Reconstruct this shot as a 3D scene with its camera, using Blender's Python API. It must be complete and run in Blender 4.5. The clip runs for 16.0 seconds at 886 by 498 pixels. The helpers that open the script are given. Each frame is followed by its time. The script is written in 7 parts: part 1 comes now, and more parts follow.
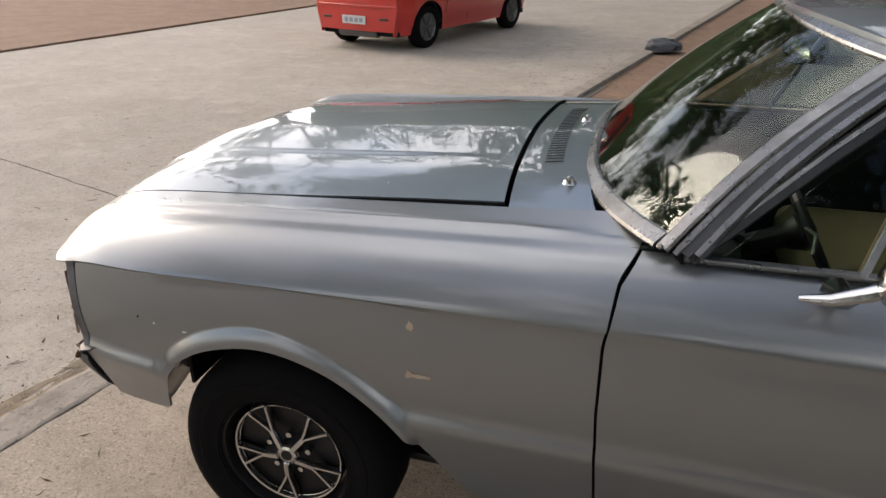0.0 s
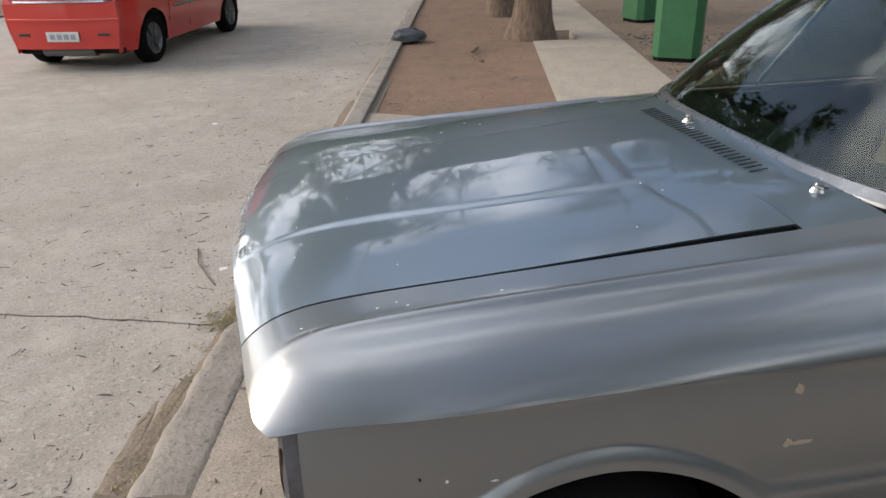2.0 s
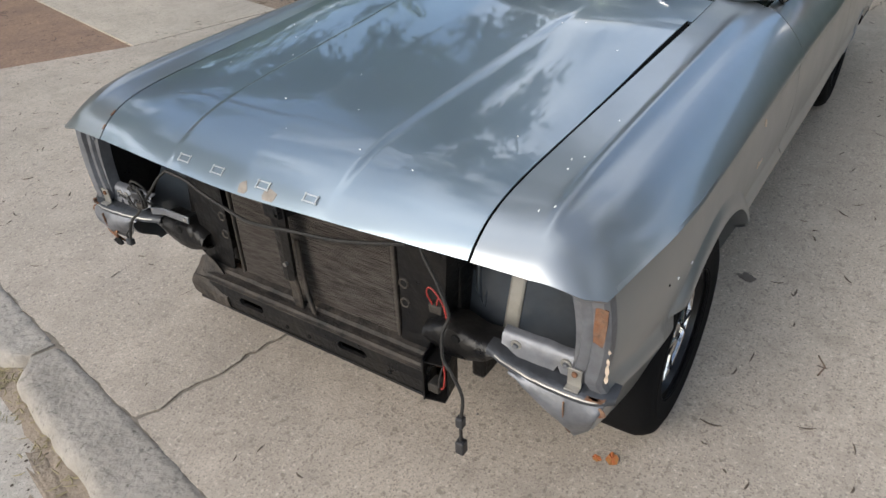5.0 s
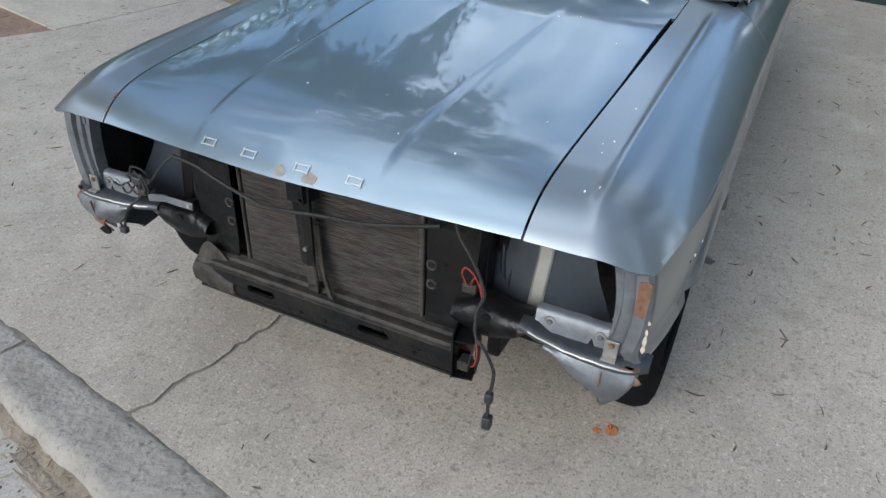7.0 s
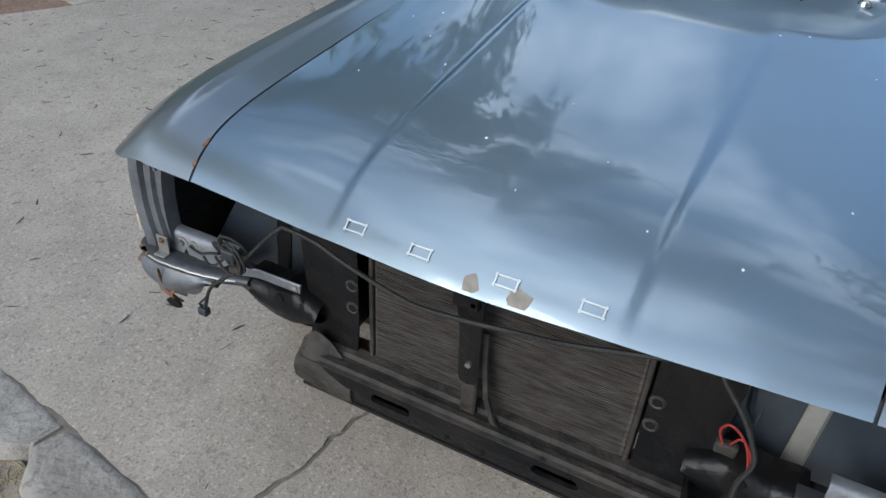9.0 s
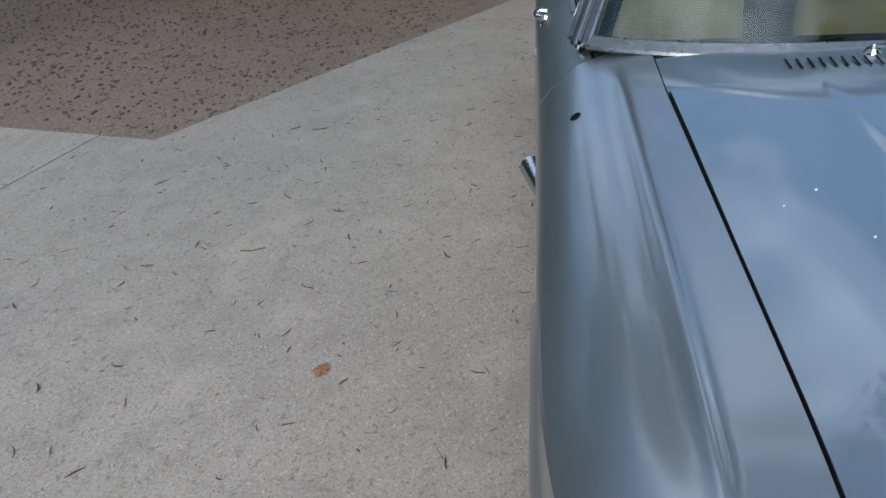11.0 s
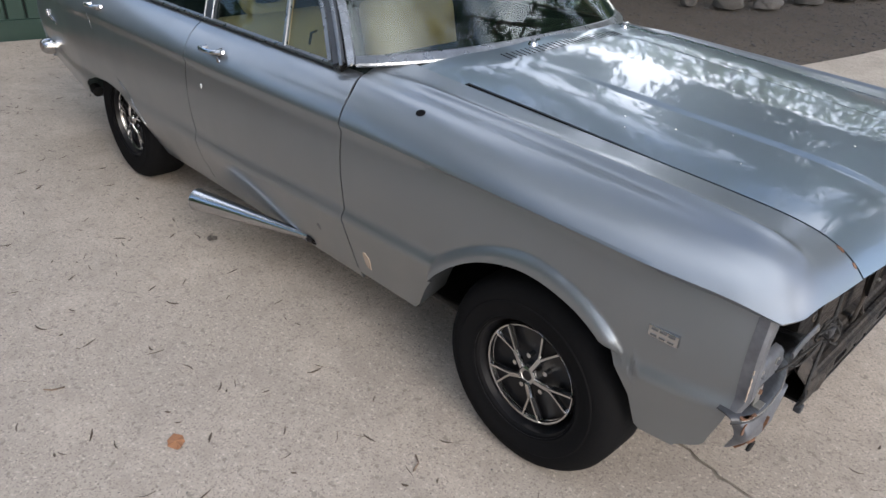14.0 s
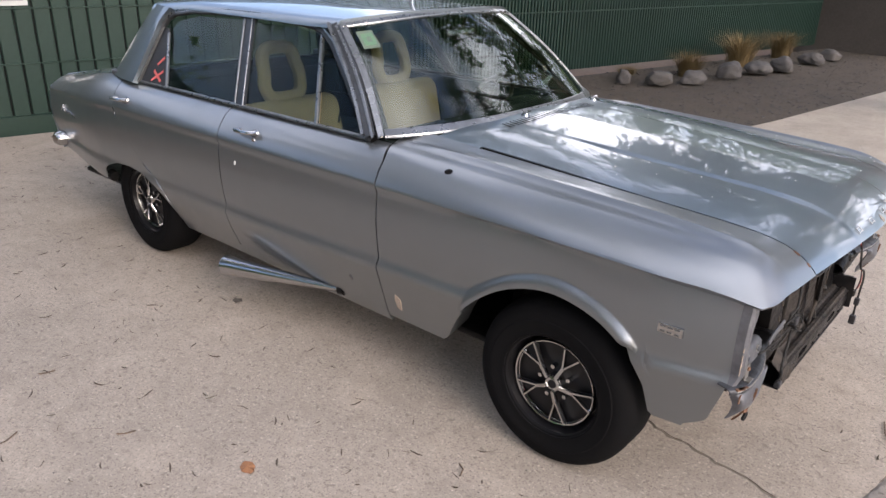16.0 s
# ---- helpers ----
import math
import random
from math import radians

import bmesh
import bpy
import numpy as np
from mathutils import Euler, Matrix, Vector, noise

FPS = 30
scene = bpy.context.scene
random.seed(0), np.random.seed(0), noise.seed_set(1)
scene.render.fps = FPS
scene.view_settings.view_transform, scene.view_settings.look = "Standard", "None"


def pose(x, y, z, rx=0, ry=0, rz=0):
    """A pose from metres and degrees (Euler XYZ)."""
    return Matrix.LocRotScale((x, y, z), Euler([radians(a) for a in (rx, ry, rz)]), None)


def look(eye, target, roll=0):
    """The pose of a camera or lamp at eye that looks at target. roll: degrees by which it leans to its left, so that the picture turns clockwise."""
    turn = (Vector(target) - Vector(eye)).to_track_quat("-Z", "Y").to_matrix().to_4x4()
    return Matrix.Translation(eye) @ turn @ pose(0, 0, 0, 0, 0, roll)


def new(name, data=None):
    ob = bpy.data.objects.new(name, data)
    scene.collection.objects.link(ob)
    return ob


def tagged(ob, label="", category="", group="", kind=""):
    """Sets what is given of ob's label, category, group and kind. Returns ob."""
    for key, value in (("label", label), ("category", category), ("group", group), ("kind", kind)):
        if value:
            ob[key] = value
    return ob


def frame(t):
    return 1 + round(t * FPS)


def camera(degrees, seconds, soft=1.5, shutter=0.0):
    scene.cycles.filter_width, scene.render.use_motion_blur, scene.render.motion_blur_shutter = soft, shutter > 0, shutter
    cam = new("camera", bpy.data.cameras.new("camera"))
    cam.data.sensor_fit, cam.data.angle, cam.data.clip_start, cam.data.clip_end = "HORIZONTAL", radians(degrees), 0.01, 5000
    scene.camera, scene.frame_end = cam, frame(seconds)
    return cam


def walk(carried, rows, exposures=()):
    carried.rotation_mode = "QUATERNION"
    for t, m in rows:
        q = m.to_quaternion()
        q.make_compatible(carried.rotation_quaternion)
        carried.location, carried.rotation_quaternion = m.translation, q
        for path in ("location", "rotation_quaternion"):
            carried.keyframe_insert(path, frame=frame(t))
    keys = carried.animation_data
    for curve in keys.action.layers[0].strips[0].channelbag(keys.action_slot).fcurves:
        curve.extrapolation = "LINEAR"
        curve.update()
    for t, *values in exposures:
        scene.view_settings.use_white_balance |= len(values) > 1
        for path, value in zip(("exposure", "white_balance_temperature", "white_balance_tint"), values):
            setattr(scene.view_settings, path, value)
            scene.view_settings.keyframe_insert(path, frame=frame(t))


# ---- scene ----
cam = camera(62.8, 16.0)

PATH = [
    (0, (-0.847, 2.234, 1.627), (-0.341, 0.479, 0.812), -0.1),
    (0.5, (-0.453, 2.226, 1.654), (-0.25, 0.406, 0.849), -1.5),
    (1, (-0.19, 2.135, 1.642), (-0.139, 0.318, 0.809), -1.5),
    (1.2, (-0.065, 2.055, 1.631), (-0.038, 0.239, 0.794), -3.1),
    (1.5, (0.076, 1.933, 1.638), (0.052, 0.133, 0.766), -4.2),
    (2, (0.482, 1.901, 1.648), (0.173, 0.113, 0.808), -1.5),
    (2.2, (0.653, 1.867, 1.676), (0.217, 0.121, 0.803), 0.3),
    (2.5, (0.775, 1.788, 1.646), (0.215, 0.121, 0.693), -2.1),
    (3, (0.992, 1.484, 1.646), (0.32, -0.185, 0.772), -6.9),
    (3.5, (1.259, 1.394, 1.629), (0.17, 0.047, 0.629), -3.0),
    (4, (1.552, 1.348, 1.661), (0.326, 0.168, 0.611), -1.8),
    (4.4, (1.564, 1.252, 1.641), (0.342, 0.085, 0.57), -7.1),
    (4.5, (1.552, 1.242, 1.633), (0.324, 0.08, 0.565), -7.3),
    (4.7, (1.585, 1.225, 1.632), (0.269, 0.161, 0.565), -4.9),
    (6.8, (1.864, 0.975, 1.633), (0.374, 0.236, 0.522), 2.1),
    (7, (1.855, 0.966, 1.635), (0.348, 0.247, 0.535), 1.9),
    (7.2, (1.863, 0.96, 1.629), (0.364, 0.225, 0.527), 2.0),
    (7.5, (1.857, 0.936, 1.627), (0.384, 0.211, 0.485), 2.4),
    (8, (1.716, 0.799, 1.598), (0.289, -0.007, 0.451), -1.1),
    (8.5, (1.569, 0.606, 1.596), (0.201, -0.203, 0.382), -2.7),
    (9, (1.509, 0.342, 1.557), (0.042, -0.355, 0.39), 3.4),
    (9.5, (1.542, 0.0, 1.601), (0.014, -0.613, 0.466), 1.2),
    (10, (1.409, -0.308, 1.556), (-0.167, -0.964, 0.513), -0.8),
    (10.2, (1.32, -0.429, 1.549), (-0.289, -1.036, 0.528), -1.4),
    (12.3, (0.733, -1.463, 1.588), (-0.828, -0.841, 0.504), 1.5),
    (12.5, (0.683, -1.531, 1.574), (-0.813, -0.742, 0.507), 4.0),
    (13, (0.695, -1.892, 1.582), (-0.528, -0.689, 0.553), 8.1),
    (13.5, (0.822, -2.051, 1.617), (-0.39, -0.77, 0.674), 4.8),
    (14, (0.996, -2.217, 1.643), (-0.236, -0.973, 0.677), 2.8),
    (14.5, (1.035, -2.484, 1.662), (-0.175, -1.134, 0.817), 0.8),
    (15, (1.037, -2.678, 1.697), (-0.189, -1.28, 0.959), 2.5),
    (15.5, (1.071, -2.724, 1.693), (-0.204, -1.355, 0.985), 2.0),
    (16, (1.094, -2.732, 1.691), (-0.102, -1.321, 0.929), 1.5),
]
walk(cam, [(t, look(eye, target, roll)) for t, eye, target, roll in PATH],
     exposures=[(0, 0.86, 7200, 15), (2.0, 0.90, 6750, 12), (3.5, 0.98, 6350, 9), (4.5, 1.08, 6400, 9), (7, 0.96, 5650, 4), (8.5, 0.80, 5600, 4), (10, 0.70, 5700, 6), (12.5, 0.82, 5550, 6), (13, 1.02, 5750, 6), (13.5, 1.10, 6000, 12), (15, 1.18, 6200, 12), (15.5, 1.20, 6250, 13), (16, 1.20, 6500, 18)])

# ---------------------------------------------------------------- light
world = bpy.data.worlds.new("sky")
scene.world = world
world.use_nodes = True
wn, wl = world.node_tree.nodes, world.node_tree.links
wn.clear()
SUN_EL, SUN_AZ = 30.0, 106.0
sky = wn.new("ShaderNodeTexSky")
sky.sky_type = 'NISHITA'
sky.sun_disc = False
sky.sun_elevation, sky.sun_rotation = radians(SUN_EL), radians(SUN_AZ)
sky.air_density, sky.dust_density, sky.ozone_density = 1.0, 1.8, 0.5
coord = wn.new("ShaderNodeTexCoord")
cloud = wn.new("ShaderNodeTexNoise")
cloud.inputs["Scale"].default_value = 1.45
cloud.inputs["Detail"].default_value = 7.0
cloud.inputs["Roughness"].default_value = 0.58
cloud_map = wn.new("ShaderNodeMapping")
cloud_map.inputs["Scale"].default_value = (1.0, 1.0, 1.8)
cloud_map.inputs["Location"].default_value = (0.35, 0.2, 0.0)
cover = wn.new("ShaderNodeValToRGB")
cover.color_ramp.elements[0].position, cover.color_ramp.elements[1].position = 0.465, 0.67
cloud_mix = wn.new("ShaderNodeMixRGB")
cloud_mix.inputs["Color2"].default_value = (12.2, 12.5, 13.0, 1)
back = wn.new("ShaderNodeBackground")
back.inputs["Strength"].default_value = 0.15
world_out = wn.new("ShaderNodeOutputWorld")
wl.new(coord.outputs["Generated"], cloud_map.inputs["Vector"])
wl.new(cloud_map.outputs[0], cloud.inputs["Vector"])
wl.new(cloud.outputs["Fac"], cover.inputs["Fac"])
wl.new(cover.outputs[0], cloud_mix.inputs["Fac"])
wl.new(sky.outputs[0], cloud_mix.inputs["Color1"])
wl.new(cloud_mix.outputs[0], back.inputs["Color"])
wl.new(back.outputs[0], world_out.inputs["Surface"])
sun = new("sun", bpy.data.lights.new("sun", 'SUN'))
sun.data.energy, sun.data.angle, sun.data.color = 1.25, radians(40), (1.0, 0.95, 0.88)
az, el = radians(SUN_AZ), radians(SUN_EL)
sun.matrix_world = look((0, 0, 20), (-math.sin(az) * math.cos(el), -math.cos(az) * math.cos(el), 20 - math.sin(el)))

# ---------------------------------------------------------------- materials
def mat(name, color, rough=0.6, metal=0.0, grain=0.0, scale=40.0, spots=0.0, spot_scale=3.0, spot_color=None, bump=0.0, bump_scale=60.0,
        coat=0.0, coat_rough=0.05, each=0.0, coat_ior=1.5, fleck=0.0, fleck_scale=160.0, fleck_color=(0.1, 0.09, 0.08), broad=0.0, emit=0.0, grain_color=None, rough_var=0.0, ior=1.45, stretch=(1, 1, 1), pits=0.0, stones=0.0):
    """A surface with fine grain, larger stains, relief, and a shade of its own for each object."""
    m = bpy.data.materials.new(name)
    m.use_nodes = True
    n, l = m.node_tree.nodes, m.node_tree.links
    b = n["Principled BSDF"]
    b.inputs["Roughness"].default_value, b.inputs["Metallic"].default_value = rough, metal
    b.inputs["IOR"].default_value = ior
    b.inputs["Coat Weight"].default_value, b.inputs["Coat Roughness"].default_value = coat, coat_rough
    b.inputs["Coat IOR"].default_value = coat_ior
    geo = n.new("ShaderNodeTexCoord")
    mp = n.new("ShaderNodeMapping")
    mp.inputs["Scale"].default_value = stretch
    l.new(geo.outputs["Object"], mp.inputs["Vector"])
    col = n.new("ShaderNodeRGB")
    col.outputs[0].default_value = (*color, 1)
    out = col.outputs[0]

    def blend(fac, other):
        nonlocal out
        mx = n.new("ShaderNodeMixRGB")
        l.new(fac, mx.inputs["Fac"])
        l.new(out, mx.inputs["Color1"])
        mx.inputs["Color2"].default_value = (*other, 1)
        out = mx.outputs[0]

    def noise_fac(sc, lo, hi, amount, detail=6.0):
        t = n.new("ShaderNodeTexNoise")
        t.inputs["Scale"].default_value, t.inputs["Detail"].default_value, t.inputs["Roughness"].default_value = sc, detail, 0.62
        l.new(mp.outputs[0], t.inputs["Vector"])
        r = n.new("ShaderNodeMapRange")
        r.inputs["From Min"].default_value, r.inputs["From Max"].default_value, r.inputs["To Max"].default_value = lo, hi, amount
        l.new(t.outputs["Fac"], r.inputs["Value"])
        return r.outputs[0]

    if spots:
        blend(noise_fac(spot_scale, 0.42, 0.68, spots), spot_color or tuple(c * 0.6 for c in color))
    if broad:
        blend(noise_fac(0.35, 0.40, 0.66, broad), tuple(c * 0.72 for c in color))
    if fleck:
        blend(noise_fac(fleck_scale, 0.57, 0.66, fleck, 2.0), tuple(c * 0.35 for c in color))
        blend(noise_fac(fleck_scale * 0.6, 0.58, 0.66, fleck * 0.8, 2.0), tuple(min(0.8, c * 1.4) for c in color))
    if pits:
        blend(noise_fac(34.0, 0.575, 0.63, pits, 6.0), tuple(c * 0.42 for c in color))
        blend(noise_fac(7.0, 0.50, 0.64, pits * 0.5, 10.0), tuple(c * 0.55 for c in color))
        blend(noise_fac(3.1, 0.52, 0.70, pits * 0.6, 8.0), tuple(min(0.8, c * 1.22) for c in color))
    if stones:
        # dark and pale aggregate showing in worn concrete
        for sc, size, share, dark in ((75.0, 0.34, 0.66, 0.38), (140.0, 0.40, 0.60, 0.45), (60.0, 0.30, 0.80, 1.45)):
            cell = n.new("ShaderNodeTexVoronoi")
            cell.inputs["Scale"].default_value = sc
            l.new(mp.outputs[0], cell.inputs["Vector"])
            near, some, both = n.new("ShaderNodeMapRange"), n.new("ShaderNodeMapRange"), n.new("ShaderNodeMath")
            near.inputs["From Min"].default_value, near.inputs["From Max"].default_value = size, size - 0.12
            some.inputs["From Min"].default_value, some.inputs["From Max"].default_value, some.inputs["To Max"].default_value = share, share + 0.12, stones
            l.new(cell.outputs["Distance"], near.inputs["Value"])
            l.new(cell.outputs["Color"], some.inputs["Value"])
            both.operation = 'MULTIPLY'
            l.new(near.outputs[0], both.inputs[0])
            l.new(some.outputs[0], both.inputs[1])
            blend(both.outputs[0], tuple(min(0.8, c * dark) for c in color))
    if grain:
        blend(noise_fac(scale, 0.35, 0.7, grain, 3.0), grain_color or tuple(c * 0.55 for c in color))
    if each:
        info = n.new("ShaderNodeObjectInfo")
        hsv = n.new("ShaderNodeHueSaturation")
        rr = n.new("ShaderNodeMapRange")
        rr.inputs["To Min"].default_value, rr.inputs["To Max"].default_value = 1 - each, 1 + each
        l.new(info.outputs["Random"], rr.inputs["Value"])
        l.new(rr.outputs[0], hsv.inputs["Value"])
        l.new(out, hsv.inputs["Color"])
        out = hsv.outputs[0]
    l.new(out, b.inputs["Base Color"])
    if rough_var:
        rv = noise_fac(spot_scale * 2, 0.3, 0.7, rough_var)
        ad = n.new("ShaderNodeMath")
        ad.inputs[1].default_value = rough - rough_var / 2
        l.new(rv, ad.inputs[0])
        l.new(ad.outputs[0], b.inputs["Roughness"])
    if bump:
        t = n.new("ShaderNodeTexNoise")
        t.inputs["Scale"].default_value, t.inputs["Detail"].default_value = bump_scale, 5.0
        l.new(mp.outputs[0], t.inputs["Vector"])
        bp = n.new("ShaderNodeBump")
        bp.inputs["Strength"].default_value, bp.inputs["Distance"].default_value = bump, 0.01
        l.new(t.outputs["Fac"], bp.inputs["Height"])
        l.new(bp.outputs[0], b.inputs["Normal"])
    if emit:
        b.inputs["Emission Color"].default_value, b.inputs["Emission Strength"].default_value = (*color, 1), emit
    return m


def glass_mat(name, tint, rough=0.0, ior=1.5):
    """A thin pane: tinted and clear, with a mirror gloss that grows towards the edges."""
    m = bpy.data.materials.new(name)
    m.use_nodes = True
    n, l = m.node_tree.nodes, m.node_tree.links
    n.clear()
    clear, gloss, mix = n.new("ShaderNodeBsdfTransparent"), n.new("ShaderNodeBsdfGlossy"), n.new("ShaderNodeMixShader")
    face, power, scale, end = n.new("ShaderNodeLayerWeight"), n.new("ShaderNodeMath"), n.new("ShaderNodeMath"), n.new("ShaderNodeOutputMaterial")
    clear.inputs["Color"].default_value = (*tint, 1)
    gloss.inputs["Color"].default_value = (0.95, 0.97, 0.97, 1)
    gloss.inputs["Roughness"].default_value = rough
    face.inputs["Blend"].default_value = 0.5
    power.operation, scale.operation = 'POWER', 'MULTIPLY_ADD'
    power.inputs[1].default_value = 5.0
    base = ((ior - 1) / (ior + 1)) ** 2
    scale.inputs[1].default_value, scale.inputs[2].default_value = 1 - base, base
    l.new(face.outputs["Facing"], power.inputs[0])
    l.new(power.outputs[0], scale.inputs[0])
    l.new(scale.outputs[0], mix.inputs["Fac"])
    l.new(clear.outputs[0], mix.inputs[1])
    l.new(gloss.outputs[0], mix.inputs[2])
    l.new(mix.outputs[0], end.inputs["Surface"])
    return m


CONCRETE = mat("concrete", (0.375, 0.319, 0.262), 0.92, grain=0.55, scale=75, grain_color=(0.2391, 0.2098, 0.1743), spots=0.7, spot_scale=1.1, spot_color=(0.2645, 0.2307, 0.1894), fleck=0.8, fleck_scale=120, broad=0.7, bump=0.22, bump_scale=120, pits=0.8, stones=0.85)
ROAD = mat("road_concrete", (0.3603, 0.3266, 0.2864), 0.92, grain=0.5, scale=60, grain_color=(0.3053, 0.2742, 0.2347), spots=0.8, spot_scale=0.9, spot_color=(0.2626, 0.2291, 0.1902), fleck=0.8, fleck_scale=100, broad=0.6, bump=0.22, bump_scale=110, pits=0.8, stones=0.5)
KERB = mat("kerb_concrete", (0.250, 0.225, 0.196), 0.92, grain=0.6, scale=60, grain_color=(0.2347, 0.2119, 0.1802), spots=0.8, spot_scale=3.5, spot_color=(0.1598, 0.1408, 0.1174), bump=0.8, bump_scale=40, each=0.06, pits=0.9)
SIDEWALK = mat("sidewalk_concrete", (0.4012, 0.3474, 0.2836), 0.9, grain=0.35, scale=60, spots=0.5, spot_scale=1.7, fleck=0.7, broad=0.6, bump=0.3, bump_scale=80, pits=0.6)
DIRT = mat("dirt", (0.2398, 0.1548, 0.1049), 0.95, grain=0.8, scale=55, fleck=0.7, fleck_scale=70, pits=0.6, spots=0.8, spot_scale=2.2, spot_color=(0.1499, 0.0999, 0.0749), bump=0.9, bump_scale=35)
GRAVEL = mat("garden_soil", (0.1511, 0.1057, 0.0752), 0.95, grain=0.7, scale=45, grain_color=(0.3221, 0.2457, 0.1789), spots=0.6, spot_scale=2.0, spot_color=(0.0806, 0.0680, 0.0460), bump=1.0, bump_scale=40)
SOIL = mat("dark_bed_soil", (0.050, 0.038, 0.027), 0.95, grain=0.7, scale=45, grain_color=(0.120, 0.098, 0.074), spots=0.6, spot_scale=2.0, spot_color=(0.0219, 0.0185, 0.0124), bump=1.0, bump_scale=40)
PAINT = mat("silver_paint", (0.197, 0.238, 0.270), 0.40, metal=0.86, grain=0.10, scale=900, coat=1.0, coat_rough=0.04, spots=0.14, spot_scale=2.0, spot_color=(0.180, 0.204, 0.229), rough_var=0.06, coat_ior=1.58)
# Flank copy of the silver: warmer as from ground bounce, with a duller coat.
DULL_PAINT = mat("flank_silver_paint", (0.214, 0.230, 0.243), 0.36, metal=0.80, grain=0.10, scale=900, coat=0.7, coat_rough=0.10, spots=0.16, spot_scale=2.5, spot_color=(0.184, 0.198, 0.216), rough_var=0.08, coat_ior=1.55)
# Near-black for black metal parts, and for shade put into the recesses' colour.
SHADOW_METAL = mat("black_metal_and_shade", (0.0036, 0.0037, 0.0044), 0.36, grain=0.4, scale=30, grain_color=(0.0075, 0.0070, 0.0066), spots=0.6, spot_scale=9, spot_color=(0.014, 0.012, 0.010), bump=0.35, bump_scale=40, rough_var=0.25, ior=1.28)
JOINT_DIRT = mat("joint_dirt", (0.1299, 0.1099, 0.0879), 0.95, grain=0.6, scale=40, grain_color=(0.1998, 0.1698, 0.1399), bump=0.6)
CHROME = mat("chrome", (0.4995, 0.4995, 0.4995), 0.17, metal=1.0, spots=0.35, spot_scale=25, spot_color=(0.4496, 0.4296, 0.3996), rough_var=0.1, bump=0.05)
TYRE = mat("tyre_rubber", (0.0060, 0.0060, 0.0065), 0.85, grain=0.3, scale=70, ior=1.14, grain_color=(0.0074, 0.0070, 0.0067), spots=0.3, spot_scale=8, spot_color=(0.0074, 0.0070, 0.0067), bump=0.15)
# Pane tints are darkened to put shade over the cabin behind them.
GLASS = glass_mat("clear_glass", (0.66, 0.71, 0.66), 0.0, 1.55)
SIDE_GLASS = glass_mat("dim_side_glass", (0.58, 0.64, 0.61), 0.0, 1.22)
GREEN = mat("green_fence_paint", (0.0082, 0.0293, 0.0204), 0.55, grain=0.3, scale=30, spots=0.5, spot_scale=2.5, spot_color=(0.0127, 0.0332, 0.0267), bump=0.1)
RED = mat("red_car_paint", (0.46, 0.022, 0.016), 0.3, coat=0.8, coat_rough=0.05, spots=0.15, spot_scale=3)
BARK = mat("bark", (0.1698, 0.1199, 0.0849), 0.95, grain=0.8, scale=18, grain_color=(0.0599, 0.0450, 0.0350), bump=1.0, bump_scale=14, stretch=(1, 1, 0.25))
LEAF = mat("leaf", (0.0810, 0.1283, 0.0473), 0.6, each=0.2)
STONE = mat("stone", (0.0971, 0.0899, 0.0849), 0.9, grain=0.5, scale=14, spots=0.6, spot_scale=5, spot_color=(0.0863, 0.0791, 0.0720), bump=0.8, bump_scale=12, each=0.18)
DRY = mat("dry_grass", (0.1598, 0.1119, 0.0479), 0.85, each=0.2)
BRIGHT = mat("bright_emblem_metal", (0.50, 0.51, 0.51), 0.35, metal=0.6, grain=0.3, scale=200)
FRAME_GREY = mat("worn_grey_trim", (0.1399, 0.1399, 0.1399), 0.45, metal=0.5, grain=0.3, scale=60, spots=0.3, spot_scale=12)
# Black rubber, and the flat black that fills holes and gaps.
RUBBER = mat("black_rubber_and_gaps", (0.008, 0.008, 0.008), 0.7, grain=0.3, scale=80, ior=1.2)
TRIM = mat("worn_trim", (0.2497, 0.2577, 0.2638), 0.3, metal=0.9, grain=0.4, scale=40, spots=0.5, spot_scale=14, spot_color=(0.1299, 0.1328, 0.1349), rough_var=0.15, bump=0.08)
DARK_TRIM = mat("dark_window_frame", (0.07, 0.074, 0.078), 0.35, metal=0.7, grain=0.4, scale=40, spots=0.5, spot_scale=14, spot_color=(0.035, 0.037, 0.039))
APRON = mat("dark_grey_paint", (0.0530, 0.0565, 0.0640), 0.42, metal=0.5, grain=0.4, scale=40, spots=0.6, spot_scale=9, spot_color=(0.0324, 0.0305, 0.0296), bump=0.2)
RUST = mat("rust", (0.150, 0.066, 0.032), 0.9, grain=0.8, scale=90, grain_color=(0.045, 0.022, 0.014), spots=0.8, spot_scale=45, spot_color=(0.23, 0.16, 0.11), bump=0.8)
PRIMER = mat("bare_primer", (0.2198, 0.1898, 0.1598), 0.8, grain=0.5, scale=90, spots=0.4, spot_scale=20)
CHIP = mat("pale_filler", (0.4196, 0.3397, 0.2697), 0.8, grain=0.4, scale=120)
SPECK = mat("white_speck", (0.6194, 0.6194, 0.5994), 0.8)
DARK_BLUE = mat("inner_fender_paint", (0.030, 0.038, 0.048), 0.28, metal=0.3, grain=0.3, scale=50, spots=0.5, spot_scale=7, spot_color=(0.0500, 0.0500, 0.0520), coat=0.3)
OLD_PAINT = mat("dull_grey_paint", (0.1598, 0.1648, 0.1798), 0.5, metal=0.6, grain=0.4, scale=40, spots=0.5, spot_scale=10, spot_color=(0.0999, 0.0999, 0.1049), bump=0.15)
CORE = mat("radiator_fins", (0.026, 0.021, 0.018), 0.8, grain=0.9, scale=26, grain_color=(0.075, 0.067, 0.059), stretch=(1, 0.6, 5), spots=0.7, spot_scale=5, spot_color=(0.040, 0.031, 0.026), ior=1.3)
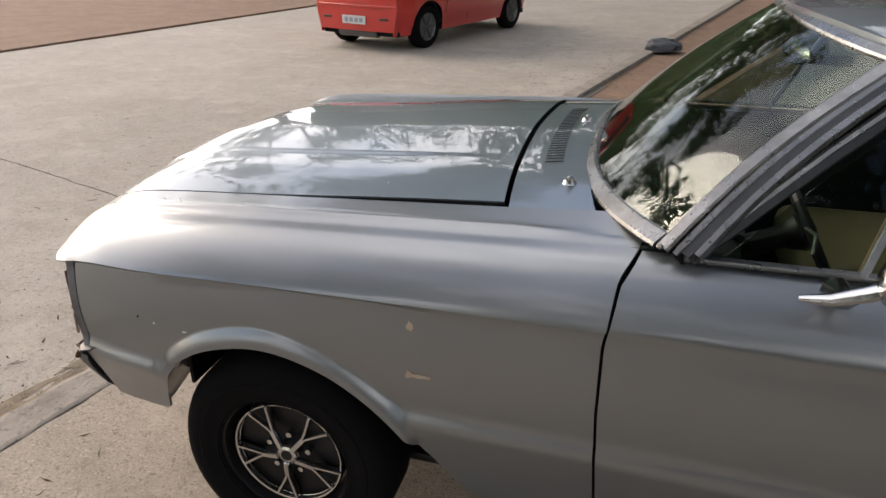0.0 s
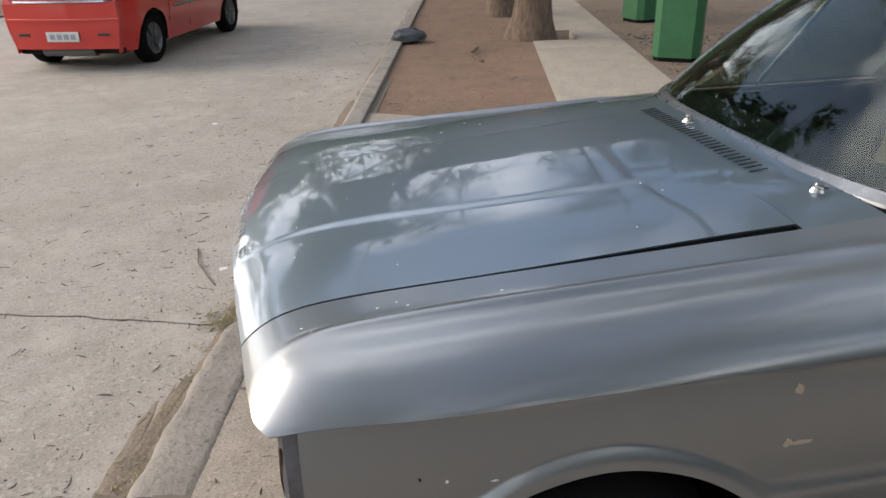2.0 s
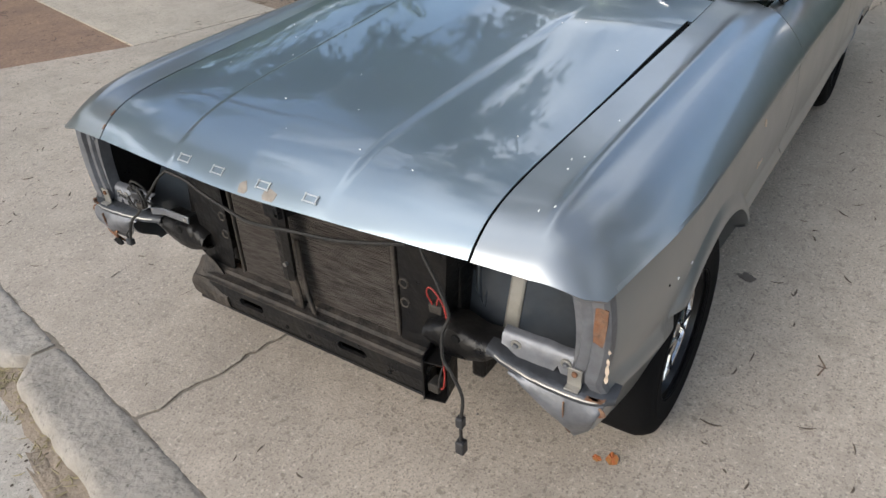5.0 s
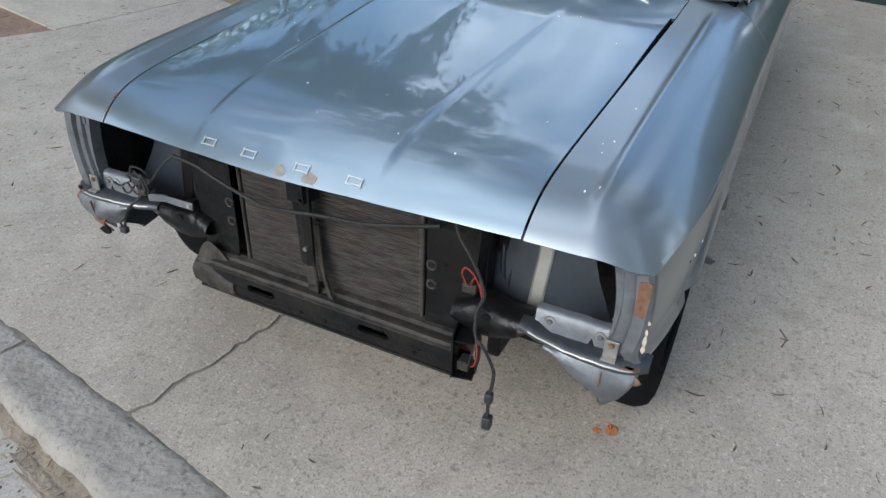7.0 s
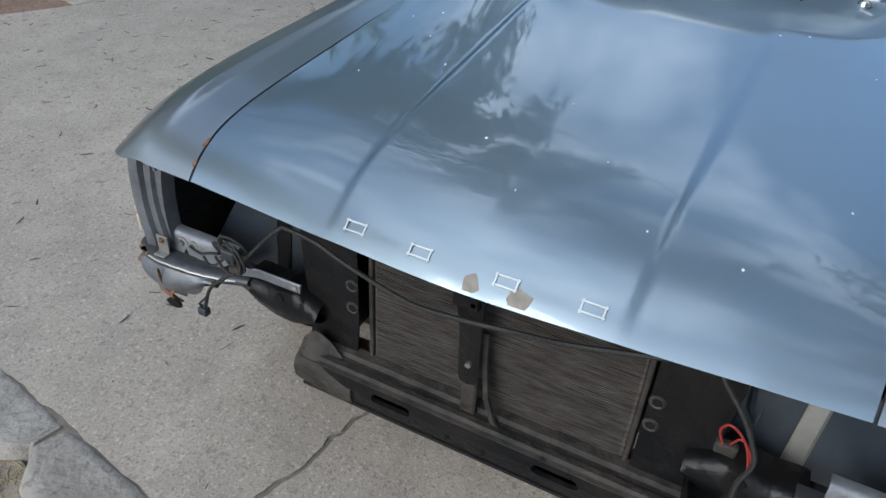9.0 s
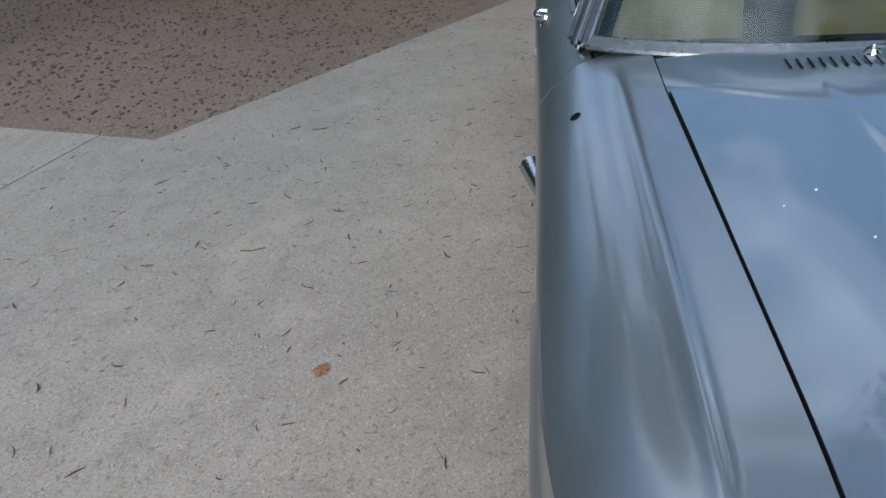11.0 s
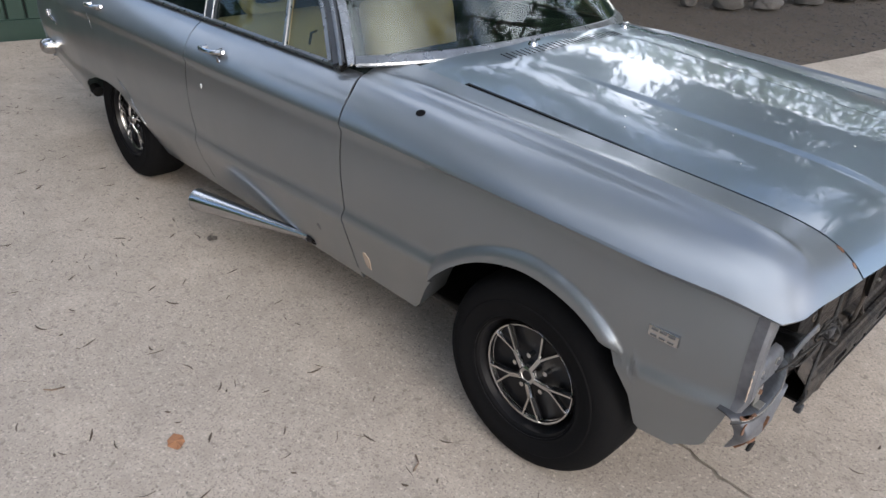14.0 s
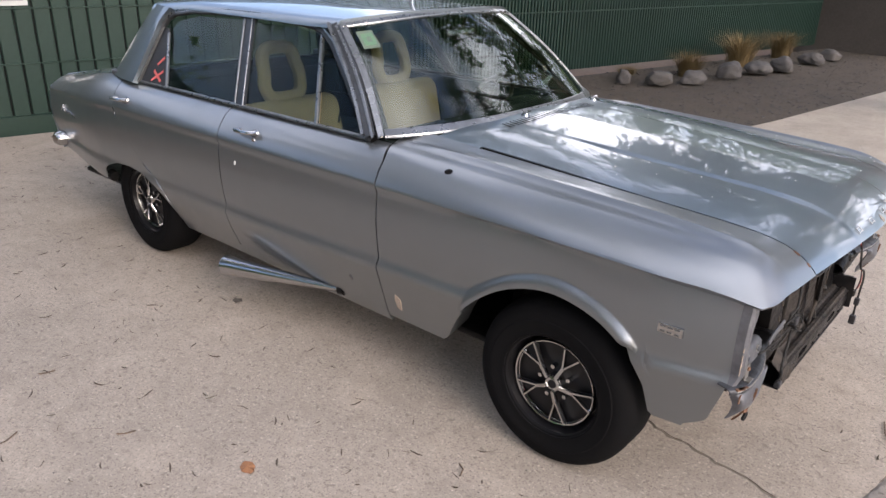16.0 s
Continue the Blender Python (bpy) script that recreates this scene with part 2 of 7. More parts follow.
DUSTY = mat("dusty_black_metal", (0.008, 0.0075, 0.007), 0.7, grain=0.6, scale=24, grain_color=(0.055, 0.045, 0.036), spots=0.8, spot_scale=9, spot_color=(0.040, 0.032, 0.026), bump=0.5, ior=1.35)
GALV = mat("bare_metal", (0.2997, 0.2897, 0.2697), 0.45, metal=0.8, grain=0.4, scale=30)
CREAM = mat("cream_vinyl", (0.43, 0.335, 0.195), 0.6, grain=0.15, scale=60, spots=0.25, spot_scale=5, ior=1.35)
NAVY = mat("dark_blue_vinyl", (0.014, 0.026, 0.034), 0.7, grain=0.2, scale=60, ior=1.25)
DASH = mat("dark_dashboard", (0.015, 0.022, 0.02), 0.85, grain=0.3, scale=50, ior=1.2)
WIRE = mat("black_wire", (0.012, 0.012, 0.012), 0.65, grain=0.4, scale=200, grain_color=(0.06, 0.055, 0.05), ior=1.3)
RED_WIRE = mat("red_wire", (0.20, 0.018, 0.014), 0.5)
PAPER = mat("white_paper", (0.4995, 0.5095, 0.4995), 0.8, grain=0.1, scale=20)
INK = mat("grey_print", (0.25, 0.26, 0.28), 0.8)
BIN_GREEN = mat("green_bin_paint", (0.0350, 0.1399, 0.0599), 0.5, grain=0.2, scale=20, spots=0.3, spot_scale=4, bump=0.1)
WALL = mat("taupe_render", (0.0899, 0.0779, 0.0659), 0.95, grain=0.4, scale=25, spots=0.4, spot_scale=1.5, bump=0.5)
LITTER = mat("dry_leaf", (0.0749, 0.0559, 0.0400), 0.9, each=0.2, grain=0.5, scale=30)
BLACK_PLASTIC = mat("black_plastic", (0.02, 0.02, 0.022), 0.45, grain=0.2, scale=40)
STICKER_RED = mat("faded_red_sticker", (0.5670, 0.1215, 0.1080), 0.6)
STICKER_GREEN = mat("pale_green_sticker", (0.4725, 0.7020, 0.5400), 0.6)

# ---------------------------------------------------------------- mesh helpers
def link(name, bm, material, parent=None, label="", smooth=False, sharp=35):
    me = bpy.data.meshes.new(name)
    bmesh.ops.recalc_face_normals(bm, faces=bm.faces)
    if smooth:
        for f in bm.faces:
            f.smooth = True
        lim = radians(sharp)
        for e in bm.edges:
            if len(e.link_faces) == 2 and e.calc_face_angle(0) > lim:
                e.smooth = False
    bm.to_mesh(me)
    bm.free()
    me.materials.append(material)
    ob = new(name, me)
    if parent:
        ob.parent = parent
    if label:
        ob["label"] = label
    return ob


def part(name, bm, material, parent, label="", smooth=False, sharp=35):
    return link(name, bm, material, parent, label, smooth, sharp)


def thing(name, label, category, group="", at=None):
    ob = new(name)
    if at is not None:
        ob.matrix_basis = at
    return tagged(ob, label, category, group)


def grid(rows, close=False, bm=None):
    """A skin over rows of points."""
    bm = bm or bmesh.new()
    vs = [[bm.verts.new(p) for p in r] for r in rows]
    for a, b in zip(vs, vs[1:]):
        k = len(a)
        for i in range(k if close else k - 1):
            q = (a[i], a[(i + 1) % k], b[(i + 1) % k], b[i])
            if len({v.co.to_tuple(6) for v in q}) == 4:
                bm.faces.new(q)
            else:
                u = []
                for v in q:
                    if not any((v.co - w.co).length < 1e-6 for w in u):
                        u.append(v)
                if len(u) == 3:
                    bm.faces.new(u)
    return bm


def slab(rows, thick, direction=None):
    """A closed sheet of the given thickness over rows of points, thickened against its normals or along a direction."""
    top = np.array(rows, float)
    if direction is None:
        du, dv = np.gradient(top, axis=0), np.gradient(top, axis=1)
        nn = np.cross(du, dv)
        nn /= np.linalg.norm(nn, axis=2, keepdims=True) + 1e-9
    else:
        nn = np.ones_like(top) * np.array(direction, float)
    low = top - nn * thick
    bm = grid(top)
    grid(low[::-1], bm=bm)
    for a, b in ((top[0], low[0]), (low[-1], top[-1]), (low[:, 0], top[:, 0]), (top[:, -1], low[:, -1])):
        grid([a, b], bm=bm)
    bmesh.ops.remove_doubles(bm, verts=bm.verts, dist=1e-5)
    return bm


def box(x0, x1, y0, y1, z0, z1, bevel=0.0, bm=None, m=None):
    own = bmesh.new()
    bmesh.ops.create_cube(own, size=1, matrix=Matrix.Translation(((x0 + x1) / 2, (y0 + y1) / 2, (z0 + z1) / 2)) @ Matrix.Diagonal((abs(x1 - x0), abs(y1 - y0), abs(z1 - z0), 1)))
    if bevel:
        bmesh.ops.bevel(own, geom=own.edges[:], offset=bevel, segments=2, affect='EDGES', profile=0.5)
    if m is not None:
        bmesh.ops.transform(own, matrix=m, verts=own.verts)
    return merge(bm, own)


def merge(bm, own):
    if bm is None:
        return own
    me = bpy.data.meshes.new("tmp")
    own.to_mesh(me)
    own.free()
    bm.from_mesh(me)
    bpy.data.meshes.remove(me)
    return bm


def tube(points, r, seg=8, bm=None, cap=True, flat=1.0):
    """A round bar along points; r is a radius or one radius for each point."""
    pts = [Vector(p) for p in points]
    rs = r if isinstance(r, (list, tuple)) else [r] * len(pts)
    rows, up = [], None
    for i, p in enumerate(pts):
        d = (pts[min(i + 1, len(pts) - 1)] - pts[max(i - 1, 0)]).normalized()
        if up is None:
            up = Vector((0, 0, 1)) if abs(d.z) < 0.9 else Vector((1, 0, 0))
        a = d.cross(up).normalized()
        up = a.cross(d).normalized()
        rows.append([p + rs[i] * (math.cos(2 * math.pi * k / seg) * a + flat * math.sin(2 * math.pi * k / seg) * up) for k in range(seg)])
    own = grid(rows, close=True)
    if cap:
        own.verts.ensure_lookup_table()
        own.faces.new([own.verts[k] for k in range(seg)])
        base = (len(rows) - 1) * seg
        own.faces.new([own.verts[base + k] for k in range(seg)])
    return merge(bm, own)


def bar(points, w, h, out, bm=None):
    """A strip of width w (across) and height h (along out) along points; out is one vector or one for each point."""
    pts = [Vector(p) for p in points]
    outs = [Vector(o).normalized() for o in out] if isinstance(out[0], (tuple, list, Vector)) else [Vector(out).normalized()] * len(pts)
    rows = []
    for i, p in enumerate(pts):
        d = (pts[min(i + 1, len(pts) - 1)] - pts[max(i - 1, 0)]).normalized()
        a = d.cross(outs[i]).normalized()
        o = a.cross(d).normalized()
        k = 0.28
        prof = [(-0.5, 0), (-0.5, 0.6), (-0.5 + k * 0.5, 1), (0.5 - k * 0.5, 1), (0.5, 0.6), (0.5, 0)]
        rows.append([p + a * (u * w) + o * (v * h) for u, v in prof])
    own = grid(rows, close=True)
    own.verts.ensure_lookup_table()
    own.faces.new([own.verts[k] for k in range(6)])
    own.faces.new([own.verts[(len(rows) - 1) * 6 + k] for k in range(6)])
    return merge(bm, own)


def lathe(profile, seg=32, axis="y", bm=None, closed=False):
    """Profile of (radius, along) turned about the axis."""
    rows = []
    for k in range(seg + 1):
        a = 2 * math.pi * k / seg
        c, s = math.cos(a), math.sin(a)
        if axis == "y":
            rows.append([(r * c, v, r * s) for r, v in profile])
        elif axis == "z":
            rows.append([(r * c, r * s, v) for r, v in profile])
        else:
            rows.append([(v, r * c, r * s) for r, v in profile])
    own = grid(rows)
    bmesh.ops.remove_doubles(own, verts=own.verts, dist=1e-6)
    return merge(bm, own)


def prism(outline, z0, z1, bm=None):
    """A plate with a flat outline of (x, y), from z0 to z1."""
    own = bmesh.new()
    lo = [own.verts.new((x, y, z0)) for x, y in outline]
    hi = [own.verts.new((x, y, z1)) for x, y in outline]
    own.faces.new(lo[::-1])
    own.faces.new(hi)
    k = len(lo)
    for i in range(k):
        own.faces.new((lo[i], lo[(i + 1) % k], hi[(i + 1) % k], hi[i]))
    return merge(bm, own)


def interp(x, xs, ys):
    return float(np.interp(x, xs, ys))


def smooth_step(a, b, x):
    t = min(1.0, max(0.0, (x - a) / (b - a)))
    return t * t * (3 - 2 * t)


# the street runs aslant to the car: s along the kerb, n out towards the street
def street(s, n):
    return (0.211 * s + 0.9775 * n, 0.9775 * s - 0.211 * n)

# ---------------------------------------------------------------- ground
def area(name, outline, z0, z1, material, label, category, kind="structure"):
    return tagged(link(name, prism([street(s, n) for s, n in outline], z0, z1), material), label, category, kind=kind)


R = -0.06
area("ground", [(-300, -300), (300, -300), (300, 300), (-300, 300)], -0.6, -0.16, DIRT, "bare brown earth below the paving", "ground")
def edge_line(pairs, step=0.06, rough=0.006):
    """A broken line of (s, n) through the given corners, with uneven edges."""
    out = []
    for (s0, n0), (s1, n1) in zip(pairs, pairs[1:]):
        k = max(1, int(math.hypot(s1 - s0, n1 - n0) / step))
        for i in range(k):
            t = i / k
            q = noise.noise(Vector((s0 + (s1 - s0) * t, n0 + (n1 - n0) * t, 3.1)) * 7) + 0.6 * noise.noise(Vector((s0 + (s1 - s0) * t, n0 + (n1 - n0) * t, 8.0)) * 23)
            out.append((s0 + (s1 - s0) * t + rough * 2 * q, n0 + (n1 - n0) * t + rough * 1.4 * q))
    out.append(pairs[-1])
    return out


def kerb_inner(s):
    """Distance of the kerb's inner edge, which bends at the broken stone."""
    return float(interp(s, [-24, -4.5, -2.2, -1.46, -0.95, -0.6, -0.07, 0.4, 4.2, 9], [0.99, 0.992, 1.016, 1.020, 1.003, 0.981, 0.958, 0.955, 0.965, 0.97]))


JOINT = [(-0.315, 0.968), (-0.33, 0.3), (-0.27, -0.6), (-0.30, -2.0), (-0.28, -4.0), (-0.30, -6.0)]
one = edge_line(JOINT, 0.025, 0.013)
two = [(a - 0.015, b) for a, b in edge_line(JOINT, 0.022, 0.017)]
area("driveway", one + [(1.9, -6.0), (3.2, -2.5), (4.2, -0.75)] + edge_line([(a, kerb_inner(a) - 0.004) for a in np.linspace(4.2, -0.30, 19)], 0.022, 0.009), -0.25, 0.0, CONCRETE, "pale concrete driveway slab with leaf litter", "driveway")
area("driveway", two[::-1] + edge_line([(a, kerb_inner(a) - 0.004) for a in np.linspace(-0.33, -4.58, 18)], 0.022, 0.009)[1:] + [(-4.08, -0.755), (-4.08, -2.05), (-3.67, -2.05), (-2.3, -6.0)], -0.25, 0.0, CONCRETE, "pale concrete driveway slab with a cracked joint", "driveway")
area("joint_dirt", [(-0.5, 1.0), (-0.5, -6.0), (-0.1, -6.0), (-0.1, 1.0)], -0.2, -0.005, JOINT_DIRT, "dirt filling the joint of the driveway", "dirt")
area("joint_dirt", [(-6.0, 0.92), (-6.0, 1.08), (4.2, 1.08), (4.2, 0.92)], -0.2, -0.004, JOINT_DIRT, "dirt filling the joint along the kerb", "dirt")
area("joint_dirt", [(-1.6, 1.14), (-0.5, 1.14), (-0.5, 9.5), (-1.6, 9.5)], -0.25, R - 0.010, JOINT_DIRT, "dirt filling the joint of the road", "dirt")
RJ = [(-0.90, 1.16), (-0.98, 1.93), (-1.05, 2.80), (-1.20, 4.19), (-1.3, 6.5), (-1.4, 9.5)]
road_a = edge_line(RJ, 0.08, 0.008)
road_b = [(a - 0.014, b) for a, b in edge_line(RJ, 0.08, 0.010)]
RK = [(-9.0, 1.16), (-8.2, 3.5), (-7.0, 6.0), (-6.4, 9.5)]
road_c = edge_line(RK, 0.12, 0.010)
area("road", road_a + [(300, 9.5), (300, 1.16)], -0.3, R, ROAD, "worn grey-brown concrete road with dust and twigs", "road")
area("road", road_b[::-1] + road_c, -0.3, R, ROAD, "worn grey-brown concrete road with a cracked joint", "road")
area("road", [(a - 0.02, b) for a, b in road_c][::-1] + [(-300, 1.16), (-300, 9.5)], -0.3, R - 0.002, ROAD, "worn grey-brown concrete road", "road")
area("sidewalk", [(-8.5, -0.83), (-4.085, -0.755), (-4.085, -2.05), (-8.5, -2.05)], -0.25, 0.003, SIDEWALK, "pale concrete sidewalk beside bare earth", "sidewalk")
area("sidewalk", [(-60, -0.83), (-9.4, -0.83), (-9.4, -1.45), (-8.51, -1.45), (-8.51, -2.05), (-60, -2.05)], -0.25, 0.002, SIDEWALK, "pale concrete sidewalk with a cut-out round a tree", "sidewalk")
area("sidewalk", [(4.202, -0.75), (60, -0.75), (60, -6.5), (8.59, -2.78), (5.43, -2.55), (3.22, -2.5)], -0.25, 0.004, SIDEWALK, "pale concrete sidewalk beside a soil bed", "sidewalk")
area("verge", [(-60, 0.99), (-4.59, 0.99), (-4.09, -0.755), (-8.5, -0.829), (-9.4, -0.829), (-60, -0.829)], -0.25, -0.012, DIRT, "bare reddish earth verge with dry twigs", "verge")
area("verge", [(4.202, 0.99), (60, 0.99), (60, -0.75), (4.202, -0.75)], -0.25, -0.012, DIRT, "bare reddish earth verge", "verge")
area("garden", [(-60, -2.05), (-3.67, -2.05), (-2.3, -6.0), (-60, -6.0)], -0.25, -0.02, GRAVEL, "gravelly brown garden soil", "garden soil")
area("garden", [(3.2, -2.5), (5.43, -2.55), (8.59, -2.78), (36.0, -4.9), (60, -6.0), (1.9, -6.0)], -0.25, -0.02, SOIL, "dark brown bed of soil with leaf litter", "garden soil")
area("verge", [(-300, 9.5), (300, 9.5), (300, 40), (-300, 40)], -0.3, -0.03, DIRT, "bare earth on the far side of the road", "verge")

# ---------------------------------------------------------------- the silver car: its lines
def x_lip(y):
    return 0.733 - 0.053 * (abs(y) / 0.585) ** 1.5


def base_z(x, y):
    """Height of the hood and of the inner fender top behind the nose."""
    ay = abs(y)
    bc = 1.004 - 0.055 * x
    bg = 0.972 - 0.0625 * x
    br = 0.966 - 0.035 * x - 0.03 * max(0, x) ** 2
    step = 0.0060 * smooth_step(-0.40, -0.10, x)
    yc = 0.236 + 0.045 * (0.69 - x)
    if ay < yc:
        b = bc + 0.009 * (1 - (ay / yc) ** 1.2)
    elif ay < yc + 0.020:
        b = bc - step * smooth_step(yc, yc + 0.020, ay) - 0.002 * (ay - yc) / 0.020
    elif ay < 0.595:
        k = (ay - yc - 0.020) / (0.595 - yc - 0.020)
        b = (bc - step - 0.002) * (1 - k) + bg * k + 0.006 * math.sin(math.pi * k)
    else:
        b = bg + (br - bg) * min(1.0, (ay - 0.595) / 0.115)
    return b


LIP_Y, LIP_Z = [0, 0.2, 0.43, 0.57, 0.74, 0.86, 0.95], [0.870, 0.868, 0.859, 0.850, 0.843, 0.836, 0.83]


def top_z(x, y):
    """Height of the hood and of the inner fender top, with the nose falling to its lip."""
    ay = abs(y)
    xl = x_lip(y)
    reach = interp(ay, [0, 0.3, 0.6, 0.72], [0.100, 0.095, 0.064, 0.066])
    return base_z(x, y) - (base_z(xl, y) - interp(ay, LIP_Y, LIP_Z)) * math.exp(-max(0.0, xl - x) / reach)


CHAR_X = [-3.9, -3.67, -2.86, -1.78, -1.15, -0.80, -0.43, -0.09, 0.26, 0.45, 0.56, 0.62]
CHAR_Z = [0.80, 0.815, 0.838, 0.848, 0.851, 0.853, 0.856, 0.855, 0.849, 0.843, 0.836, 0.830]
LOW_X = [-3.9, -2.44, -1.42, -0.8, -0.33, 0.3, 0.6]
LOW_Z = [0.50, 0.49, 0.505, 0.53, 0.54, 0.555, 0.565]


CHAR_FIT = np.polyfit(CHAR_X[:-2], CHAR_Z[:-2], 4)


def char_z(x):
    return float(np.polyval(CHAR_FIT, min(x, 0.5))) - 0.14 * max(0.0, x - 0.46) * smooth_step(0.42, 0.62, x)


def wide(x):
    """Half width at the character line."""
    return 0.893 - 0.055 * (max(0.0, x - 0.20) / 0.43) ** 2 - 0.085 * smooth_step(-3.1, -3.95, x)


def crown_b(x):
    return 0.74 + 0.26 * smooth_step(-0.5, 0.45, x)


def side_y(x, z):
    """Half width of the side at a height."""
    zc, zl, w = char_z(x), interp(x, LOW_X, LOW_Z), wide(x)
    high = 0.995 - 0.10 * smooth_step(-3.05, -3.9, x)
    if z >= zc:
        t = min(0.985, (z - zc) / (high - zc))
        b = crown_b(x)
        return w - 0.193 * (1 - (1 - t ** (1 / b)) ** (1 / 2.0))
    f = 0.25 + 0.75 * smooth_step(-2.3, -1.2, x)
    if z > zl + 0.035:
        q = (zc - z) / (zc - zl - 0.035)
        und = 0.010 + 0.012 * smooth_step(-0.7, 0.3, x)
        return w - und + (und - 0.014) * q + 0.056 * q * (1 - q) + und * smooth_step(zc - 0.014, zc, z) ** 1.5
    zs = [0.20, 0.275, zl - 0.08, zl - 0.010, zl - 0.001, zl + 0.022, zl + 0.035]
    ys = [w - 0.125, w - 0.085, w - 0.024, w - 0.009 * (1 - f), w - 0.001 - 0.009 * (1 - f), w - 0.0125, w - 0.014]
    return interp(z, zs, ys)


def fender_top(x, y):
    """Height of the front fender from the hood gap to the character line."""
    if y <= 0.70:
        z = top_z(x, y)
    else:
        w = wide(x)
        q = min(1.0, (y - 0.70) / (w - 0.70))
        back = x_lip(0.70) - x_lip(y)
        zt, zc = top_z(min(x + back, x_lip(0.70)), 0.70), char_z(x)
        z = zc + (max(zt, zc + 0.004) - zc) * max(0.0, 1 - q ** 2.0) ** crown_b(x)
        z -= 0.005 * math.exp(-((y - 0.740) / 0.022) ** 2) * smooth_step(0.60, 0.35, x)
    return z + 0.0095 * math.exp(-((y - 0.700) / 0.013) ** 2) * smooth_step(0.64, 0.48, x) * smooth_step(-0.80, -0.55, x)


# ---------------------------------------------------------------- the silver car: panels
car = thing("car", "silver-grey four-door sedan with its grille and bumper removed, parked on concrete", "car")
SIDES = (1, -1)


def frange(a, b, k):
    return [a + (b - a) * i / (k - 1) for i in range(k)]


# hood
HOOD_REAR = -0.53


def hood_edge(x):
    return interp(x, [-0.53, 0.67], [0.604, 0.578])


rows = []
for i in range(49):
    u = i / 48
    u = 1 - (1 - u) ** 1.8
    row = []
    for v in np.linspace(-1, 1, 161):
        y0 = v * 0.6
        rear = HOOD_REAR + 0.085 * (1 - abs(v) ** 2.2) * 0.35 - 0.0
        x = rear + (x_lip(y0) - rear) * u
        y = v * (hood_edge(x) - 0.002 - (0.007 if v > 0 else 0.001) * smooth_step(0.1, -0.5, x))
        row.append((x, y, top_z(x, y) + 0.006 * smooth_step(0.25, -0.35, x)))
    rows.append(row)
seal = [[r[k] for r in rows] for k in (0, -1)] + [rows[0]]
hood = part("hood", slab(rows, 0.004), PAINT, car, "silver-grey hood with two creases and cloud reflections", smooth=True, sharp=50)


for line in seal:
    part("hood_seal", bar([(x + (0.010 if line is seal[2] else 0.0), y - math.copysign(0.006, y) * (line is not seal[2]), z - 0.024) for x, y, z in line[::2] if x < 0.55], 0.014, 0.020, (0, 0, 1)), RUBBER, car)


# fenders
def curve(x, xs, ys):
    """A smooth line through knots."""
    if x <= xs[0]:
        return ys[0]
    if x >= xs[-1]:
        return ys[-1]
    i = max(k for k in range(len(xs) - 1) if xs[k] <= x)
    slope = lambda k: (ys[min(k + 1, len(xs) - 1)] - ys[max(k - 1, 0)]) / (xs[min(k + 1, len(xs) - 1)] - xs[max(k - 1, 0)])
    h = xs[i + 1] - xs[i]
    t = (x - xs[i]) / h
    return (2 * t ** 3 - 3 * t * t + 1) * ys[i] + (t ** 3 - 2 * t * t + t) * h * slope(i) + (3 * t * t - 2 * t ** 3) * ys[i + 1] + (t ** 3 - t * t) * h * slope(i + 1)


def arch_z(x, s=1):
    """Lower edge of the front fender."""
    if x < -0.49:
        return interp(x, [-0.86, -0.52, -0.49], [0.275, 0.272, 0.30])
    if x > 0.33:
        return interp(x, [0.33, 0.347, 0.60], [0.46, 0.395 if s > 0 else 0.345, 0.395 if s > 0 else 0.345])
    return curve(x, [-0.49, -0.42, -0.33, -0.22, -0.11, 0.0, 0.11, 0.21, 0.285, 0.33], [0.30, 0.415, 0.525, 0.612, 0.662, 0.682, 0.668, 0.628, 0.56, 0.46])


def door_front(z):
    """Line of the gap between fender and front door."""
    return interp(z, [0.2, 0.43, 0.64, 0.82, 0.94, 1.0], [-0.825, -0.815, -0.805, -0.805, -0.825, -0.868])


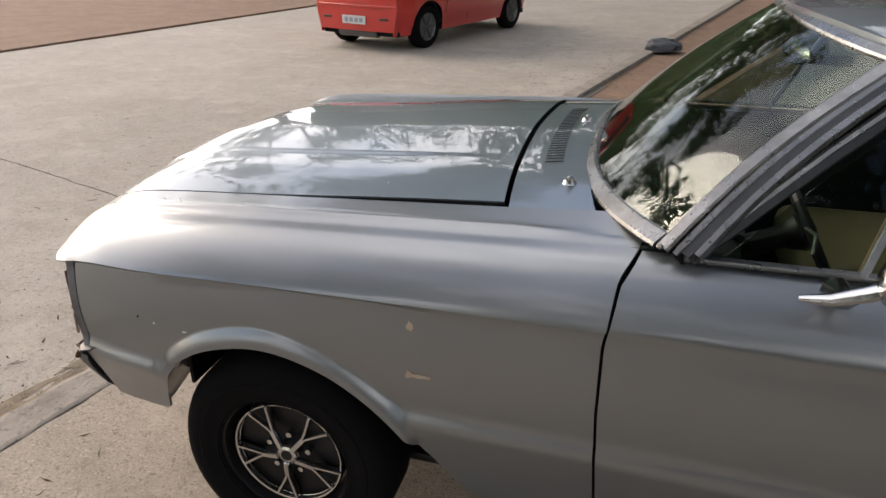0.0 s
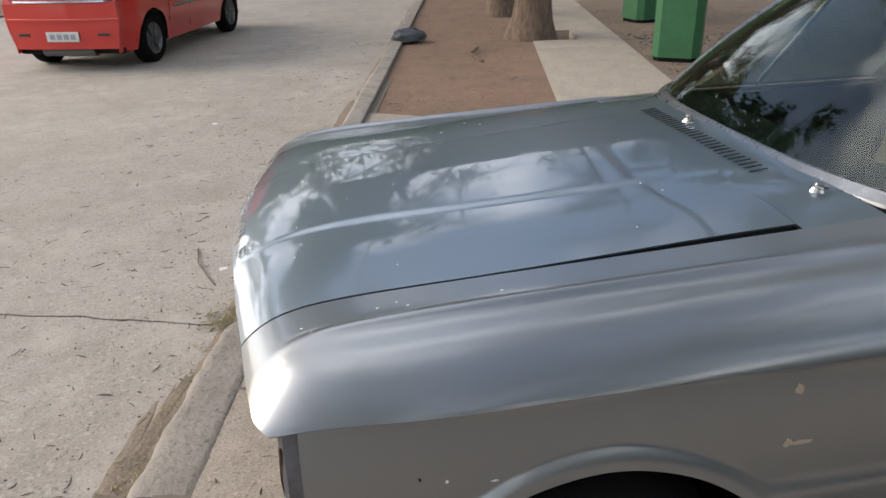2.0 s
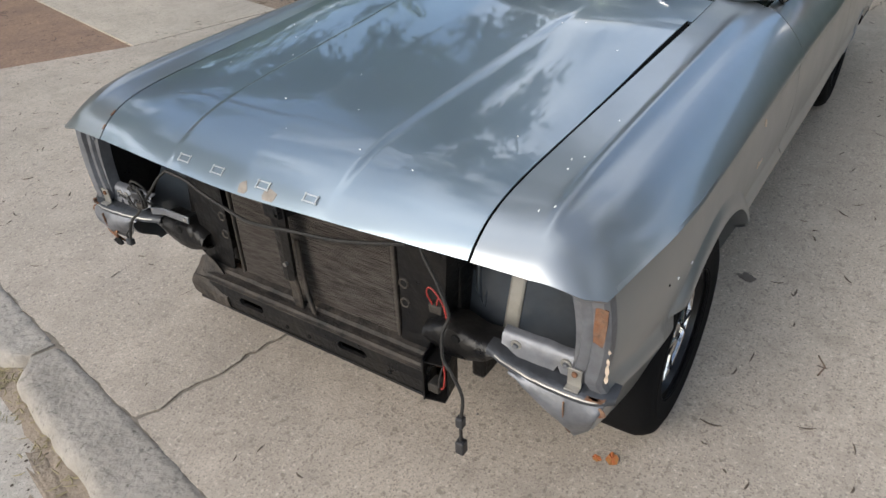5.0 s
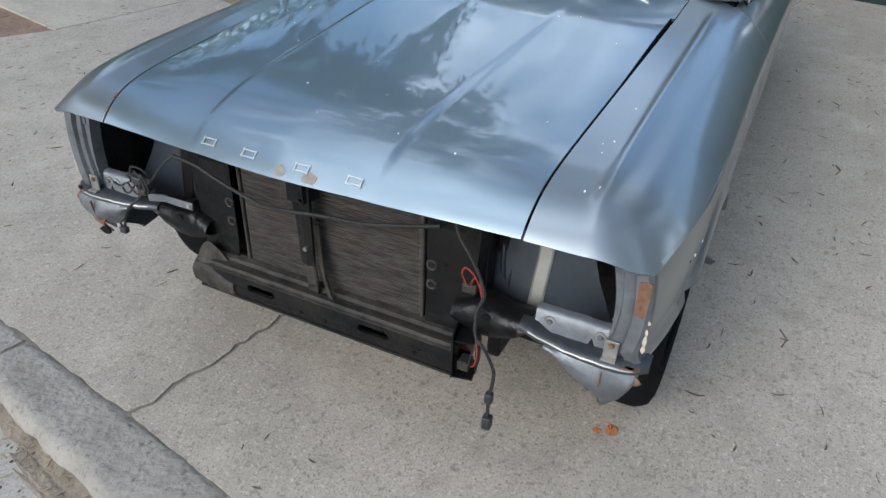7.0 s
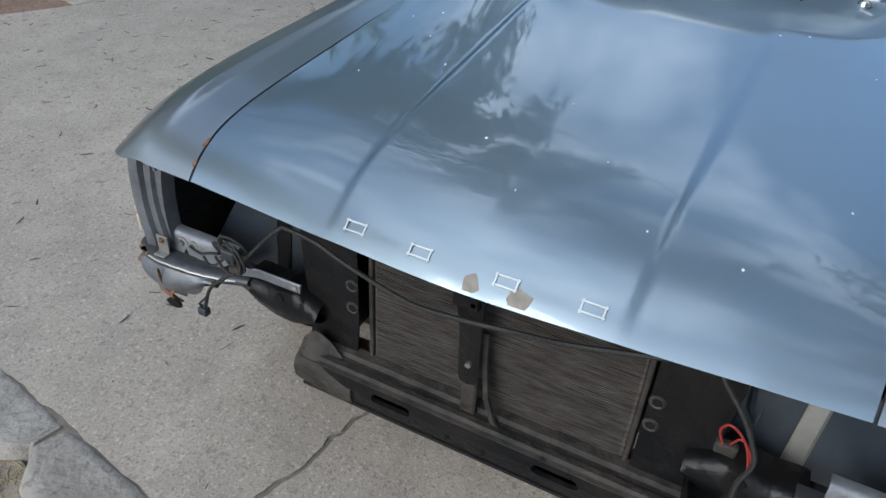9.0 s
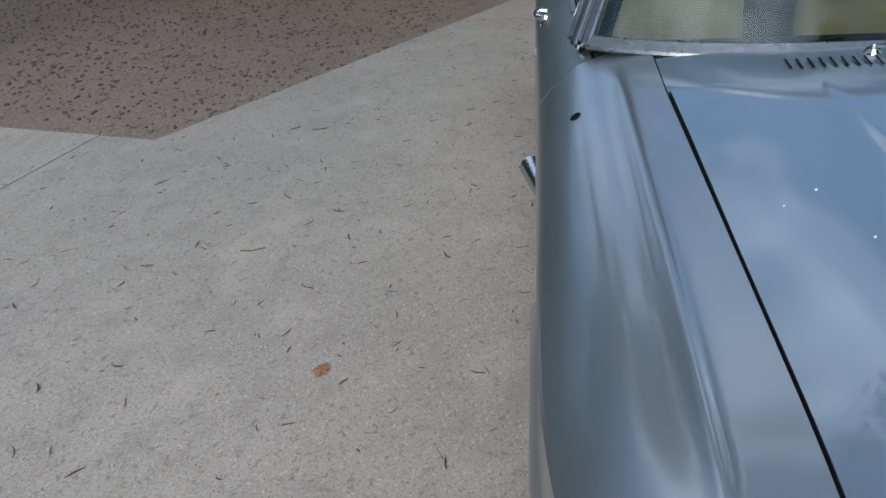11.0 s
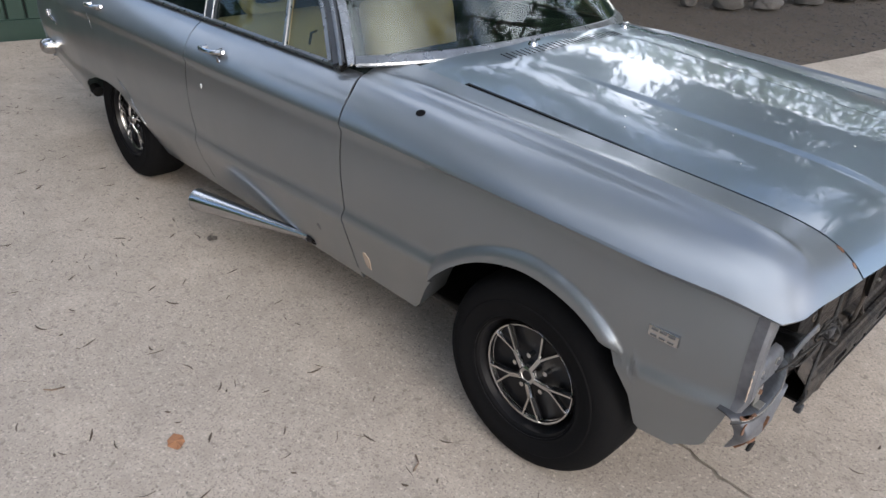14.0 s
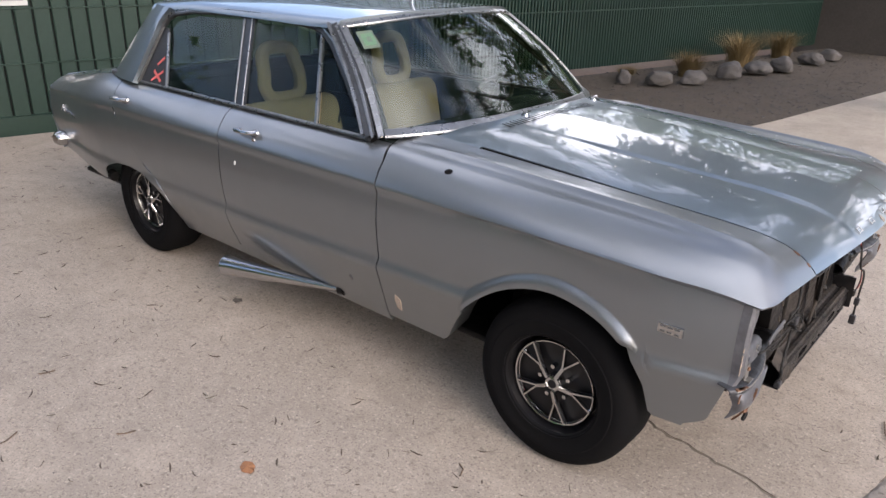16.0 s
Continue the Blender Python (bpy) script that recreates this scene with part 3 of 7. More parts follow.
for s in SIDES:
    rows = []
    lanes = [0.0, 0.10, 0.20, 0.26, 0.29, 0.315, 0.335, 0.35, 0.365, 0.385, 0.41, 0.45, 0.50, 0.56, 0.62, 0.68, 0.74, 0.80, 0.86, 0.91, 0.945, 0.97, 0.985, 0.995, 1.0]
    for k in lanes:
        row = []
        for i in range(90):
            u = 1 - (1 - i / 89) ** 1.6
            yy = 0.60 + 0.10 * k / 0.35 if k <= 0.35 else 0.70 + 0.138 * (k - 0.35) / 0.65
            front = x_lip(yy) - 0.022 * max(0.0, (k - 0.80) / 0.20) ** 2
            rear_z = 0.995 - 0.125 * max(0.0, (k - 0.35) / 0.65) ** 1.9
            rear = door_front(rear_z) + 0.002
            x = rear + (front - rear) * u
            ye = hood_edge(x) + 0.004 if x > HOOD_REAR else 0.608
            y = ye + (0.70 - ye) * k / 0.35 if k <= 0.35 else 0.70 + (wide(x) - 0.70) * (k - 0.35) / 0.65
            row.append((x, s * y, char_z(x) if k == 1.0 else fender_top(x, y)))
        rows.append(row)
    # the side below the character line
    xs = sorted(set(list(np.linspace(-0.80, -0.52, 9)) + list(np.linspace(-0.50, 0.325, 76)) + [0.33, 0.337, 0.345] + list(np.linspace(0.36, 0.575, 14))))
    bm = slab(rows, -0.008 * s)
    low = []
    for j in range(41):
        v = (j / 40) ** 0.9
        row = []
        for x in xs:
            zb = arch_z(x, s)
            z = char_z(x) + (zb - char_z(x)) * v
            px = x
            if x < -0.78:
                px = door_front(z) + 0.002
            if x > 0.36:
                px = x + ((0.012 if s > 0 else 0.0) - (0.052 if s > 0 else 0.055) * smooth_step(0.57 if s > 0 else 0.60, 0.37 if s > 0 else 0.36, z)) * (x - 0.36) / 0.215
            if s < 0 and x > 0.36:
                px -= 0.07 * smooth_step(0.43, 0.345, z) ** 2 * (x - 0.36) / 0.215
            y = side_y(min(px, 0.6), z)
            dist = z - zb
            inside = smooth_step(-0.50, -0.36, x) * smooth_step(0.345, 0.30, x)
            if x > 0:
                inside *= smooth_step(0.50, 0.60, z)
            y = max(y, wide(min(px, 0.6)) - 0.015 + inside * 0.028 * smooth_step(0.085, 0.012, dist) - 0.3 * (1 - inside))
            row.append((px, s * y, z))
        low.append(row)
    merge(bm, slab(low, -0.008 * s))
    # the lip of the wheel arch turns inwards
    lip = [[(x, yy, z), (x, yy - s * 0.03, z + 0.004), (x, yy - s * 0.12, z + 0.03)] for (x, yy, z) in low[-1] if -0.5 <= x <= 0.34]
    merge(bm, grid(lip))
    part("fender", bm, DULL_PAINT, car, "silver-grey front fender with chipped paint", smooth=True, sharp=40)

# cowl between hood and windscreen
rows = []
for v in np.linspace(-1, 1, 41):
    row = []
    for u in np.linspace(0, 1, 9):
        y = v * (0.604 + 0.10 * u * 0)
        front = HOOD_REAR + 0.085 * (1 - abs(v) ** 2.2) * 0.35 - 0.013
        rear = -0.70 - 0.05 * abs(v) ** 3
        x = front + (rear - front) * u
        row.append((x, y, top_z(x, y) - 0.003))
    rows.append(row)
part("cowl", slab(rows, 0.008), PAINT, car, smooth=True)
for s in SIDES:
    rows = []
    for v in np.linspace(0, 1, 9):
        row = []
        for u in np.linspace(0, 1, 9):
            y = 0.606 + 0.10 * v
            x = HOOD_REAR - 0.2 + (-0.87 - HOOD_REAR + 0.2) * u
            row.append((x, s * y, top_z(x, y) - 0.005))
        rows.append(row)
    part("cowl_corner", slab(rows, 0.006 * s), PAINT, car, smooth=True)


# doors and quarter panels
def side_panel(name, front, rear, bottom, label, top=None, nx=24, nz=52):
    for s in SIDES:
        rows = []
        for j in range(nz):
            v = j / (nz - 1)
            row = []
            for i in range(nx):
                u = i / (nx - 1)
                xm = front(0.6) + (rear(0.6) - front(0.6)) * u
                zt = top(xm) if top else 0.988
                zb = bottom(xm)
                z = zt - (zt - 0.85) * (v / 0.45) ** 1.3 if v < 0.45 else 0.85 - (0.85 - zb) * (v - 0.45) / 0.55
                x = front(z) + (rear(z) - front(z)) * u
                row.append((x, s * side_y(x, z), z))
            rows.append(row)
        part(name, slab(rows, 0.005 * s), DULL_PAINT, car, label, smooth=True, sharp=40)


def door_mid(z):
    return interp(z, [0.2, 0.6, 0.85, 1.0], [-1.86, -1.86, -1.865, -1.90])


def rear_arch_front(z):
    return interp(z, [0.2, 0.40, 0.48, 0.56, 0.8, 1.0], [-2.40, -2.42, -2.47, -2.60, -2.86, -2.95])


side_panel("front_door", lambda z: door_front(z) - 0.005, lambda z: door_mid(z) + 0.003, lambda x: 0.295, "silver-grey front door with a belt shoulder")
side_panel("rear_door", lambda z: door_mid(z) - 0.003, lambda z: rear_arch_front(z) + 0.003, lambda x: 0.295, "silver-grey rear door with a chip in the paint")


def quarter_low(x):
    return interp(x, [-3.86, -3.30, -3.20, -3.14, -3.11, -3.06, -2.95, -2.80, -2.65, -2.55, -2.47, -2.42, -2.40], [0.45, 0.38, 0.37, 0.38, 0.45, 0.48, 0.515, 0.525, 0.51, 0.475, 0.42, 0.33, 0.28])


for s in SIDES:
    rows = []
    xs = sorted(set(list(np.linspace(-2.405, -3.22, 56)) + list(np.linspace(-3.25, -3.86, 22))), reverse=True)
    for j in range(34):
        v = j / 33
        row = []
        for x in xs:
            zt = 0.988 - 0.10 * smooth_step(-3.05, -3.9, x)
            z = zt + (quarter_low(x) - zt) * v
            px = min(x, rear_arch_front(z) - 0.003)
            px = px - (0.05 * smooth_step(-3.4, -3.86, x)) * (1 - abs(z - 0.7) / 0.35)
            row.append((px, s * side_y(px, z), z))
        rows.append(row)
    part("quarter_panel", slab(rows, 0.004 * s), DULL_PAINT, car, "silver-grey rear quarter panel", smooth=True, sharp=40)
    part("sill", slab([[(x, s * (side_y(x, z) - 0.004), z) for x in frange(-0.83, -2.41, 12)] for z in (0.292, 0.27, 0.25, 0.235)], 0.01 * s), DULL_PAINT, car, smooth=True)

# boot lid and tail
rows = []
for u in np.linspace(0, 1, 16):
    x = -3.02 - 0.83 * u
    zt = 0.988 - 0.10 * smooth_step(-3.05, -3.9, x)
    w = side_y(x, zt)
    rows.append([(x, v * w, zt + 0.02 * (1 - v * v)) for v in np.linspace(-1, 1, 21)])
part("boot_lid", slab(rows, -0.01), PAINT, car, smooth=True)
rows = []
for u in np.linspace(0, 1, 8):
    z = 0.888 + (0.42 - 0.888) * u
    rows.append([(-3.87 - 0.04 * math.sin(u * math.pi), v * side_y(-3.86, z), z) for v in np.linspace(-1, 1, 17)])
part("tail_panel", slab(rows, 0.01), PAINT, car, smooth=True)

# inner shell, near-black to stand for the shade inside
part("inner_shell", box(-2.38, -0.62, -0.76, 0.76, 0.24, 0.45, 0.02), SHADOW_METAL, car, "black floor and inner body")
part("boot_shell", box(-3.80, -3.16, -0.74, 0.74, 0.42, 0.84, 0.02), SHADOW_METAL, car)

# roof, pillars
def roof_z(x, y):
    e = 1.384 - 0.03 * smooth_step(-2.4, -2.95, x) + 0.003 * smooth_step(-1.7, -1.25, x)
    return e + 0.050 * (1 - min(1.0, abs(y) / 0.585) ** 3.0) * (0.75 + 0.25 * math.sin(math.pi * min(1, max(0, (-1.2 - x) / 1.75))))


rows = []
for u in np.linspace(0, 1, 26):
    row = []
    for v in np.linspace(-1, 1, 31):
        front = -1.165 - 0.155 * abs(v) ** 2.5
        rear = -2.98 + 0.12 * abs(v) ** 3
        x = front + (rear - front) * u
        y = v * (0.572 + 0.014 * smooth_step(-2.0, -1.4, x))
        row.append((x, y, roof_z(x, y)))
    # rounded cant rail along both sides
    for end, first in ((row[0], True), (row[-1], False)):
        turned = [(end[0], end[1] + math.copysign(0.007, end[1]), end[2] - 0.008), (end[0], end[1] + math.copysign(0.010, end[1]), end[2] - 0.020)]
        row = turned[::-1] + row if first else row + turned
    rows.append(row)
part("roof", slab(rows, 0.02), PAINT, car, smooth=True)


def glass_y(z):
    return 0.768 - 0.19 * (z - 0.985) / 0.385


for s in SIDES:
    # rear pillar
    rows = []
    for u in np.linspace(0, 1, 12):
        z = 0.975 + (1.362 - 0.975) * u
        f = interp(z, [0.975, 1.078, 1.20, 1.296, 1.362], [-2.765, -2.742, -2.710, -2.692, -2.63])
        r = interp(u, [0, 0.5, 0.85, 1], [-3.065, -2.975, -2.90, -2.85])
        rows.append([(f + (r - f) * v, s * (glass_y(z) + 0.014 - 0.05 * v ** 2), z) for v in np.linspace(0, 1, 10)])
    part("rear_pillar", slab(rows, 0.03 * s), PAINT, car, smooth=True)
    for k in range(3):
        z = 0.992 + 0.013 * k
        part("pillar_bar", bar([(-2.775 - 0.06 * w * (4 + 0.3 * k), s * (glass_y(z) + 0.018 - 0.05 * (w * 0.8) ** 2), z) for w in np.linspace(0.05, 1, 6)], 0.007, 0.007, (0, s, 0.4)), CHROME, car, "bright bar at the foot of the rear pillar")

# windscreen
def screen(v, u):
    """v across from -1 to 1, u up from 0 to 1."""
    a = abs(v)
    lo = Vector((-0.695 - 0.215 * a ** 3.2, v * 0.765, 1.022 - 0.020 * a ** 3))
    hi = Vector((-1.18 - 0.135 * a ** 3.0, v * 0.588, 1.427 - 0.044 * a ** 2.2))
    p = lo.lerp(hi, u)
    p.x += 0.022 * math.sin(math.pi * u)
    p.z += 0.010 * math.sin(math.pi * u)
    return p


part("windscreen", slab([[screen(v, u) for v in np.linspace(-0.985, 0.985, 41)] for u in np.linspace(0.02, 0.98, 13)], 0.005), GLASS, car, "clear windscreen with tree reflections", smooth=True)
bpy.data.objects["windscreen"].visible_shadow = False

# side frames, glass
def side_pt(s, x, z, off=0.0):
    return (x, s * (glass_y(z) + off), z)


for s in SIDES:
    out = (0, s * 0.88, 0.46)
    panes = {
        "vent_pane": [(-1.275, 0.99), (-1.02, 0.99), (-1.19, 1.145), (-1.36, 1.285), (-1.39, 1.285)],
        "door_pane": [(-1.795, 0.99), (-1.29, 0.99), (-1.41, 1.31), (-1.475, 1.34), (-1.60, 1.352), (-1.92, 1.352)],
        "rear_pane": [(-2.475, 0.98), (-1.88, 0.98), (-2.01, 1.355), (-2.40, 1.345), (-2.575, 1.31), (-2.62, 1.26)],
    }
    for name, outline in panes.items():
        own = bmesh.new()
        a = [own.verts.new(side_pt(s, x, z, 0.0)) for x, z in outline]
        b = [own.verts.new(side_pt(s, x, z, -0.005)) for x, z in outline]
        own.faces.new(a)
        own.faces.new(b[::-1])
        for i in range(len(a)):
            own.faces.new((a[i], a[i - 1], b[i - 1], b[i]))
        ob = part(name, own, SIDE_GLASS, car)
        ob.visible_shadow = False
    frame_a = [side_pt(s, x, z, 0.004) for x, z in [(-0.965, 0.985), (-1.08, 1.085), (-1.204, 1.192), (-1.345, 1.305), (-1.43, 1.350), (-1.51, 1.364), (-1.617, 1.371), (-1.80, 1.376), (-1.97, 1.376)]]
    part("window_frame", bar(frame_a, 0.022, 0.016, out), DARK_TRIM, car, "worn bright front window frame")
    frame_b = [side_pt(s, x, z, 0.004) for x, z in [(-1.99, 1.376), (-2.27, 1.372), (-2.47, 1.361), (-2.60, 1.342), (-2.655, 1.315), (-2.682, 1.27), (-2.70, 1.20), (-2.73, 1.078), (-2.755, 0.985)]]
    part("window_frame", bar(frame_b, 0.024, 0.016, out), DARK_TRIM, car, "dark rear window frame")
    part("frame_strip", bar([(x, y + s * 0.009, z + 0.007) for x, y, z in frame_b], 0.006, 0.006, out), TRIM, car)
    part("quarter_divider", bar([side_pt(s, -2.478, 0.985, 0.006), side_pt(s, -2.615, 1.245, 0.006)], 0.014, 0.012, out), TRIM, car)
    part("centre_pillar", bar([side_pt(s, -1.84, 0.985, 0.0), side_pt(s, -1.975, 1.375, 0.0)], 0.078, 0.010, out), DARK_TRIM, car, "grey pillar between the doors")
    for dx in (-0.030, 0.030):
        part("pillar_trim", bar([side_pt(s, -1.84 + dx, 0.985, 0.010), side_pt(s, -1.975 + dx, 1.37, 0.010)], 0.008, 0.006, out), TRIM, car)
    part("vent_divider", bar([side_pt(s, -1.285, 0.985, 0.002), side_pt(s, -1.425, 1.335, 0.002)], 0.018, 0.014, out), TRIM, car)
    part("drip_rail", tube([(x, s * (glass_y(z) + 0.016), z) for x, z in [(-0.965, 1.0), (-1.08, 1.107), (-1.20, 1.212), (-1.34, 1.325), (-1.43, 1.371), (-1.52, 1.384), (-1.8, 1.393), (-2.1, 1.392), (-2.4, 1.383), (-2.58, 1.362), (-2.66, 1.34), (-2.70, 1.29), (-2.715, 1.22)]], 0.009, 6), TRIM, car)
    part("belt_trim", bar([(x, s * 0.772, 0.989) for x in frange(-0.95, -2.74, 9)], 0.02, 0.01, (0, s * 0.3, 1)), TRIM, car)
    part("pillar_seal", bar([(x, s * (glass_y(z) + 0.002), z) for x, z in [(-0.93, 0.99), (-1.05, 1.10), (-1.19, 1.225), (-1.315, 1.325), (-1.40, 1.362)]], 0.045, 0.006, out), RUBBER, car, "black door seal beside the windscreen")
    # windscreen pillar
    for dx, w, up, m, label in ((-0.006, 0.013, 0.010, TRIM, "bright drip strip of the windscreen pillar"), (-0.024, 0.008, 0.0085, RUBBER, "dark groove in the windscreen pillar"), (-0.036, 0.010, 0.011, CHROME, "bright inner strip of the windscreen pillar")):
        part("pillar_strip", bar([screen(s * 1.02, u) + Vector((dx, s * up * 0.8, up * 0.3)) for u in np.linspace(0, 1, 8)], w, 0.006, (0.5, s * 0.8, 0.3)), m, car, label)
    part("windscreen_pillar", bar([screen(s * 1.02, u) + Vector((-0.025, 0, 0)) for u in np.linspace(0, 1, 8)], 0.045, 0.016, (0.5, s * 0.8, 0.3)), DARK_TRIM, car)
    part("pillar_trim", bar([screen(s * 1.035, u) + Vector((-0.042, 0, 0.004)) for u in np.linspace(0, 1, 8)], 0.018, 0.020, (0.5, s * 0.8, 0.3)), TRIM, car)

# bright trim round the windscreen
part("screen_trim", bar([screen(v, 0.02) + Vector((0.005, 0, 0.003)) for v in np.linspace(-0.985, 0.985, 41)], 0.046, 0.012, (0.62, 0, 0.78)), TRIM, car, "wide bright trim below the windscreen")
part("screen_trim", bar([screen(v, 0.99) for v in np.linspace(-1, 1, 41)], 0.03, 0.012, (0.5, 0, 0.86)), TRIM, car, "bright trim above the windscreen")
for s in SIDES:
    part("screen_trim", bar([screen(s * 0.995, u) for u in np.linspace(0, 1, 10)], 0.032, 0.012, (0.62, s * 0.7, 0.3)), TRIM, car, "bright trim beside the windscreen")

# ---------------------------------------------------------------- wheels
def wheel(side, x, y, phase):
    w = new("wheel")
    w.parent = car
    w.matrix_basis = pose(x, y * side, 0.309, 0, 0, 0 if side < 0 else 180)
    # the outer face looks along -y
    r = 0.313
    prof = [(0.185, -0.005), (0.196, -0.012), (0.205, -0.010), (0.222, -0.017), (0.245, -0.018), (0.249, -0.015), (0.262, -0.016), (0.290, -0.006), (0.303, 0.012), (r - 0.002, 0.03), (r, 0.06), (r, 0.15), (r - 0.004, 0.17), (0.29, 0.2), (0.22, 0.205), (0.185, 0.195)]
    part("tyre", lathe(prof, 56), TYRE, w, smooth=True)
    rim = [(0.19, -0.01), (0.193, 0.0), (0.182, 0.006), (0.176, 0.03), (0.168, 0.05), (0.160, 0.07), (0.155, 0.18), (0.185, 0.19)]
    part("rim", lathe(rim, 48), RIM, w, "gloss black wheel rim", smooth=True)
    ring = [(0.152, 0.03), (0.154, 0.022), (0.159, 0.020), (0.163, 0.030), (0.152, 0.036)]
    ring = [(r0 + 0.0, a) for r0, a in ring]
    part("rim_ring", lathe(ring, 48), CHROME, w, smooth=True)
    part("disc", lathe([(0.0, 0.055), (0.05, 0.052), (0.10, 0.05), (0.158, 0.045), (0.16, 0.065), (0.0, 0.075)], 40), RIM, w, smooth=True)
    for k in range(5):
        a = 2 * math.pi * k / 5 + radians(phase)
        at = lambda q, b, d: (q * math.cos(b), d, q * math.sin(b))
        part("spoke", bar([at(0.026, a, 0.022), at(0.050, a, 0.026), at(0.076, a, 0.031)], 0.017, 0.014, (0, -1, 0)), CHROME, w)
        for da in (-1, 1):
            part("spoke_leg", bar([at(0.070, a, 0.031), at(0.100, a + da * 0.105, 0.031), at(0.154, a + da * 0.205, 0.029)], 0.0085, 0.013, (0, -1, 0)), CHROME, w)
        part("spoke_web", prism([at(0.076, a, 0)[::2], at(0.152, a - 0.20, 0)[::2], at(0.155, a, 0)[::2], at(0.152, a + 0.20, 0)[::2]], 0, 0.004), RIM, w).matrix_basis = Matrix.Rotation(radians(90), 4, 'X') @ Matrix.Translation((0, 0, -0.042))
        b = a + math.pi / 5
        part("wheel_nut", tube([at(0.060, b, 0.06), at(0.060, b, 0.026)], 0.0085, 6), CHROME, w)
    part("hub_cap", lathe([(0.0, 0.015), (0.022, 0.013), (0.03, 0.016), (0.034, 0.024), (0.034, 0.055)], 6), CHROME, w)
    part("hub_centre", lathe([(0.0, 0.012), (0.016, 0.012), (0.018, 0.016)], 16), RIM, w)
    return w


RIM = mat("black_rim_paint", (0.006, 0.006, 0.007), 0.35, spots=0.3, spot_scale=15, spot_color=(0.014, 0.013, 0.012), ior=1.35)
for s in SIDES:
    wheel(s, 0.0, 0.852, 49 if s > 0 else 65)
    wheel(s, -2.78, 0.815, 20)
    # wheel houses, coloured near-black as the shade behind the wheels
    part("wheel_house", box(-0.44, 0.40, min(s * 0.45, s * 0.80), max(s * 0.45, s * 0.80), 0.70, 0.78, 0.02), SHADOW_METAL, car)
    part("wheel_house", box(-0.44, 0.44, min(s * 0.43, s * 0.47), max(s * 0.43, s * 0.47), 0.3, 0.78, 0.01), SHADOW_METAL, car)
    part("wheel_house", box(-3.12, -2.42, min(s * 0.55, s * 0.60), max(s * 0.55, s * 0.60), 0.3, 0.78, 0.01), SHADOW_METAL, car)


# ---------------------------------------------------------------- front end without its grille
def patch(points, normal, thick, material, name, label=""):
    """A small uneven patch, 2 mm or so proud, over an outline of points."""
    n = Vector(normal).normalized()
    bm = bmesh.new()
    a = [bm.verts.new(Vector(p) + n * thick) for p in points]
    b = [bm.verts.new(Vector(p) - n * thick) for p in points]
    bm.faces.new(a)
    bm.faces.new(b[::-1])
    for i in range(len(a)):
        bm.faces.new((a[i], a[i - 1], b[i - 1], b[i]))
    return part(name, bm, material, car, label)


def blob(rng, k=9, spread=0.35):
    return [(math.cos(2 * math.pi * i / k) * (1 + rng.uniform(-spread, spread)), math.sin(2 * math.pi * i / k) * (1 + rng.uniform(-spread, spread))) for i in range(k)]


rng = random.Random(4)


def edge_x(y):
    """Front edge of the shelf below the headlamp opening."""
    return curve(y, [0.56, 0.62, 0.687, 0.773, 0.836, 0.868], [0.583, 0.602, 0.616, 0.621, 0.612, 0.588])


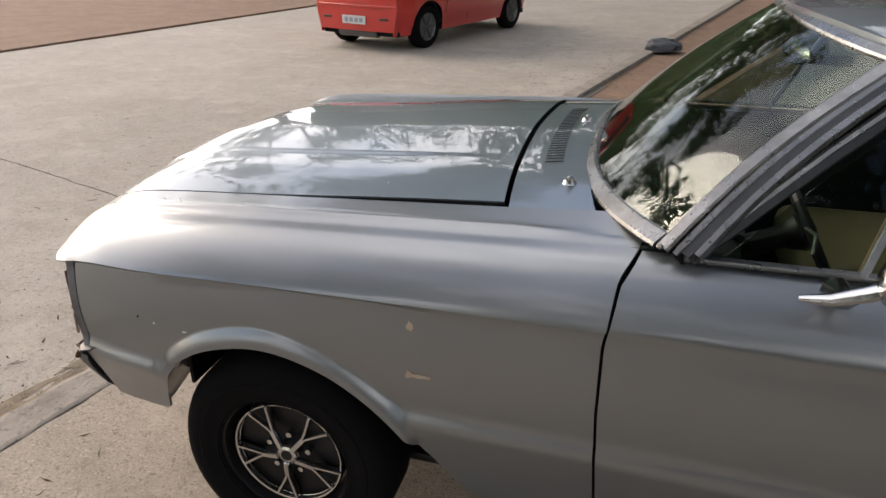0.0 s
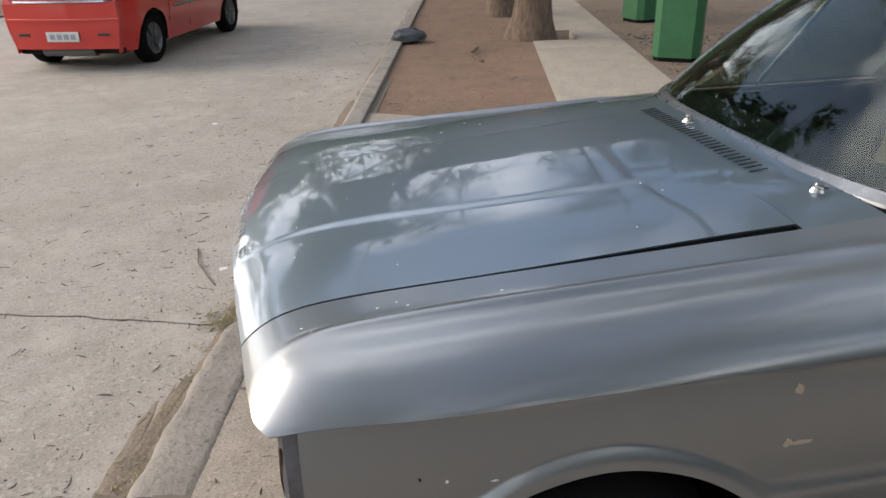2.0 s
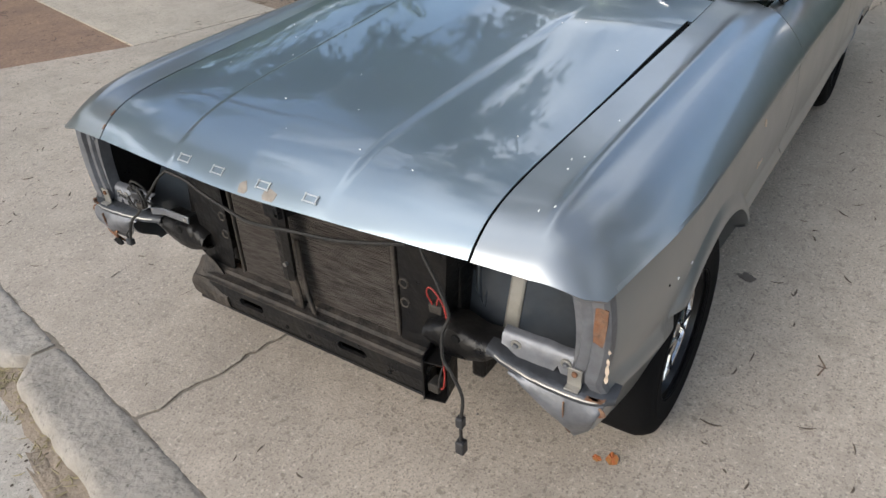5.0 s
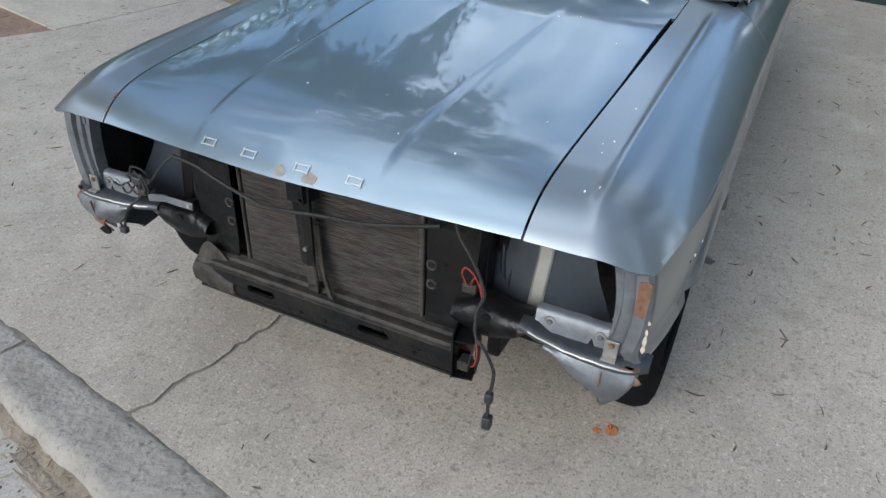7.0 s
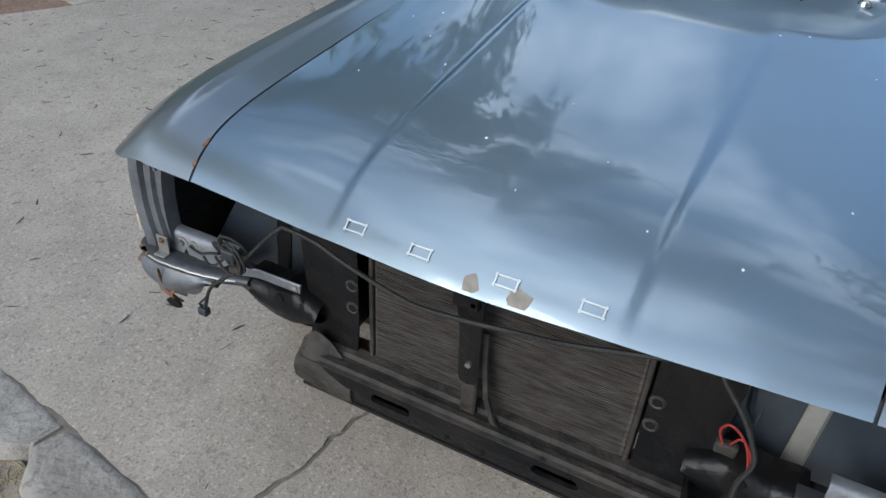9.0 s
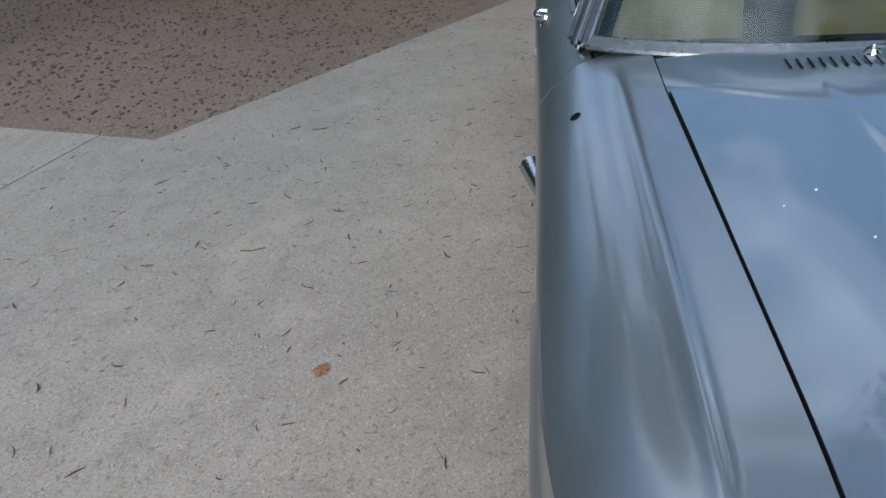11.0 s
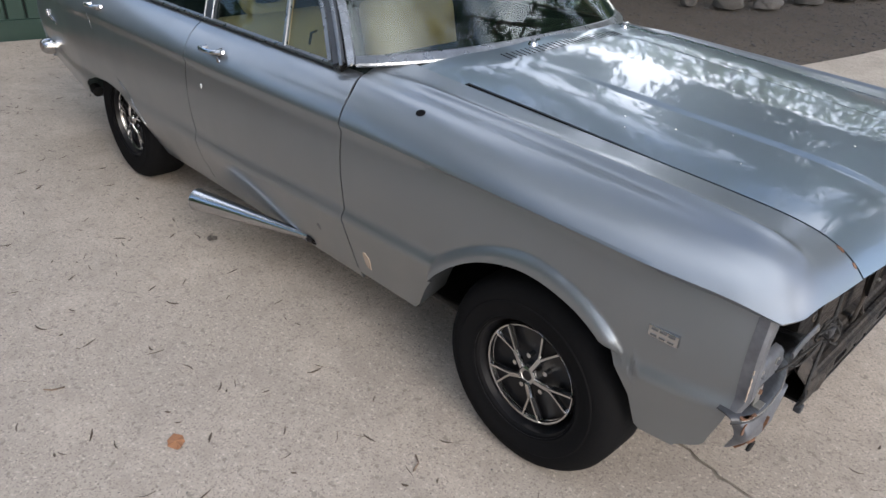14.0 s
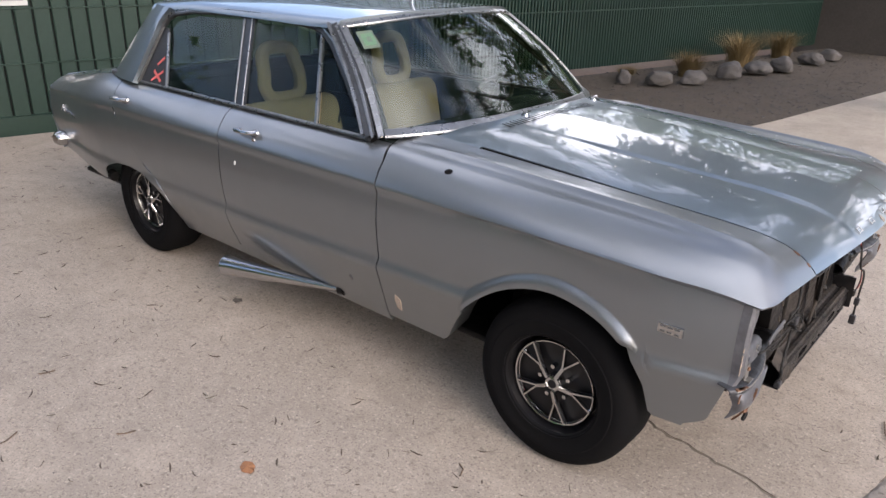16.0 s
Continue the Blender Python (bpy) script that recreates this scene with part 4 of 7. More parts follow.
for s in SIDES:
    span = lambda a, b: (min(s * a, s * b), max(s * a, s * b))
    # vertical channel of the fender beside the headlamp opening
    rows = []
    for z in np.linspace(0.818, 0.556, 18):
        t = (0.818 - z) / 0.262
        xo = 0.602 - 0.012 * smooth_step(0.60, 0.556, z)
        yo = side_y(0.57, min(z, 0.80)) - 0.004
        inner = 0.080 - 0.020 * t
        dent = 0.004 * noise.noise(Vector((z * 16, 3.0 + s, 0)))
        rows.append([(0.572, s * (yo + 0.002), z), (xo - 0.006, s * (yo + 0.001), z), (xo, s * (yo - 0.006), z), (xo - 0.001 + dent, s * (yo - 0.030), z), (xo - 0.012, s * (yo - 0.034), z), (xo - 0.009 + dent, s * (yo - 0.044), z),
                     (xo - 0.008, s * (yo - 0.056), z), (xo - 0.018, s * (yo - 0.060), z), (xo - 0.017, s * (yo - inner), z), (xo - 0.050, s * (yo - inner - 0.003), z)])
    part("headlamp_surround", slab(rows, 0.003 * s), OLD_PAINT, car, "bare grey channel beside the empty headlamp opening", smooth=True, sharp=32)
    # dark painted panel deep in the opening, its outer side cut along a shadow's edge
    rows = []
    for z in np.linspace(0.84, 0.50, 18):
        out = interp(z, [0.5, 0.536, 0.641, 0.84], [0.775, 0.757, 0.703, 0.63])
        rows.append([(0.405 + 0.18 * (0.84 - z), s * (0.44 + (out - 0.44) * k / 10), z) for k in range(11)])
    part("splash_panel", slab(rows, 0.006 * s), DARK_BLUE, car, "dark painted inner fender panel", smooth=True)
    # Near-black sheets fill in the shade beyond the panel.
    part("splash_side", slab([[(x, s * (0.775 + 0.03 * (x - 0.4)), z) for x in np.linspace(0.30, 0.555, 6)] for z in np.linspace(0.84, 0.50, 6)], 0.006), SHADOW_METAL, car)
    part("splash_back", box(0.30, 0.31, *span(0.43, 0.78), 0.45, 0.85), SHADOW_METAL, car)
    # Brace strip: pale metal on the left side, near-black on the right.
    part("brace_strip", bar([(0.420, s * 0.568, 0.80), (0.438, s * 0.565, 0.66), (0.462, s * 0.557, 0.52)], 0.038, 0.006, (1, 0, 0.1)), GALV if s > 0 else SHADOW_METAL, car, "brace strip, pale metal on the left and near-black on the right")
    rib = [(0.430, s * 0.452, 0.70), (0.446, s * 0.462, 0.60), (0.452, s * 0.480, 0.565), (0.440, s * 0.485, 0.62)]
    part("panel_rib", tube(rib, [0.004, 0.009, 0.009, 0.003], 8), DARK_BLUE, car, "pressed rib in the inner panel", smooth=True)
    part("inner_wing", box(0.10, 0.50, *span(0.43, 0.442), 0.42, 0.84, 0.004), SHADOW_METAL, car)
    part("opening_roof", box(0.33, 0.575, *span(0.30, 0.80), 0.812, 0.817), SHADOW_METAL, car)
    # flange with its bolts
    rows = []
    for y in np.linspace(0.598, 0.790, 25):
        low = 0.566 + 0.018 * smooth_step(0.006, 0.002, abs(y - 0.735)) + 0.020 * smooth_step(0.645, 0.600, y)
        lip = 0.004 * noise.noise(Vector((y * 25, s * 2.0, 0)))
        rows.append([(0.552, s * y, 0.618 + lip), (0.566, s * y, 0.616 + lip), (0.573, s * y, 0.609 + lip), (0.576 + lip, s * y, 0.59), (0.579, s * y, low)])
    part("flange", slab(rows, 0.003 * s), OLD_PAINT, car, "dented grey flange with bolts", smooth=True, sharp=40)
    for y in ((0.633, 0.752) if s > 0 else (0.632, 0.715, 0.744)):
        part("washer", lathe([(0.006, 0.003), (0.013, 0.002), (0.014, -0.003)], 14, "x"), GALV, car).matrix_basis = pose(0.577, s * y, 0.594)
        part("bolt", lathe([(0, 0.009), (0.006, 0.008), (0.0075, 0.002), (0.0075, -0.003)], 6, "x"), OLD_PAINT, car).matrix_basis = pose(0.577, s * y, 0.594)
    # shelf and bent apron
    ys = np.linspace(0.562, 0.868, 36)
    rows = []
    for y in ys:
        e = edge_x(y)
        rip = 0.0025 * noise.noise(Vector((y * 30, 1.0 + s, 0)))
        rows.append([(min(0.55, e - 0.02), s * y, 0.566), (e - 0.018, s * y, 0.563 + rip), (e - 0.005, s * y, 0.559 + rip), (e, s * y, 0.554 + rip), (e - 0.001, s * y, 0.546 + rip)])
    part("shelf", slab(rows, 0.003 * s), APRON, car, "dark grey shelf below the headlamp opening", smooth=True, sharp=50)
    # Pale strip along the front draws the light caught by the edge.
    part("shelf_edge", tube([(edge_x(y) + 0.0005, s * y, 0.5555 + 0.0025 * noise.noise(Vector((y * 30, 1.0 + s, 0)))) for y in ys[3:-2]], 0.0028, 6), GALV, car, "pale strip coloured as the lit edge of the shelf", smooth=True)
    tip = 0.386 if s > 0 else 0.418
    rows = []
    for y in np.linspace(0.635, 0.866, 40):
        zb = interp(y, [0.60, 0.653, 0.684, 0.722, 0.760, 0.776, 0.823, 0.858, 0.87], [0.548, 0.545, 0.497, 0.462, tip + 0.03, tip, 0.437, 0.515, 0.535])
        e = edge_x(y) - 0.002
        row = []
        for v in np.linspace(0, 1, 11):
            z = 0.548 + (zb - 0.548) * v
            dent = 0.005 * noise.noise(Vector((y * 18, z * 18, 4.0 * s))) * smooth_step(0, 0.3, v)
            row.append((e + 0.012 * math.sin(math.pi * min(1, v * 1.3)) - (e - 0.566) * v ** 1.6 * smooth_step(0.54, 0.40, z) + dent, s * min(y, side_y(0.55, z) - 0.004), z))
        rows.append(row)
    part("apron", slab(rows, 0.003 * s), OLD_PAINT, car, "bent grey apron below the headlamp opening", smooth=True, sharp=60)
    part("apron_seam", bar([(edge_x(0.774) + 0.011 - 0.05 * v ** 2, s * 0.775, 0.545 - 0.13 * v) for v in np.linspace(0, 1, 7)], 0.003, 0.006, (1, 0, 0.2)), RUST, car, "rusty seam in the apron")
    part("bracket", merge(box(0.598, 0.602, *span(0.766, 0.798), 0.566, 0.612, 0.001), box(0.602, 0.618, *span(0.766, 0.798), 0.564, 0.568, 0.001)), GALV, car, "small bent bracket")
    part("bracket_screw", lathe([(0, 0.006), (0.006, 0.005), (0.007, 0.0)], 8, "x"), RUST, car).matrix_basis = pose(0.602, s * 0.782, 0.600)
    part("bracket", box(0.586, 0.592, *span(0.768, 0.802), 0.772, 0.806, 0.004), OLD_PAINT, car)
    part("bracket_hole", lathe([(0, 0.001), (0.008, 0.001), (0.009, -0.002)], 14, "x"), SHADOW_METAL, car).matrix_basis = pose(0.592, s * 0.786, 0.786)
    # support panel beside the radiator
    rows = []
    for z in np.linspace(0.84, 0.42, 15):
        out = interp(z, [0.42, 0.47, 0.60, 0.84], [0.425, 0.418, 0.430, 0.445])
        rows.append([(0.548 + 0.010 * smooth_step(0.52, 0.43, z), s * (0.300 + (out - 0.300) * k / 6), z) for k in range(7)] + [(0.535, s * (out + 0.004), z), (0.45, s * (out + 0.008), z)])
    part("support_panel", slab(rows, 0.003 * s), SHADOW_METAL, car, "black pressed panel with bolt holes", smooth=True, sharp=40)
    for z in (0.567, 0.625):
        # Paler ring draws the light on each hole's rim.
        part("hole_rim", lathe([(0.009, 0.001), (0.012, 0.003), (0.015, 0.001), (0.016, -0.002)], 16, "x"), DUSTY, car).matrix_basis = pose(0.549, s * 0.314, z)
        part("bolt_hole", lathe([(0, 0.0005), (0.009, 0.0005), (0.010, -0.002)], 12, "x"), RUBBER, car).matrix_basis = pose(0.550, s * 0.314, z)
    part("panel_slot", box(0.5485, 0.5505, *span(0.312, 0.40), 0.742, 0.752, 0.0), RUBBER, car)
    # arm from the radiator support out to the apron
    rows = []
    for y in np.linspace(0.385, 0.582, 22):
        top = interp(y, [0.385, 0.43, 0.469, 0.52, 0.564, 0.582], [0.545, 0.566, 0.573, 0.556, 0.560, 0.558])
        bot = interp(y, [0.385, 0.42, 0.455, 0.50, 0.55, 0.582], [0.505, 0.488, 0.478, 0.482, 0.500, 0.530])
        k = 0.006 * noise.noise(Vector((y * 14, s, 0)))
        rows.append([(0.50, s * y, top - 0.004), (0.560, s * y, top), (0.575 + k, s * y, top - 0.008), (0.582 + k, s * y, (top + bot) / 2), (0.574, s * y, bot + 0.010), (0.555, s * y, bot), (0.50, s * y, bot + 0.01)])
    part("frame_horn", slab(rows, 0.004 * s), SHADOW_METAL, car, "black frame arm beside the radiator", smooth=True, sharp=50)
    part("horn_hole", lathe([(0, 0.001), (0.010, 0.001), (0.012, -0.003)], 14, "x"), RUBBER, car).matrix_basis = pose(0.585, s * 0.479, 0.548)
    if s < 0:
        part("bumper_bar", bar([(0.590, s * 0.575, 0.590), (0.588, s * 0.52, 0.602), (0.586, s * 0.414, 0.601)], 0.021, 0.005, (1, 0, 0.15)), OLD_PAINT, car, "flat bumper bracket bar")
        part("bar_bolt", lathe([(0, 0.006), (0.007, 0.004), (0.008, 0.0)], 6, "x"), GALV, car).matrix_basis = pose(0.590, s * 0.426, 0.601)
        continue
    ends = new("bumper_mount", None)
    ends.parent = car
    ends["label"] = "open black box at the end of the crossmember"
    ends.matrix_basis = pose(0.598, s * 0.437, 0.437, 0, 0, 12)
    for a in ((-0.05, 0.030, -0.030, -0.026, -0.070, 0.062), (-0.05, 0.010, 0.026, 0.030, -0.060, 0.045), (-0.05, 0.022, -0.030, 0.030, 0.042, 0.046), (-0.05, 0.026, -0.030, 0.026, -0.070, -0.066)):
        part("plate", box(*a), SHADOW_METAL, ends)
for s in SIDES:
    # rust on the fender's front edge and the apron's corner
    yo = side_y(0.57, 0.74) - 0.004
    if s > 0:
        pts = [(0.604, s * (yo - 0.016 + 0.013 * a), 0.744 + b) for a, b in ((-1, 0.040), (-0.2, 0.044), (1, 0.042), (1.05, 0.01), (0.9, -0.03), (0.6, -0.050), (-0.2, -0.044), (-0.9, -0.042), (-1.05, -0.01))]
        patch(pts, (1, 0, 0), 0.0015, RUST, "rust_patch", "orange rust on the fender edge")
    for z, w in ((0.66, 0.008), (0.635, 0.016), (0.612, 0.010), (0.685, 0.006)):
        patch([(0.598, s * (yo + 0.004 + 0.004 * a), z + w * b) for a, b in blob(rng, 9)], (1, s * 0.5, 0), 0.0012, CHIP, "paint_chip", "jagged pale filler on the fender edge")
    for k in range(3):
        y = 0.822 + 0.010 * k
        pts = [(edge_x(y) - 0.006 + 0.011 * a, s * (y + 0.011 * b), 0.5605) for a, b in blob(rng, 11)]
        patch(pts, (0.2, 0, 1), 0.002, RUST, "rust_patch", "rusted apron corner")
    pts = [(edge_x(0.845) + 0.006, s * (0.842 + 0.014 * a), 0.532 + 0.012 * b) for a, b in blob(rng, 10)]
    patch(pts, (1, s * 0.6, 0), 0.002, RUST, "rust_patch", "rusted apron corner")
    if s < 0:
        pts = [(0.6165, s * (0.780 + 0.026 * a), 0.480 + 0.026 * b) for a, b in blob(rng, 12)]
        patch(pts, (1, 0, -0.1), 0.003, RUST, "rust_patch", "rusted hollow of the apron")
        pts = [(0.6155, s * (0.768 + 0.020 * a), 0.436 + 0.014 * b) for a, b in blob(rng, 9, 0.2)]
        patch(pts, (1, 0, -0.3), 0.003, RUBBER, "apron_hole", "dark torn hole in the apron")

# radiator with its brace and the lower beam
radiator = new("radiator")
radiator.parent = car
radiator["label"] = "dusty brown radiator core"
part("core", box(0.48, 0.545, -0.262, 0.284, 0.40, 0.84, 0.003), CORE, radiator)
fins = None
for k in range(96):
    z = 0.412 + k * 0.0044
    y = -0.256
    while y < 0.272:
        long = rng.uniform(0.03, 0.16)
        lift = rng.uniform(-0.0005, 0.0005)
        fins = box(0.545, 0.5472 + rng.uniform(0, 0.0016), y, min(y + long, 0.276), z + lift, z + lift + 0.0016, bm=fins)
        y += long + 0.001
part("core_face", fins, CORE, radiator)["kind"] = "stuff"
for a, b in ((0.284, 0.294), (-0.272, -0.262)):
    part("side_tank", box(0.46, 0.553, a, b, 0.40, 0.84, 0.004), DUSTY, radiator)
part("bottom_tank", box(0.47, 0.556, -0.262, 0.284, 0.40, 0.446, 0.004), DUSTY, radiator)
part("latch_brace", slab([[(0.604 - 0.002 * abs(k - 2), -0.027 + w * (k - 2) / 2 - d, z) for k in range(5)] for z, w, d in ((0.86, 0.034, 0.004), (0.76, 0.030, 0.006), (0.70, 0.024, 0.0), (0.666, 0.022, -0.002), (0.56, 0.020, -0.004), (0.545, 0.016, -0.004))], 0.012), SHADOW_METAL, car, "black hood latch brace")
part("latch_brace", bar([(0.592, -0.022, 0.58), (0.582, -0.022, 0.50), (0.578, -0.024, 0.428)], 0.032, 0.008, (1, 0, 0)), DUSTY, car, "dusty lower half of the latch brace")
part("latch_brace", bar([(0.570, -0.004, 0.66), (0.572, 0.000, 0.58), (0.576, 0.012, 0.50), (0.584, 0.034, 0.450), (0.590, 0.046, 0.444)], 0.012, 0.008, (1, 0.2, 0)), DUSTY, car, "bent leg of the latch brace")
part("latch", prism([(0.560, -0.074), (0.612, -0.060), (0.612, -0.012), (0.565, 0.004)], 0.735, 0.85), SHADOW_METAL, car, "black latch wedge")
for z in (0.745, 0.60):
    part("latch_bolt", tube([(0.600, -0.020, z), (0.612, -0.020, z)], 0.006, 6), GALV, car)
beam = new("lower_beam")
beam.parent = car
beam["label"] = "black pressed lower crossmember with two slots"
rows = []
for y in np.linspace(-0.41, 0.42, 60):
    q = 0.003 * noise.noise(Vector((y * 20, 0, 2.0)))
    rows.append([(0.545, y, 0.452 + q), (0.566, y, 0.449 + q), (0.572, y, 0.441), (0.590, y, 0.439 + q), (0.594, y, 0.446 + q), (0.602, y, 0.446 + q), (0.606, y, 0.439), (0.616, y, 0.436)])
part("shelf", slab(rows, 0.005), DUSTY, beam, smooth=True, sharp=30)
def slot_half(y):
    for c in (-0.183, 0.180):
        d = abs(y - c)
        if d < 0.047:
            return 0.012 * math.sqrt(max(0.0, 1 - max(0.0, (d - 0.035) / 0.012) ** 2))
    return 0.0


span = sorted(set(np.linspace(-0.41, 0.42, 45).tolist() + [c + d for c in (-0.183, 0.180) for d in (-0.0471, -0.0455, -0.043, -0.039, -0.035, 0.035, 0.039, 0.043, 0.0455, 0.0471)]))
part("face", slab([[(0.617 - 0.3 * abs(z - 0.405) ** 1.2, y, z) for z in (0.362, 0.378, 0.407 - slot_half(y))] for y in span], 0.010), SHADOW_METAL, beam)
part("face", slab([[(0.617 - 0.3 * abs(z - 0.405) ** 1.2, y, z) for z in (0.407 + slot_half(y), 0.425, 0.438)] for y in span], 0.010), SHADOW_METAL, beam)
part("back", box(0.50, 0.515, -0.41, 0.42, 0.36, 0.44), RUST, beam)
part("underside", box(0.50, 0.613, -0.41, 0.42, 0.352, 0.360, 0.002), SHADOW_METAL, beam)
rows = []
for y in np.linspace(-0.28, -0.425, 18):
    t = (-0.28 - y) / 0.145
    z0, z1 = 0.362 + 0.014 * t ** 3, 0.440 + 0.075 * smooth_step(0.15, 0.85, t) - 0.060 * t ** 4
    q = 0.004 * noise.noise(Vector((y * 30, 5.0, 0)))
    rows.append([(0.622 - 0.035 * smooth_step(0.5, 1.0, v) - 0.012 * abs(v - 0.4) + q, y, z0 + (z1 - z0) * v) for v in np.linspace(0, 1, 9)])
part("end_flare", slab(rows, -0.006), DUSTY, beam, "flared rusty end of the crossmember", smooth=True, sharp=60)
for y in (-0.32, -0.05, 0.03, 0.30):
    part("beam_hole", lathe([(0, 0.001), (0.005, 0.001), (0.006, -0.002)], 10, "x"), RUBBER, beam).matrix_basis = pose(0.617, y, 0.386)
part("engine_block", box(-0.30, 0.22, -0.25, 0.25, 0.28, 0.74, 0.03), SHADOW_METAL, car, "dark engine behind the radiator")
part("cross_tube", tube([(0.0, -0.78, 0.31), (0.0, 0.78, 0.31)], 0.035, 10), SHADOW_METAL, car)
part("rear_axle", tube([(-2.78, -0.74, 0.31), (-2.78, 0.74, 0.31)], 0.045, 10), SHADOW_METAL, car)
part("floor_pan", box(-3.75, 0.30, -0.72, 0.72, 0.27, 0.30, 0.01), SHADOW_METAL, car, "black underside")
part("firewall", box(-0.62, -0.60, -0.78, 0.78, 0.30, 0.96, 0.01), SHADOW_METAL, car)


def wire(points, r, name="wire", material=None, label=""):
    pts = [Vector(p) for p in points]
    fine = []
    for i in range(len(pts) - 1):
        p0, p1, p2, p3 = pts[max(i - 1, 0)], pts[i], pts[i + 1], pts[min(i + 2, len(pts) - 1)]
        for k in range(6):
            t = k / 6
            fine.append(0.5 * ((2 * p1) + (p2 - p0) * t + (2 * p0 - 5 * p1 + 4 * p2 - p3) * t * t + (3 * p1 - p0 - 3 * p2 + p3) * t ** 3))
    fine.append(pts[-1])
    return part(name, tube(fine, r, 6), material or WIRE, car, label)


# looms across the radiator, to the empty lamp on each side
wire([(0.61, -0.427, 0.766), (0.60, -0.36, 0.748), (0.606, -0.29, 0.729), (0.600, -0.171, 0.690), (0.612, -0.091, 0.699), (0.612, 0.042, 0.718), (0.585, 0.145, 0.712), (0.575, 0.26, 0.735), (0.57, 0.345, 0.757)], 0.0050, label="black taped wiring loom")
wire([(0.61, -0.427, 0.766), (0.622, -0.45, 0.745), (0.632, -0.489, 0.698), (0.642, -0.554, 0.620), (0.650, -0.603, 0.572), (0.655, -0.622, 0.520), (0.657, -0.628, 0.500)], 0.0042, label="black loom hanging by the empty lamp")
for k in range(6):
    c = Vector((0.632 + 0.004 * k, -0.540 + 0.012 * math.sin(2.3 * k), 0.676 + 0.010 * math.cos(1.9 * k)))
    ry, rz, lean = 0.036 + 0.006 * math.sin(k), 0.026 + 0.006 * math.cos(2 * k), 0.5 * k
    wire([c + Vector((0.010 * math.sin(a + k), ry * math.cos(a + lean), rz * math.sin(a + lean * 0.6))) for a in np.linspace(0.3 * k, 0.3 * k + 5.2, 9)], 0.0030)
wire([(0.64, -0.575, 0.665), (0.625, -0.62, 0.640), (0.61, -0.66, 0.615), (0.60, -0.70, 0.612)], 0.0030)
wire([(0.64, -0.560, 0.660), (0.630, -0.60, 0.62), (0.62, -0.63, 0.605), (0.612, -0.650, 0.612)], 0.0030)
wire([(0.655, -0.615, 0.545), (0.660, -0.628, 0.53), (0.655, -0.640, 0.515), (0.650, -0.634, 0.505)], 0.0026)
part("plug", box(0.646, 0.664, -0.642, -0.618, 0.490, 0.510, 0.004), APRON, car, "dirty plug on the loom")
part("plug", box(0.630, 0.652, -0.560, -0.525, 0.664, 0.690, 0.005), BLACK_PLASTIC, car)
part("plug", box(0.640, 0.660, -0.535, -0.505, 0.645, 0.662, 0.004), DUSTY, car)
wire([(0.565, 0.38, 0.80), (0.58, 0.396, 0.759), (0.598, 0.441, 0.713), (0.606, 0.468, 0.670), (0.610, 0.481, 0.631), (0.620, 0.469, 0.587), (0.630, 0.474, 0.525), (0.640, 0.501, 0.503), (0.642, 0.528, 0.455), (0.640, 0.531, 0.416), (0.640, 0.524, 0.356), (0.640, 0.524, 0.288)], 0.0046, label="hanging black wiring loom")
wire([(0.596, 0.432, 0.632), (0.602, 0.419, 0.668), (0.605, 0.428, 0.690), (0.606, 0.448, 0.680), (0.607, 0.466, 0.652), (0.610, 0.478, 0.612)], 0.0022, material=RED_WIRE, label="red wire")
wire([(0.596, 0.440, 0.640), (0.604, 0.452, 0.668), (0.606, 0.470, 0.650), (0.610, 0.482, 0.618)], 0.0020, material=RED_WIRE)
wire([(0.632, 0.476, 0.520), (0.640, 0.484, 0.480), (0.638, 0.478, 0.440), (0.630, 0.466, 0.425)], 0.0022, material=RED_WIRE)
wire([(0.634, 0.480, 0.515), (0.640, 0.470, 0.470), (0.634, 0.462, 0.430)], 0.0024)
part("plug", box(0.582, 0.600, 0.418, 0.455, 0.614, 0.640, 0.005), DUSTY, car, "black plug with red wires")
part("plug", box(0.628, 0.652, 0.512, 0.536, 0.252, 0.292, 0.004), BLACK_PLASTIC, car)
part("plug", box(0.630, 0.650, 0.514, 0.534, 0.340, 0.372, 0.004), BLACK_PLASTIC, car)
part("plug", box(0.600, 0.638, 0.432, 0.462, 0.408, 0.434, 0.004), DUSTY, car, "grey plug in the bumper mount")

# raised emblems on the nose, as plain frames
def emblem(y):
    x = x_lip(y) - 0.027
    z = top_z(x, y)
    slope = (top_z(x + 0.01, y) - top_z(x - 0.01, y)) / 0.02
    fwd = Vector((1, 0, slope)).normalized()
    up = Vector((-slope, 0, 1)).normalized()
    c = Vector((x, y, z)) + up * 0.001
    bm = None
    for a, b in (((-1, -1), (1, -1)), ((1, -1), (1, 1)), ((1, 1), (-1, 1)), ((-1, 1), (-1, -1))):
        p0 = c + fwd * (0.008 * a[0]) + Vector((0, 0.017 * a[1], 0))
        p1 = c + fwd * (0.008 * b[0]) + Vector((0, 0.017 * b[1], 0))
        d = (p1 - p0).normalized() * 0.003
        bm = bar([p0 - d, p1 + d], 0.0031, 0.0024, up, bm=bm)
    part("emblem", bm, BRIGHT, car, "small worn chrome emblem")


for y in (-0.202, -0.079, 0.067, 0.198):
    emblem(y)

